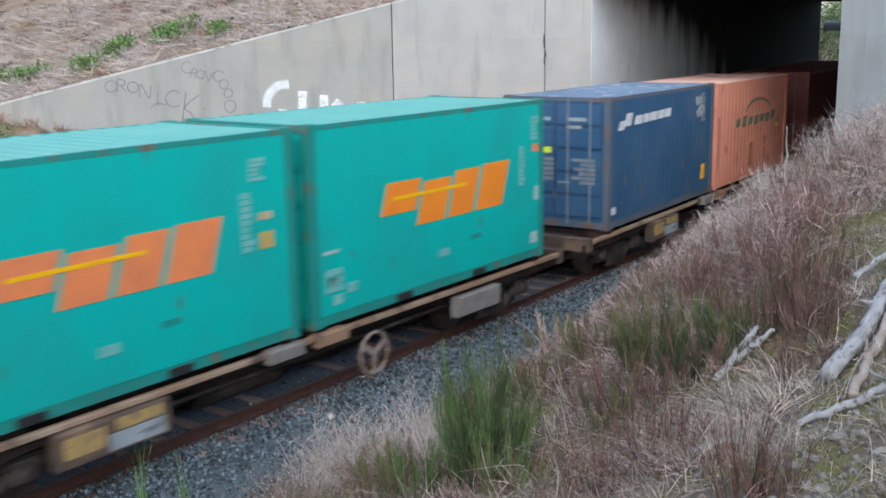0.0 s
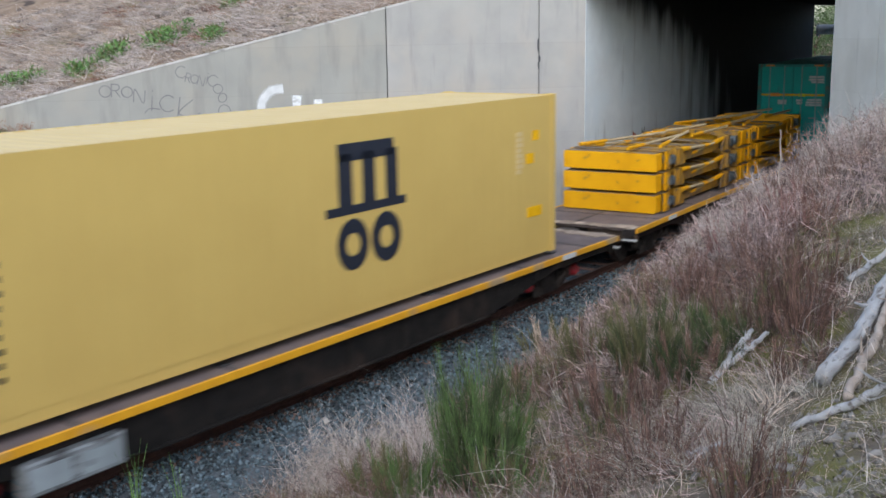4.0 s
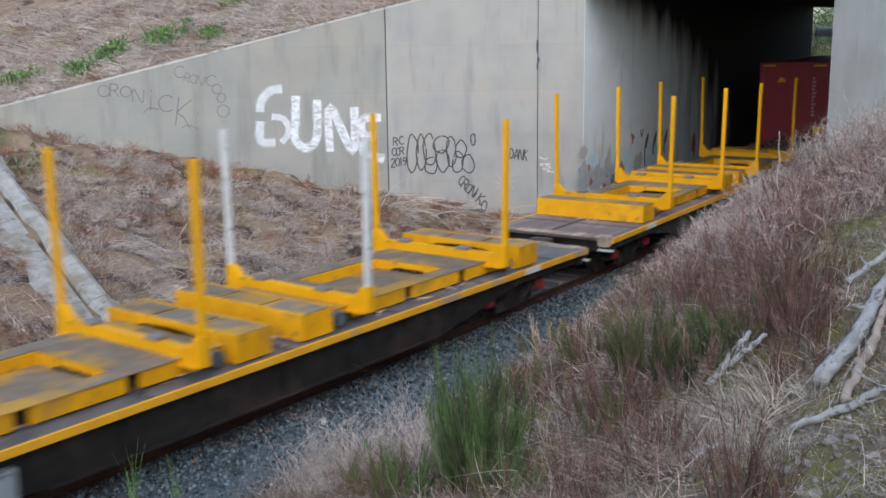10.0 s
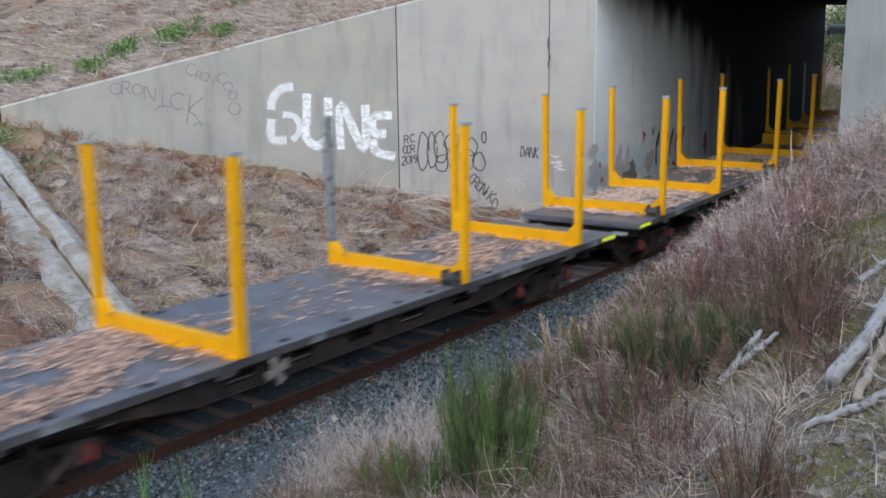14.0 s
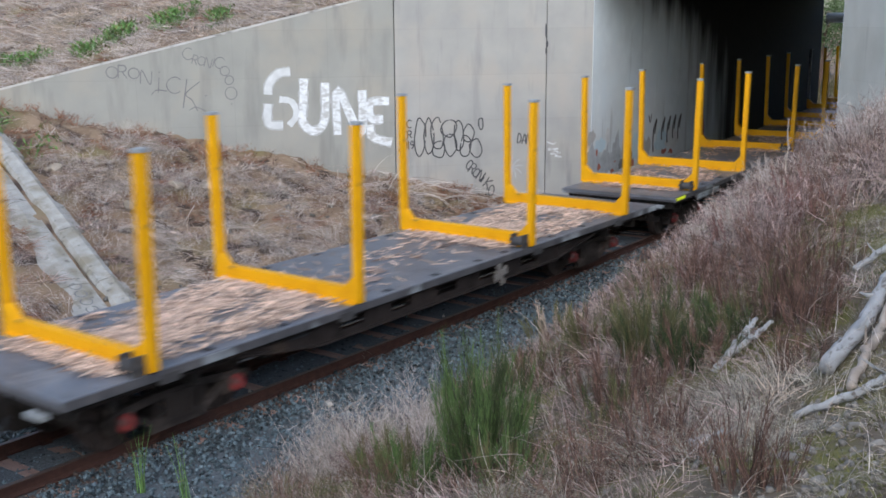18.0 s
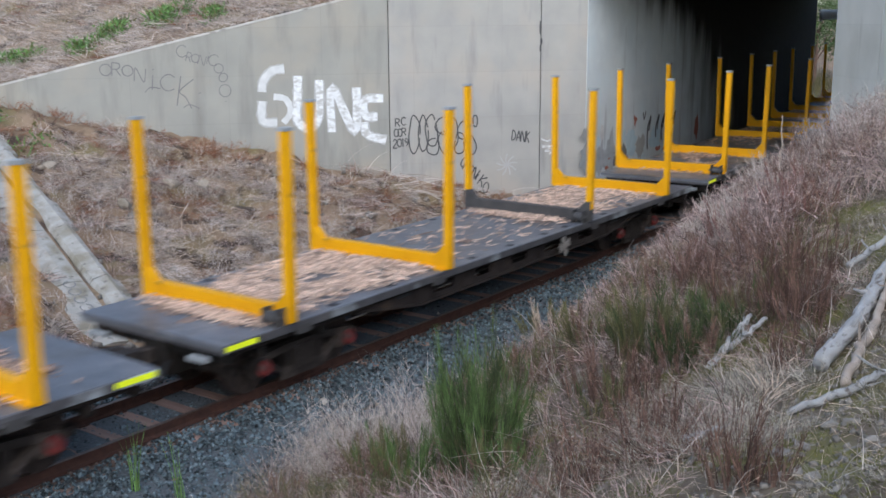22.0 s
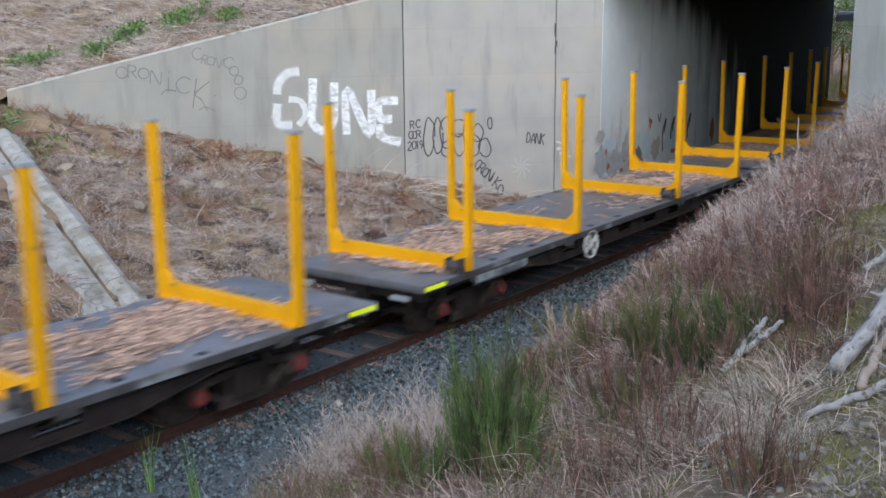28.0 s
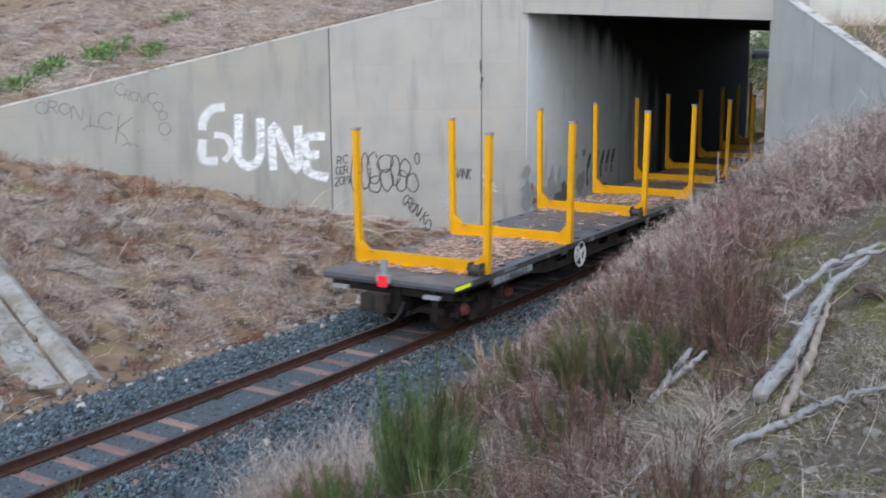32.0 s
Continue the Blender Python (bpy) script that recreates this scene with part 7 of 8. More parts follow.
def strands(r, root, way, length, width, bend, pts=3):
    """Ribbons for stems and blades: arrays of vertices and quads."""
    n = len(root)
    way = way / np.linalg.norm(way, axis=1, keepdims=True)
    side = np.cross(way, r.randn(n, 3))
    side /= np.linalg.norm(side, axis=1, keepdims=True) + 1e-9
    ts = np.linspace(0, 1, pts)
    L = np.broadcast_to(np.asarray(length, float).reshape(-1, 1, 1), (n, 1, 1))
    w = np.broadcast_to(np.asarray(width, float).reshape(-1, 1, 1), (n, 1, 1))
    t = ts[None, :, None]
    p = root[:, None] + way[:, None] * L * t + bend[:, None] * L * t ** 2
    hw = side[:, None] * w * (1 - 0.75 * t) / 2
    v = np.stack([p - hw, p + hw], 2).reshape(n, pts * 2, 3)
    k = np.arange(pts - 1)
    q = np.stack([2 * k, 2 * k + 1, 2 * k + 3, 2 * k + 2], -1)
    return v.reshape(-1, 3), (q[None] + (2 * pts) * np.arange(n)[:, None, None]).reshape(-1, 4)


def join(parts):
    vs, qs, k = [], [], 0
    for v, q in parts:
        vs.append(v)
        qs.append(q + k)
        k += len(v)
    return np.concatenate(vs), np.concatenate(qs)


def unit_up(r, n, spread):
    w = np.stack([r.randn(n) * spread, r.randn(n) * spread, np.ones(n)], -1)
    return w / np.linalg.norm(w, axis=1, keepdims=True)


def weed_cloud(r, roots, height, stems=4, twigs=16, width=0.006, spread=0.28):
    """Dry branching weeds: a few stems each, and many fine side twigs."""
    n = len(roots)
    h = np.repeat(height, stems)
    base = np.repeat(roots, stems, 0) + np.concatenate([r.randn(n * stems, 2) * 0.05, np.zeros((n * stems, 1))], 1)
    way = unit_up(r, n * stems, spread)
    bend = np.concatenate([r.randn(n * stems, 2) * 0.18, -0.06 * np.ones((n * stems, 1))], 1)
    L = h * r.uniform(0.6, 1.0, n * stems)
    out = [strands(r, base, way, L, width, bend, 3)]
    k = max(1, twigs // stems)
    t = r.uniform(0.3, 1.0, (n * stems, k))
    tip = (base[:, None] + way[:, None] * (L[:, None] * t)[..., None] + bend[:, None] * (L[:, None] * t ** 2)[..., None]).reshape(-1, 3)
    tw = np.repeat(way, k, 0) * 0.7 + r.randn(len(tip), 3) * 0.65
    out.append(strands(r, tip, tw, np.repeat(h, k) * r.uniform(0.14, 0.36, len(tip)), width * 0.62, r.randn(len(tip), 3) * 0.15, 3))
    return join(out)


def stuff(name, mesh_data, material, label, category):
    return tagged(new(name, raw_mesh(name, *mesh_data, material)), label, category, kind="stuff")


def on_bank(r, n, d0, d1, y0, y1, keep=None):
    """Random places beside the track: d metres right of its centre."""
    d, y = r.uniform(d0, d1, n), r.uniform(y0, y1, n)
    x = d + centre_x(y)
    if keep is not None:
        k = keep(d, y, x, r.rand(n))
        x, y = x[k], y[k]
    return np.stack([x, y, top_z(x, y)], -1)


def tussocks(r, at, blades, length, rad, width, lean=(0.0, 0.0), lift=0.55, spread=0.8, droop=0.5, pts=4):
    """Grass tussocks: blades fanning out of each root and falling over."""
    n = len(at)
    k = n * blades
    a = r.uniform(0, 6.283, k)
    q = np.sqrt(r.rand(k))
    out = np.stack([np.cos(a), np.sin(a)], -1)
    root = np.repeat(at, blades, 0) + np.concatenate([out * (q * rad)[:, None], np.zeros((k, 1))], 1)
    turn = np.repeat(r.randn(n, 2) * 0.35, blades, 0)
    way = np.concatenate([out * spread * (0.3 + 0.7 * q)[:, None] + np.array(lean) + turn + 0.15 * r.randn(k, 2), (lift * r.uniform(0.4, 1.2, k))[:, None]], 1)
    bend = np.concatenate([0.25 * r.randn(k, 2) + 0.3 * np.array(lean), (-droop * r.uniform(0.3, 1.0, k))[:, None]], 1)
    L = np.repeat(length * r.uniform(0.6, 1.25, n), blades) * r.uniform(0.5, 1.0, k)
    return strands(r, root, way, L, width * r.uniform(0.6, 1.3, k), bend, pts)


def pick(r, p, s, cuts, mix=0.45):
    """Sort places into patches by a slow noise, with some mixing."""
    v = rough_noise(p[:, 0] * 1.0 + 3.1, p[:, 1] + 1.7, s) + mix * r.randn(len(p))
    e = [-9.0] + list(cuts) + [9.0]
    return [p[(v >= lo) & (v < hi)] for lo, hi in zip(e[:-1], e[1:])]


def hides_broom(x, y):
    """The ground just before the tall broom bush, kept low."""
    u = (x - 6.2) * 0.577 + (y - 6.85) * -0.816
    v = (x - 6.2) * 0.816 + (y - 6.85) * 0.577
    return (u > -0.4) & (u < 1.7) & (np.abs(v) < 0.75)


def east_plants():
    r = np.random.RandomState(21)
    wing_x = lambda y: side_line(PR, DR, FR, FDR, y)
    clear = lambda d, y, x, q: (x < wing_x(y) - 0.15) & ~((np.abs(x - 11.08) < 2.2) & (y < 3.2))
    open_log = lambda d, y: (d > 7.6) & (y < 12.5)
    low = lambda p: 0.28 + 0.72 * smooth01((p[:, 0] - centre_x(p[:, 1]) - 4.3) / 2.6)
    # tall dead weeds towards the bridge, in patches of pale, pinkish and red-brown plants
    a = on_bank(r, 1750, 2.75, 10.5, 9.8, 26.0, lambda d, y, x, q: clear(d, y, x, q) & (q < 0.4 + 0.55 * smooth01((y - 9.5) / 3)) & ~open_log(d, y))
    for p, mat, name, label in zip(pick(r, a, 0.9, (-0.15, 0.75)), (RED_WEED, PINK_STRAW, PALE_WEED), ("red_weeds", "pink_weeds", "pale_weeds"),
                                   ("red-brown dead weed stems among the grass", "tall pinkish-grey dead weeds on the bank", "pale bleached dead weeds on the bank")):
        stuff(name, weed_cloud(r, p, r.uniform(0.4, 0.95, len(p)) * low(p), 7, 77, 0.009, 0.42), mat, label, "weeds")
    a = on_bank(r, 2600, 2.7, 10.5, 9.0, 26.0, lambda d, y, x, q: clear(d, y, x, q) & ~open_log(d, y))
    for p, mat, name, label in zip(pick(r, a, 1.2, (0.5, 1.1)), (PINK_STRAW, STRAW, PALE_WEED), ("pink_grass", "straw_grass", "pale_grass"),
                                   ("pinkish tangled dead grass on the bank", "straw-coloured tangled grass on the bank", "pale bleached grass on the bank")):
        stuff(name, tussocks(r, p, 22, 0.55 * low(p), 0.14, 0.008, (-0.15, -0.1), 0.9, 0.7, 0.55), mat, label, "grass")
    a = on_bank(r, 240, 4.6, 10.5, 15.0, 26.0, clear)
    stuff("pale_weeds", weed_cloud(r, a, r.uniform(0.5, 1.0, len(a)) * low(a), 7, 77, 0.009, 0.42), PALE_WEED, "pale fluffy dead weeds near the bridge", "weeds")
    # single long bleached stalks
    a = on_bank(r, 160, 4.3, 10.0, 6.0, 24.0, clear)
    n = len(a)
    stuff("bleached_stalks", strands(r, a + np.array([0, 0, 0.2]), unit_up(r, n, 0.55), r.uniform(0.35, 0.75, n), 0.006, np.concatenate([r.randn(n, 2) * 0.4, -0.3 * r.rand(n, 1)], 1), 6),
          PALE_WEED, "long bleached stalks arching over the weeds", "weeds")
    # the near bank: red-brown and olive stems
    a = on_bank(r, 420, 2.9, 8.4, 5.0, 10.4, lambda d, y, x, q: clear(d, y, x, q) & (rough_noise(x + 3, y, 1.1) > 0.15) & ~((d > 7.0) & (y > 6.6)) & ~hides_broom(x, y))
    stuff("red_weeds", weed_cloud(r, a, r.uniform(0.25, 0.7, len(a)), 6, 48, 0.0055, 0.2), RED_WEED, "red-brown dead weed stems on the near bank", "weeds")
    a = on_bank(r, 260, 2.75, 8.0, 5.0, 12.0, lambda d, y, x, q: clear(d, y, x, q) & (rough_noise(x + 7, y + 2, 0.9) > 0.1) & ~hides_broom(x, y))
    stuff("olive_weeds", weed_cloud(r, a, r.uniform(0.25, 0.55, len(a)), 9, 40, 0.007, 0.25), OLIVE, "olive-green wiry stems on the near bank", "weeds")
    a = on_bank(r, 700, 2.65, 8.6, 3.5, 10.5, lambda d, y, x, q: clear(d, y, x, q) & (d > 3.0 + 0.5 * q))
    for p, mat, name, label in zip(pick(r, a, 1.1, (-0.3, 0.4, 0.85)), (RED_WEED, PINK_STRAW, GREY_FLUFF, STRAW), ("red_grass", "pink_grass", "pale_grass", "straw_grass"),
                                   ("red-brown dry grass on the near bank", "pinkish flattened grass on the near bank", "pale bleached grass on the near bank", "straw-coloured grass on the near bank")):
        stuff(name, tussocks(r, p, 30, 0.42, 0.15, 0.0058, (-0.08, -0.08), 1.0, 0.6, 0.55, 5), mat, label, "grass")
    a = on_bank(r, 7000, 2.65, 8.6, 3.0, 10.0, clear)
    n = len(a)
    stuff("thatch", strands(r, a + np.array([0, 0, 0.02]), np.concatenate([r.randn(n, 2), 0.2 * np.abs(r.randn(n, 1))], 1), r.uniform(0.08, 0.3, n), 0.006, r.randn(n, 3) * 0.15, 3),
          PINK_STRAW, "flattened dead grass on the near bank", "grass")
    # bleached arching stalks over the near growth
    a = on_bank(r, 330, 3.2, 10.3, 4.2, 10.5, clear)
    n = len(a)
    stuff("arching_stalks", strands(r, a + np.array([0, 0, 0.05]), unit_up(r, n, 0.5), r.uniform(0.25, 0.75, n), 0.0044, np.concatenate([r.randn(n, 2) * 0.3, -0.4 * r.rand(n, 1)], 1), 7),
          PALE_WEED, "thin bleached stalks arching over the near bank", "weeds")
    # grey fluffy dead grass below the branches
    for cx, cy, sx, sy, k, ln in ((7.97, 7.46, 0.35, 0.4, 60, 0.42), (8.35, 6.75, 0.25, 0.25, 26, 0.34), (8.1, 6.4, 0.3, 0.25, 24, 0.4), (8.8, 6.25, 0.15, 0.2, 12, 0.26), (9.6, 7.5, 0.25, 0.4, 18, 0.3), (7.3, 6.1, 0.4, 0.3, 24, 0.4)):
        x, y = cx + sx * r.randn(k), cy + sy * r.randn(k)
        p = np.stack([x, y, top_z(x, y)], -1)
        stuff("grey_grass", tussocks(r, p, 34, ln, 0.10, 0.0036, (-0.05, -0.05), 1.0, 0.7, 0.75, 6), GREY_FLUFF, "fine grey dead grass below the dead branches", "grass")
    # mossy turf and straw round the logs
    a = on_bank(r, 46000, 6.9, 13.5, 2.5, 12.5, lambda d, y, x, q: clear(d, y, x, q) & (rough_noise(x, y, 2.1) + 0.5 * (q - 0.5) > 0.1))
    n = len(a)
    stuff("moss", strands(r, a, unit_up(r, n, 0.9), r.uniform(0.015, 0.05, n), 0.012, r.randn(n, 3) * 0.25, 3), MOSS, "yellow-olive moss on the near ground", "moss")
    a = on_bank(r, 2600, 6.9, 13.0, 3.0, 12.5, lambda d, y, x, q: clear(d, y, x, q) & (rough_noise(x + 4, y + 2, 1.5) > 0.35))
    n = len(a)
    stuff("green_blades", strands(r, a, unit_up(r, n, 0.7), r.uniform(0.05, 0.16, n), 0.006, r.randn(n, 3) * 0.3, 4), OLIVE, "small green blades in the moss", "grass")
    a = on_bank(r, 16000, 6.9, 14.0, 2.5, 14.0, clear)
    n = len(a)
    stuff("short_straw", strands(r, a + np.array([0, 0, 0.012]), np.concatenate([r.randn(n, 2), 0.2 * np.abs(r.randn(n, 1))], 1), r.uniform(0.05, 0.22, n), 0.0035, r.randn(n, 3) * 0.25, 4),
          STRAW, "short dry straw lying on the mossy ground", "grass")
    a = on_bank(r, 1500, 7.0, 13.0, 3.5, 13.0, lambda d, y, x, q: clear(d, y, x, q) & (rough_noise(x + 1, y, 1.3) > -0.35))
    stuff("short_tufts", tussocks(r, a, 30, 0.19, 0.10, 0.003, (0, 0), 1.0, 0.7, 0.7, 5), GREY_FLUFF, "short dry tufts on the mossy ground", "grass")
    # pale overhanging tufts at the bank's foot
    for cx, cy, rad, n, hh, mat in ((2.8, 8.4, 0.22, 15, 1.05, MAUVE_GRASS), (2.6, 7.9, 0.3, 9, 0.5, MAUVE_GRASS), (2.75, 7.4, 0.35, 12, 0.45, GREY_FLUFF), (3.1, 8.3, 0.22, 16, 1.2, PALE_WEED), (3.65, 8.4, 0.24, 12, 1.1, PALE_WEED), (4.2, 8.35, 0.2, 10, 1.05, MAUVE_GRASS), (3.6, 7.6, 0.2, 12, 0.6, PALE_WEED), (3.9, 7.9, 0.3, 14, 0.6, PINK_STRAW), (5.0, 7.9, 0.18, 12, 0.7, PALE_WEED), (2.9, 10.6, 0.3, 20, 0.4, PALE_WEED),
                                    (3.3, 12.3, 0.4, 30, 0.5, PALE_WEED), (3.0, 14.6, 0.4, 24, 0.5, PALE_WEED)):
        x, y = cx + centre_x(cy) + r.randn(n) * rad * 0.7, cy + r.randn(n) * rad
        p = np.stack([x, y, top_z(x, y)], -1)
        stuff("pale_tuft", weed_cloud(r, p, r.uniform(0.4, 1.0, n) * hh, 8, 62, 0.006, 0.5), mat, "pale wispy dead weeds by the ballast", "grass")
    # long bleached stalks standing out of those tufts
    n = 46
    x, y = r.uniform(2.4, 4.6, n), 8.2 + 0.35 * r.randn(n)
    x = x + centre_x(8.2)
    stuff("bleached_stalks", strands(r, np.stack([x, y, top_z(x, y) + 0.1], -1), unit_up(r, n, 0.7), r.uniform(0.5, 1.15, n), 0.0075, np.concatenate([r.randn(n, 2) * 0.35, -0.3 * r.rand(n, 1)], 1), 7),
          PALE_WEED, "long bleached stalks arching out of the tufts", "weeds")


def west_plants():
    r = np.random.RandomState(22)
    wall_x = lambda y: side_line(PL, DL, FL, FDL, y)
    free = lambda d, y, x, q: (x > wall_x(y) + 0.1) & ~((np.abs((y - 9.93) + (x + 3.2) * 0.259) < 0.66) & (x < -2.7) & (x > -11.8))
    a = on_bank(r, 15000, -13.5, -2.65, 5.0, 27.0, lambda d, y, x, q: free(d, y, x, q) & (rough_noise(x + 9, y + 3, 1.3) + 0.8 * (q - 0.5) > -0.35 + 0.75 * (x < wall_x(y) + 1.5)))
    n = len(a)
    w = np.stack([0.4 + 0.8 * r.randn(n), -0.1 + 0.8 * r.randn(n), -0.05 + 0.45 * np.abs(r.randn(n))], -1)
    stuff("bank_thatch", strands(r, a + np.array([0, 0, 0.03]), w, r.uniform(0.12, 0.5, n), 0.008, np.concatenate([r.randn(n, 2) * 0.3, -0.25 * r.rand(n, 1)], 1), 4),
          STRAW, "matted pinkish dead grass on the west bank", "grass")
    a = on_bank(r, 2500, -13.5, -2.75, 4.0, 26.5, lambda d, y, x, q: free(d, y, x, q) & (rough_noise(x + 5, y, 1.0) + 0.7 * q > -0.1 + 0.6 * (x < wall_x(y) + 1.3)))
    for p, mat, name, label in zip(pick(r, a, 0.75, (-0.35, 0.15, 0.7), 0.22), (RUSSET, PINK_STRAW, MAUVE_GRASS, STRAW), ("red_grass", "pink_grass", "pale_grass", "straw_grass"),
                                   ("red-brown dead grass patches on the west bank", "pinkish dead grass falling down the west bank", "pale bleached grass hanging on the west bank", "straw-coloured tufts on the west bank")):
        stuff(name, tussocks(r, p, 40, 0.44, 0.2, 0.009, (0.35, -0.15), 0.6, 0.85, 0.55, 5), mat, label, "grass")
    a = on_bank(r, 2600, -13.5, -3.5, 9.0, 26.0, lambda d, y, x, q: free(d, y, x, q) & (x < wall_x(y) + 1.3 + 1.6 * rough_noise(x, y, 0.9)))
    stuff("brown_bracken", weed_cloud(r, a, r.uniform(0.15, 0.42, len(a)), 7, 42, 0.013, 0.8), RUSSET, "dark russet bracken along the wall's foot", "weeds")
    a = on_bank(r, 300, -12.5, -2.9, 8.0, 25.0, lambda d, y, x, q: free(d, y, x, q) & (x > wall_x(y) + 1.2))
    stuff("wispy_weeds", weed_cloud(r, a, r.uniform(0.25, 0.55, len(a)), 7, 56, 0.011, 0.75), PALE_WEED, "pale wispy dead weeds on the west bank", "weeds")
    a = on_bank(r, 260, -12.5, -2.9, 8.0, 25.0, lambda d, y, x, q: free(d, y, x, q) & (rough_noise(x + 2, y + 4, 0.8) > 0.1))
    stuff("brown_weeds", weed_cloud(r, a, r.uniform(0.2, 0.45, len(a)), 7, 49, 0.012, 0.7), RED_WEED, "red-brown wispy weeds on the west bank", "weeds")
    # mats of long grey grass combed down the slope
    c = on_bank(r, 190, -11.5, -3.2, 9.0, 25.0, lambda d, y, x, q: free(d, y, x, q) & (x > wall_x(y) + 1.3))
    k = 150
    m = len(c) * k
    off = r.randn(m, 2) * np.repeat(r.uniform(0.12, 0.34, len(c)), k)[:, None]
    x, y = np.repeat(c[:, 0], k) + off[:, 0], np.repeat(c[:, 1], k) + off[:, 1]
    way = np.repeat(np.stack([r.uniform(0.4, 1.0, len(c)), r.uniform(-0.9, 0.3, len(c)), 0.1 * np.ones(len(c))], -1), k, 0) + 0.22 * r.randn(m, 3)
    keep = free(0, y, x, 0)
    p = np.stack([x, y, top_z(x, y) + r.uniform(0.02, 0.16, m)], -1)
    stuff("combed_grass", strands(r, p[keep], way[keep], r.uniform(0.2, 0.6, keep.sum()), 0.006, np.stack([0.1 * r.randn(m), 0.1 * r.randn(m), -0.35 * np.ones(m)], -1)[keep], 5),
          MAUVE_GRASS, "mauve-grey dead grass combed down the west bank", "grass")
    # long canes drooping over the foot of the wall
    n = 260
    y = r.uniform(19.6, 24.4, n)
    x = wall_x(y) + r.uniform(0.2, 2.0, n)
    p = np.stack([x, y, top_z(x, y) + 0.15], -1)
    w = np.stack([0.8 + 0.3 * r.randn(n), -0.2 + 0.35 * r.randn(n), 0.15 + 0.25 * r.rand(n)], -1)
    stuff("dead_canes", strands(r, p, w, r.uniform(0.5, 1.5, n), 0.018, np.stack([0.1 * r.randn(n), 0.2 * r.randn(n), -0.35 * np.ones(n)], -1), 5), PALE_WEED, "long pale dead canes by the wall's foot", "weeds")
    n = 90
    y = r.uniform(9.0, 24.0, n)
    x = wall_x(y) + r.uniform(0.3, 6.0, n)
    p = np.stack([x, y, top_z(x, y) + 0.1], -1)
    stuff("loose_stalks", strands(r, p, np.stack([r.randn(n), 0.5 * r.randn(n), 0.1 * r.randn(n)], -1), r.uniform(0.4, 1.1, n), 0.018, 0.1 * r.randn(n, 3), 4), PALE_WEED, "loose bleached stalks on the west bank", "weeds")
    # the embankment above the wall
    n = 26000
    y = r.uniform(6.0, 27.5, n)
    x = wall_x(y) - 0.25 - 15.0 * r.rand(n)
    p = np.stack([x, y, top_z(x, y) + 0.02], -1)
    w = np.stack([r.randn(n), -0.5 + 0.8 * r.randn(n), 0.15 + 0.4 * np.abs(r.randn(n))], -1)
    stuff("embankment_thatch", strands(r, p, w, r.uniform(0.15, 0.7, n), 0.012, np.concatenate([r.randn(n, 2) * 0.25, -0.2 * r.rand(n, 1)], 1), 3),
          PALE_WEED, "pinkish flattened dead bracken on the embankment", "grass")
    n = 1900
    y = r.uniform(7.0, 27.0, n)
    x = wall_x(y) - 0.45 - 14.0 * r.rand(n)
    a = np.stack([x, y, top_z(x, y)], -1)
    for p, mat, name, label in zip(pick(r, a, 0.6, (-0.75, -0.2, 0.5), 0.25), (RUSSET, MAUVE_GRASS, PALE_WEED, STRAW), ("red_grass", "pink_grass", "pale_grass", "straw_grass"),
                                   ("red-brown dead bracken on the embankment", "pinkish dead bracken on the embankment", "pale bleached grass on the embankment", "straw-coloured stalks on the embankment")):
        stuff(name, tussocks(r, p, 26, 0.5, 0.24, 0.014, (0.05, -0.2), 0.6, 0.95, 0.5), mat, label, "grass")
    n = 160
    y = r.uniform(9.0, 26.0, n)
    x = wall_x(y) - 0.4 - 10.0 * r.rand(n)
    p = np.stack([x, y, top_z(x, y) + 0.15], -1)
    stuff("loose_stalks", strands(r, p, np.stack([r.randn(n), 0.8 * r.randn(n), 0.15 * r.randn(n)], -1), r.uniform(0.5, 1.3, n), 0.02, 0.12 * r.randn(n, 3), 4), PALE_WEED, "loose bleached stalks on the embankment", "weeds")
    # the embankment behind the east wing and the banks beyond the bridge
    n = 9000
    y = r.uniform(17.0, 27.5, n)
    x = side_line(PR, DR, FR, FDR, y) + 0.3 + 7.0 * r.rand(n)
    p = np.stack([x, y, top_z(x, y)], -1)
    stuff("east_embankment_grass", strands(r, p, unit_up(r, n, 0.8), r.uniform(0.1, 0.45, n), 0.011, r.randn(n, 3) * 0.3, 3), STRAW, "pale dead grass behind the east wing wall", "grass")
    n = 9000
    y = r.uniform(53.0, 75.0, n)
    d = r.uniform(-14.0, 9.0, n)
    k = np.abs(d) > 3.0
    x = d[k] + centre_x(y[k])
    p = np.stack([x, y[k], top_z(x, y[k])], -1)
    n = len(p)
    stuff("far_weeds", strands(r, p, unit_up(r, n, 0.4), r.uniform(0.4, 1.3, n), 0.03, r.randn(n, 3) * 0.2, 3), OLIVE, "olive weeds beyond the bridge", "weeds")


def shoots(label, at, n, height, rad, spread, material, width, seed):
    """A small plant of upright blades."""
    r = np.random.RandomState(seed)
    b = thing("grass_shoots", label, "plant", m=Matrix.Translation(at))
    a, q = r.uniform(0, 6.283, n), rad * np.sqrt(r.rand(n))
    root = np.stack([q * np.cos(a), q * np.sin(a), -0.05 - 0.25 * q], -1)
    way = np.stack([np.cos(a) * q / rad * spread + 0.03 * r.randn(n), np.sin(a) * q / rad * spread + 0.03 * r.randn(n), np.ones(n)], -1)
    bend = np.concatenate([r.randn(n, 2) * 0.08, np.zeros((n, 1))], 1)
    ob = new("blades", raw_mesh("blades", *strands(r, root, way, height * r.uniform(0.3, 1.0, n) * (1 - 0.4 * q / rad), width, bend, 4), material))
    ob.parent = b
    tagged(ob, kind="stuff")


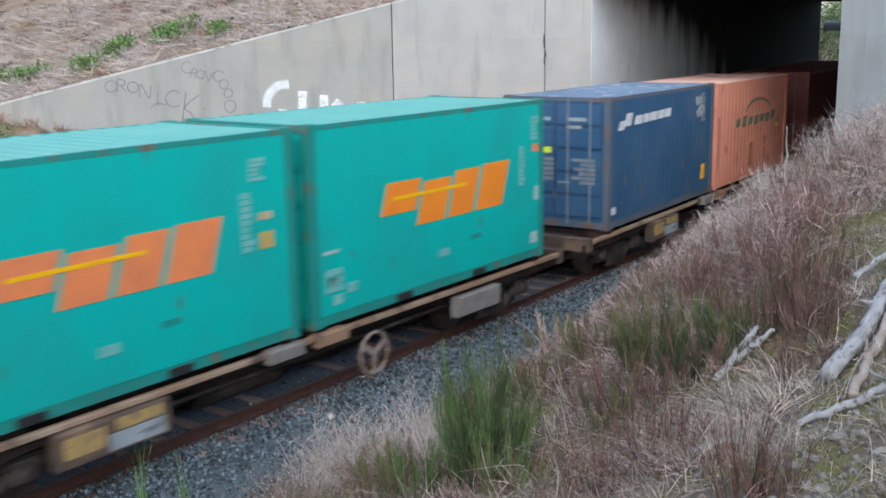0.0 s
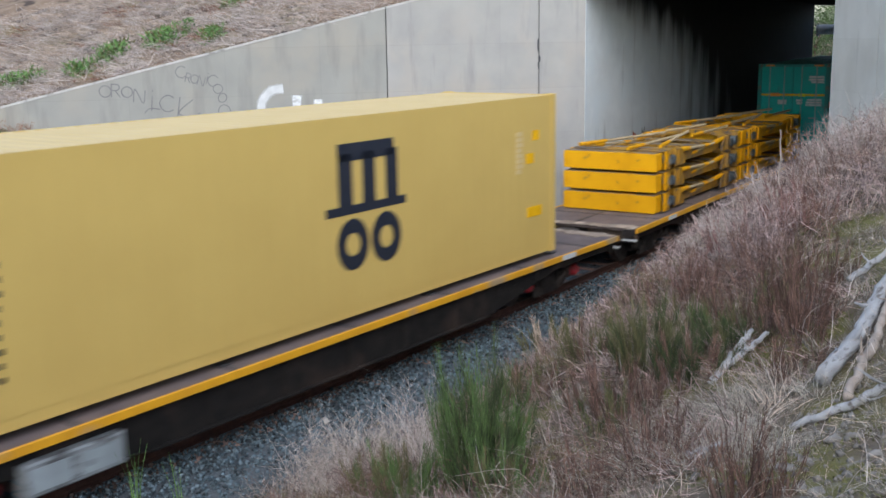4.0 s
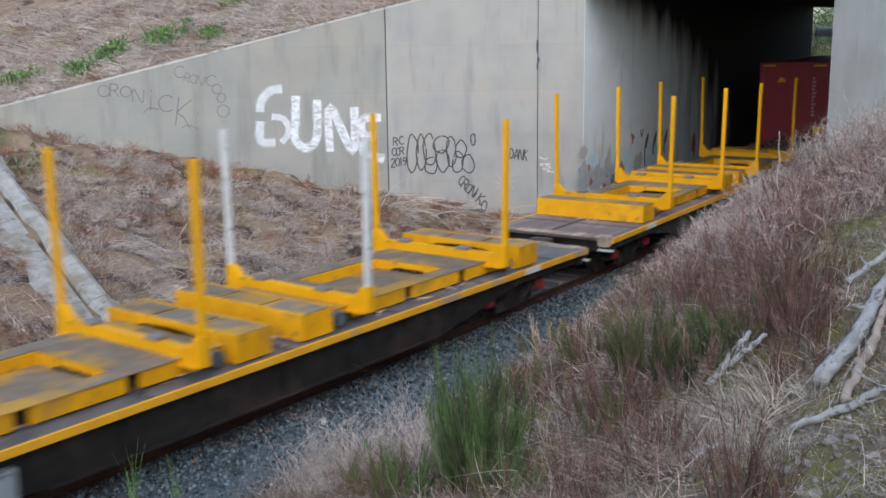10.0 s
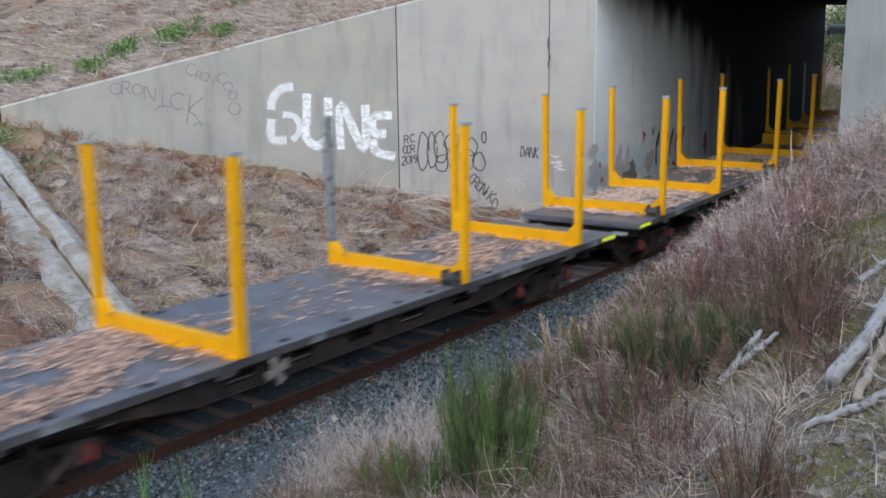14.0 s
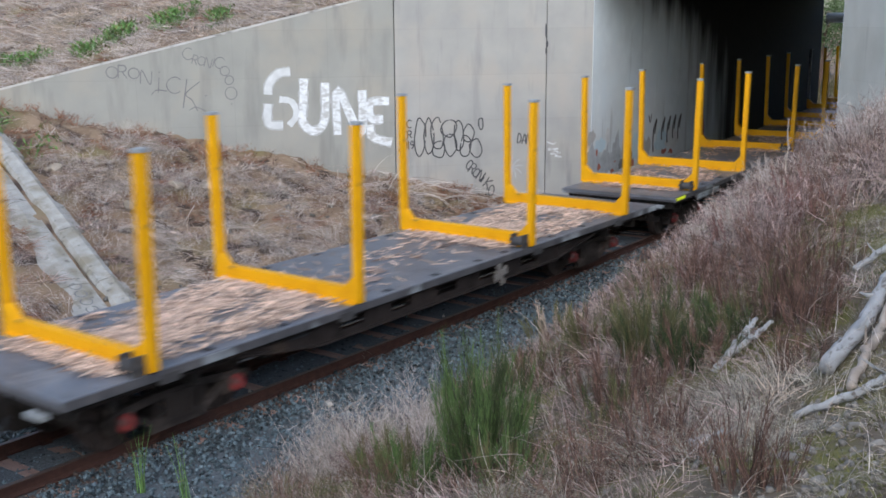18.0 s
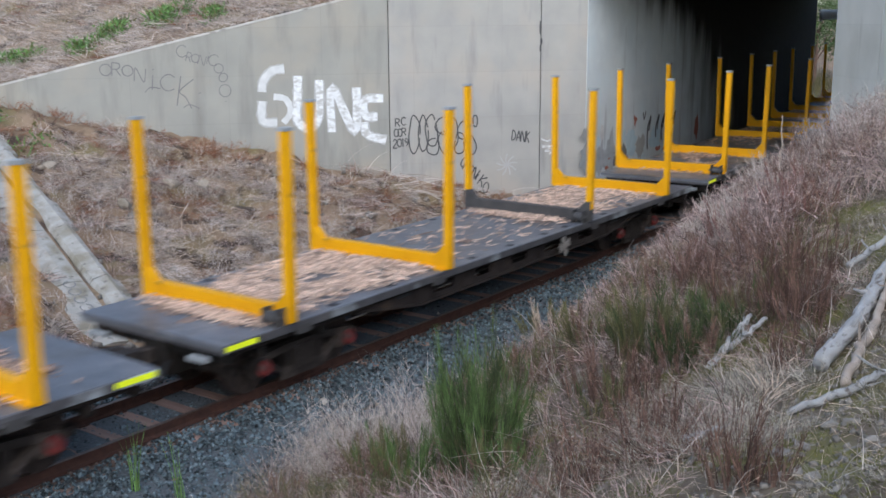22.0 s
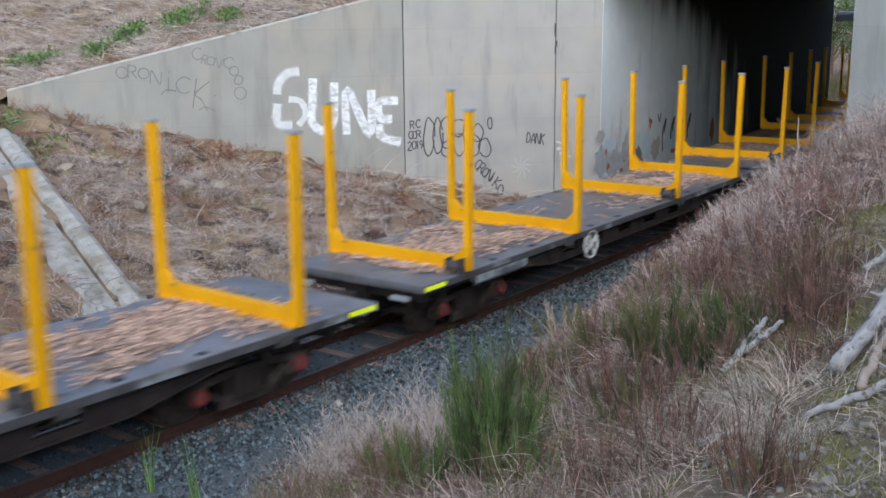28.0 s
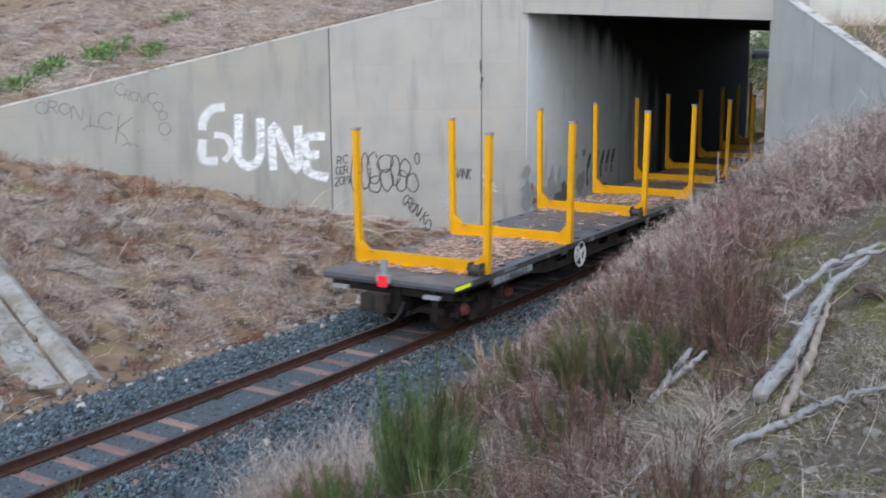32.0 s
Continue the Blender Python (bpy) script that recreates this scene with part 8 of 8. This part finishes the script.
def plume_bush(name, label, category, at, plumes, shoots, height, rad, spread, material, width, seed, mix=None, share=0.0):
    """A bush of separate pointed plumes, each a thin stem crowded with fine upright shoots."""
    r = np.random.RandomState(seed)
    b = thing(name, label, category, m=Matrix.Translation(at))
    a, q = r.uniform(0, 6.283, plumes), np.sqrt(r.rand(plumes))
    out = np.stack([np.cos(a), np.sin(a)], -1)
    root = np.concatenate([out * (q * rad)[:, None], -0.05 * np.ones((plumes, 1))], 1)
    way = np.concatenate([out * (q * spread)[:, None] + 0.06 * r.randn(plumes, 2), np.ones((plumes, 1))], 1)
    way /= np.linalg.norm(way, axis=1, keepdims=True)
    H = height * r.uniform(0.45, 1.0, plumes) * (1 - 0.3 * q)
    bend = np.concatenate([0.10 * r.randn(plumes, 2), np.zeros((plumes, 1))], 1)
    dry = r.rand(plumes) < share
    for part_name, mat, sel in (("main_growth", material, ~dry), ("dry_growth", mix, dry)):
        idx = np.where(sel)[0]
        if mat is None or not len(idx):
            continue
        parts = [strands(r, root[idx], way[idx], H[idx], width * 1.6, bend[idx], 5)]
        k = np.repeat(idx, shoots)
        t = r.uniform(0.05, 0.9, len(k))
        tip = root[k] + way[k] * (H[k] * t)[:, None] + bend[k] * (H[k] * t ** 2)[:, None] + 0.012 * r.randn(len(k), 3)
        L = H[k] * (0.12 + 0.42 * (1 - t)) * r.uniform(0.5, 1.0, len(k))
        parts.append(strands(r, tip, way[k] + 0.16 * r.randn(len(k), 3), L, width * r.uniform(0.6, 1.1, len(k)), 0.06 * r.randn(len(k), 3), 4))
        k = np.repeat(idx, shoots // 2)
        t = r.uniform(0.1, 0.8, len(k))
        tip = root[k] + way[k] * (H[k] * t)[:, None] + bend[k] * (H[k] * t ** 2)[:, None]
        parts.append(strands(r, tip, way[k] + 0.5 * r.randn(len(k), 3), H[k] * r.uniform(0.05, 0.14, len(k)), width * 0.8, 0.1 * r.randn(len(k), 3), 3))
        ob = new(part_name, raw_mesh(part_name, *join(parts), mat))
        ob.parent = b
        tagged(ob, kind="stuff")
    for k in range(5):
        v, p = Vector(way[k % plumes]) * height * 0.35, Vector(root[k % plumes])
        Shape().tube([p, p + v * 0.6, p + v], [0.010, 0.007, 0.003], 5).part("woody_stem", TWIG, b)
    return b


def leaf_patch(label, at, n, rad, height, seed):
    """A low patch of soft green leaves with an uneven edge."""
    r = np.random.RandomState(seed)
    b = thing("green_weed", label, "weed", m=Matrix.Translation(at))
    hubs = np.concatenate([r.randn(9, 2) * rad * 0.55, np.zeros((9, 1))], 1)
    for part_name, mat, k in (("leaves", FRESH, int(n * 0.75)), ("old_leaves", MOSS, int(n * 0.25))):
        p = hubs[r.randint(0, 9, k)] + np.concatenate([r.randn(k, 2) * rad * 0.28, np.zeros((k, 1))], 1)
        z = top_z(p[:, 0] + at.x, p[:, 1] + at.y) - at.z
        p[:, 2] = z + height * r.rand(k) ** 1.5
        ob = new(part_name, raw_mesh(part_name, *strands(r, p, unit_up(r, k, 1.1), r.uniform(0.06, 0.17, k), 0.055, r.randn(k, 3) * 0.3, 3), mat))
        ob.parent = b
        tagged(ob, kind="stuff")
    return b


def ground_at(x, y, lift=0.0):
    return Vector((x, y, float(top_z(np.array(x), np.array(y))) + lift))


def build_bushes():
    for x, y, n, h, rad, sp, seed, mat, mix, sh in ((6.0, 6.95, 52, 1.8, 0.27, 0.2, 1, GREEN, DARK_GREEN, 0.4), (6.35, 6.75, 30, 1.25, 0.26, 0.2, 10, DARK_GREEN, GREEN, 0.5), (5.05, 7.0, 40, 0.8, 0.40, 0.35, 2, GREEN, OLIVE, 0.5),
                                                    (5.5, 6.6, 40, 0.75, 0.36, 0.3, 9, GREEN, OLIVE, 0.4), (6.75, 6.35, 26, 0.6, 0.3, 0.3, 11, GREEN, OLIVE, 0.5), (6.75, 8.75, 60, 1.05, 0.30, 0.5, 3, OLIVE, DARK_GREEN, 0.4),
                                                    (7.3, 8.45, 40, 0.7, 0.28, 0.4, 7, DARK_GREEN, RED_WEED, 0.4), (7.5, 8.95, 30, 0.6, 0.3, 0.4, 8, OLIVE, DARK_GREEN, 0.6), (5.6, 9.7, 36, 0.8, 0.30, 0.45, 4, OLIVE, RED_WEED, 0.4),
                                                    (5.1, 9.3, 36, 0.7, 0.34, 0.4, 6, OLIVE, RED_WEED, 0.4), (4.25, 11.0, 36, 0.66, 0.34, 0.5, 5, OLIVE, STRAW, 0.35), (3.65, 9.9, 34, 0.62, 0.3, 0.45, 12, OLIVE, RED_WEED, 0.4), (7.0, 7.6, 20, 0.6, 0.25, 0.3, 13, OLIVE, DARK_GREEN, 0.5)):
        green = mat is GREEN
        plume_bush("broom_bush", "upright green broom bush on the grassy bank" if green else "olive-brown wiry broom bush on the bank", "bush", ground_at(x, y), n, 60, h, rad, sp, mat, 0.0055, seed, mix, sh)
    for x, y, n, h, rad, seed in ((6.55, 12.1, 44, 0.8, 0.5, 71), (6.95, 12.5, 40, 0.8, 0.5, 72), (6.2, 12.4, 40, 0.75, 0.5, 73), (6.0, 11.6, 36, 0.65, 0.4, 74), (6.6, 13.3, 40, 0.8, 0.5, 75)):
        plume_bush("rose_shrub", "rose-brown dead shrub among pale weeds", "shrub", ground_at(x, y), n, 36, h, rad, 0.5, ROSE, 0.006, seed, PINK_STRAW, 0.35)
    for x, y, n, h, rad, seed in ((7.2, 9.35, 26, 0.55, 0.3, 81), (6.7, 9.75, 26, 0.55, 0.3, 82), (7.5, 10.0, 24, 0.5, 0.3, 83)):
        plume_bush("broom_bush", "small green broom bush among dead weeds", "bush", ground_at(x, y), n, 44, h, rad, 0.4, GREEN, 0.0055, seed, OLIVE, 0.6)
    for x, y, seed in ((1.55, 6.55, 31), (2.1, 6.75, 32)):
        shoots("thin green shoots growing in the ballast", ground_at(x, y), 14, 1.35, 0.05, 0.03, FRESH, 0.013, seed)
    for x, y, n, h, rad, seed in ((8.4, 8.05, 170, 0.5, 0.25, 41), (8.93, 5.5, 110, 0.72, 0.12, 42), (9.16, 5.4, 80, 0.5, 0.12, 59), (7.6, 7.0, 140, 0.45, 0.25, 43), (6.6, 6.6, 130, 0.45, 0.25, 44), (6.75, 7.9, 240, 0.75, 0.32, 45), (7.15, 7.75, 200, 0.6, 0.3, 46), (7.6, 6.15, 170, 0.62, 0.2, 49), (7.95, 6.5, 150, 0.6, 0.2, 50),
                                  (7.45, 9.6, 260, 0.85, 0.4, 47), (6.3, 10.6, 240, 0.8, 0.4, 48),
                                  (8.2, 8.8, 150, 0.6, 0.2, 61), (8.1, 9.0, 160, 0.65, 0.22, 62), (7.9, 9.15, 160, 0.7, 0.28, 63), (7.95, 9.6, 160, 0.7, 0.28, 64), (7.85, 10.2, 180, 0.75, 0.32, 65), (7.3, 10.5, 160, 0.7, 0.32, 66)):
        plume_bush("dead_shrub", "dark red-brown dead shrub with thin stems", "shrub", ground_at(x, y), max(10, n // 5), 24, h * 1.1, rad * 1.1, 0.35, SHRUB, 0.005, seed, RED_WEED, 0.4)
    for x, y, n, h, rad, seed in ((-12.9, 18.6, 800, 0.75, 0.5, 51), (-13.8, 17.45, 650, 0.65, 0.42, 52), (-13.5, 16.4, 500, 0.5, 0.4, 53), (-15.3, 15.6, 500, 0.5, 0.6, 54), (-11.3, 18.9, 400, 0.55, 0.35, 55),
                                  (-14.2, 22.2, 260, 0.3, 0.4, 56), (-12.4, 13.2, 110, 0.2, 0.5, 57), (-10.6, 13.1, 90, 0.13, 0.6, 58), (-13.6, 12.6, 160, 0.4, 0.5, 60)):
        leaf_patch("fresh green weed patch among dead bracken", ground_at(x, y), n, rad * 0.95, h * 0.55, seed)


east_plants()
west_plants()
build_bushes()


# ======== dead wood, stones ========
def dead_limb(label, pts, radii, material, stubs, seed):
    r = random.Random(seed)
    log = thing("dead_branch", label, "dead branch", "dead wood on the bank")
    fine, rad = [], []
    for i in range(len(pts) - 1):
        for t in np.linspace(0, 1, 7, endpoint=False).tolist():
            fine.append(Vector(pts[i]).lerp(Vector(pts[i + 1]), t) + Vector((r.gauss(0, 0.008), r.gauss(0, 0.008), r.gauss(0, 0.008))))
            rad.append((radii[i] + (radii[i + 1] - radii[i]) * t) * r.uniform(0.9, 1.12))
    fine.append(Vector(pts[-1]))
    rad.append(radii[-1])
    Shape().tube(fine, rad, 10).part("trunk", material, log, smooth=True)
    for _ in range(stubs):
        k = r.randrange(3, len(fine) - 1)
        d = Vector((r.gauss(0, 1), r.gauss(0, 1), abs(r.gauss(0, 0.6)))).normalized()
        ln = r.uniform(0.1, 0.35)
        p = fine[k]
        Shape().tube([p, p + d * ln * 0.6, p + d * ln + Vector((0, 0, 0.02))], [rad[k] * 0.4, rad[k] * 0.28, rad[k] * 0.1], 6).part("branch_stub", material, log, smooth=True)


def far_tree(at, height, seed):
    """A small leafy tree: trunk, limbs and a loose crown of leaves."""
    r = np.random.RandomState(seed)
    tree = thing("tree", "leafy green tree beyond the bridge", "tree", "trees beyond the bridge", m=Matrix.Translation(at))
    tr = Shape().tube([(0, 0, -0.3), (0.05, 0.1, height * 0.3), (0.1, 0.0, height * 0.6)], [0.16, 0.12, 0.06], 8)
    for k in range(6):
        a = k * 1.1
        tr.tube([(0.05, 0.05, height * (0.25 + 0.05 * k)), (0.7 * math.cos(a), 0.7 * math.sin(a), height * (0.42 + 0.05 * k)), (1.2 * math.cos(a), 1.2 * math.sin(a), height * (0.52 + 0.06 * k))], [0.06, 0.04, 0.015], 6)
    tr.part("trunk", TWIG, tree)
    hubs = np.stack([r.randn(26) * 0.9, r.randn(26) * 0.9, height * r.uniform(0.3, 1.0, 26)], -1)
    n = 5200
    c = hubs[r.randint(0, 26, n)] + r.randn(n, 3) * np.array([0.42, 0.42, 0.36])
    ob = new("crown", raw_mesh("crown", *strands(r, c, r.randn(n, 3), r.uniform(0.08, 0.18, n), 0.08, r.randn(n, 3) * 0.1, 2), LEAF))
    ob.parent = tree
    tagged(ob, kind="stuff")


for i, (s, d, hh) in enumerate(((66.0, 4.5, 5.5), (70.0, 1.5 + 3.2, 6.5), (75.0, 7.5, 7.0), (72.0, -5.0, 6.0), (80.0, -4.2, 6.5))):
    q = beside(s, d, 0)
    far_tree(ground_at(q.x, q.y), hh, 70 + i)


def rock(label, at, size, flat, material, rng):
    """A broken stone: a rough ball with planed faces."""
    bm = bmesh.new()
    bmesh.ops.create_icosphere(bm, subdivisions=2, radius=1.0)
    for v in bm.verts:
        v.co *= rng.uniform(0.9, 1.12)
    cuts = [Vector((rng.gauss(0, 1), rng.gauss(0, 1), rng.gauss(0, 1))).normalized() for _ in range(12)]
    for v in bm.verts:
        for c in cuts:
            over = v.co.dot(c) - 0.62
            if over > 0:
                v.co -= c * over
        v.co = Vector((v.co.x * 1.25, v.co.y, v.co.z * flat)) * size
    me = bpy.data.meshes.new("stone")
    bm.to_mesh(me)
    bm.free()
    me.materials.append(material)
    ob = tagged(new("stone", me), label, "stone", "loose stones on the banks")
    ob.matrix_basis = Matrix.Translation(at) @ Matrix.Rotation(rng.uniform(0, 6.28), 4, "Z") @ Matrix.Rotation(rng.uniform(-0.25, 0.25), 4, "X")
    return ob


def build_dead_wood():
    g = ground_at
    dead_limb("thick bleached grey dead branch lying on the bank", [g(8.72, 7.55, 0.09), g(8.76, 8.3, 0.11), g(8.70, 9.0, 0.12), g(8.66, 9.75, 0.13), g(8.8, 10.5, 0.16)], [0.060, 0.064, 0.054, 0.04, 0.02], WOOD, 8, 1)
    dead_limb("slender tan dead branch beside the thick one", [g(9.0, 7.22, 0.05), g(8.97, 7.7, 0.06), g(8.90, 8.3, 0.07), g(8.83, 8.85, 0.10), g(8.76, 9.2, 0.12)], [0.036, 0.036, 0.032, 0.025, 0.016], WOOD_TAN, 5, 2)
    dead_limb("crooked grey dead branch lying across the grass", [g(8.72, 6.92, 0.04), g(9.08, 7.04, 0.06), g(9.2, 7.16, 0.06), g(9.45, 7.2, 0.06), g(9.75, 7.2, 0.05), g(10.0, 7.3, 0.04)], [0.022, 0.03, 0.027, 0.021, 0.014, 0.007], WOOD, 4, 3)
    dead_limb("small forked grey branch on the bank", [g(7.56, 8.25, 0.03), g(7.63, 8.55, 0.1), g(7.7, 8.8, 0.2)], [0.03, 0.034, 0.02], WOOD, 1, 4)
    dead_limb("second grey prong of a broken branch", [g(7.62, 8.45, 0.06), g(7.74, 8.62, 0.12), g(7.86, 8.78, 0.16)], [0.026, 0.026, 0.018], WOOD, 1, 15)
    dead_limb("short pale broken branch in the grass", [g(8.2, 6.42, 0.05), g(8.25, 6.55, 0.06), g(8.31, 6.74, 0.07)], [0.03, 0.036, 0.02], WOOD, 2, 14)
    dead_limb("weathered grey branch in a heap of dead wood", [g(8.2, 9.9, 0.1), g(8.5, 10.3, 0.2), g(8.85, 10.7, 0.22)], [0.03, 0.03, 0.018], WOOD, 6, 5)
    dead_limb("weathered grey branch in a heap of dead wood", [g(8.35, 10.4, 0.12), g(8.75, 10.5, 0.18), g(9.2, 10.45, 0.15)], [0.022, 0.024, 0.014], WOOD, 5, 6)
    dead_limb("thin arching dead twig by the ballast", [g(2.75, 8.0, 0.3), g(2.9, 8.2, 0.62), g(3.2, 8.5, 0.75)], [0.008, 0.007, 0.004], WOOD_TAN, 1, 7)
    dead_limb("long bleached twig lying over the ballast edge", [g(2.1, 15.3, 0.35), g(2.8, 15.0, 0.32), g(3.6, 14.5, 0.1)], [0.010, 0.012, 0.012], WOOD_TAN, 2, 8)
    dead_limb("bent bleached cane in the weeds", [g(6.1, 13.6, 0.1), g(6.1, 13.7, 0.7), g(6.05, 13.8, 1.25)], [0.012, 0.010, 0.006], WOOD_TAN, 1, 9)

    def near(r, n):
        x, y = 9.5 + 0.6 * r.randn(n), 6.3 + 0.9 * r.randn(n)
        return np.stack([x, y, top_z(x, y) + 0.01], -1)

    scatter_stones("bank_stones", 700, near, (0.005, 0.026), GREY_STONE, "grey broken stones in the grass beside dead branches", "stones", 12)

    def west(r, n):
        s, d = r.uniform(8, 22, n), -2.7 - 4.5 * r.rand(n) ** 2
        x, y = along_arrays(s, d)
        return np.stack([x, y, bank_z(x, y) + 0.03], -1)

    scatter_stones("bank_rubble", 200, west, (0.02, 0.09), GREY_STONE, "grey rubble stones on the west bank", "stones", 13)
    rr = random.Random(17)
    rocks = ((9.02, 6.01, 0.085, 0.45), (9.09, 6.14, 0.05, 0.6), (9.19, 6.42, 0.07, 0.6), (9.28, 6.46, 0.06, 0.6), (9.39, 5.45, 0.055, 0.4), (9.25, 5.6, 0.06, 0.4), (8.23, 6.6, 0.10, 0.3), (8.06, 7.08, 0.08, 0.5),
             (9.61, 5.15, 0.03, 0.6), (9.5, 6.15, 0.055, 0.5), (9.75, 6.6, 0.07, 0.5), (9.45, 6.9, 0.05, 0.5), (9.9, 6.0, 0.05, 0.5), (9.62, 5.7, 0.035, 0.6))
    for x, y, size, flat in rocks:
        rock("rough grey stone half sunk in mossy ground", g(x, y, 0.2 * size), size, flat, GREY_STONE, rr)
    for _ in range(46):
        y = rr.uniform(9.0, 24.0)
        x = float(side_line(PL, DL, FL, FDL, np.array(y))) + rr.uniform(0.5, 7.0)
        if x < float(centre_x(y)) - 2.9 and abs((y - 9.93) + (x + 3.2) * 0.259) > 0.8:
            rock("rough tan stone lying on the west bank", g(x, y, 0.03), rr.uniform(0.05, 0.15) if rr.random() < 0.75 else 0.2, rr.uniform(0.45, 0.8), TAN_STONE, rr)
    rag = thing("rusty_scrap", "crumpled rusty brown scrap lying by the branches", "scrap", m=Matrix.Translation(ground_at(9.09, 9.3, 0.05)))
    sh = Shape()
    rr = random.Random(3)
    pts = [(0.16 * math.cos(a) * rr.uniform(0.6, 1.2), 0.14 * math.sin(a) * rr.uniform(0.6, 1.2), rr.uniform(0.0, 0.09)) for a in np.linspace(0, 6.28, 11, endpoint=False).tolist()]
    sh.add([(0, 0, 0.1)] + pts + [(p[0] * 0.9, p[1] * 0.9, p[2] - 0.04) for p in pts], [(0, i + 1, (i + 1) % 11 + 1) for i in range(11)] + [(i + 1, (i + 1) % 11 + 1, (i + 1) % 11 + 12, i + 12) for i in range(11)])
    sh.part("scrap_sheet", FRAME_RUST, rag)


build_dead_wood()


# ======== what moves ========
def motions():
    """The train rolls along the track; its wheels turn while they can be seen."""
    times = [float(t) for t in range(33)]
    for ob, u, y, z in MOVING:
        off = Matrix.Translation((0, y, z)) @ LAID.get(ob.name, Matrix())
        walk(ob, [(t, train_pose(u, t) @ off) for t in times])
        spin = [k for k in ob.children_recursive if k.name.startswith("wheelset")]
        if not spin:
            continue
        t0, t1 = max(0.0, (-4 - u) / SPEED), min(32.0, (46 - u) / SPEED)
        f0, f1 = int(t0 * 30), int(t1 * 30)
        steps = [f / 30 for f in range(f0, max(f0 + 2, f1), 2)]
        keys = sorted({0.0, *steps, 32.0})
        for w in spin:
            p = w.matrix_basis.translation.copy()
            rows = []
            for t in keys:
                turn = (min(max(t, steps[0]), steps[-1]) - steps[0]) * SPEED / WHEEL_R
                rows.append((t, Matrix.Translation(p) @ Matrix.Rotation(-turn, 4, "X")))
            walk(w, rows)


motions()
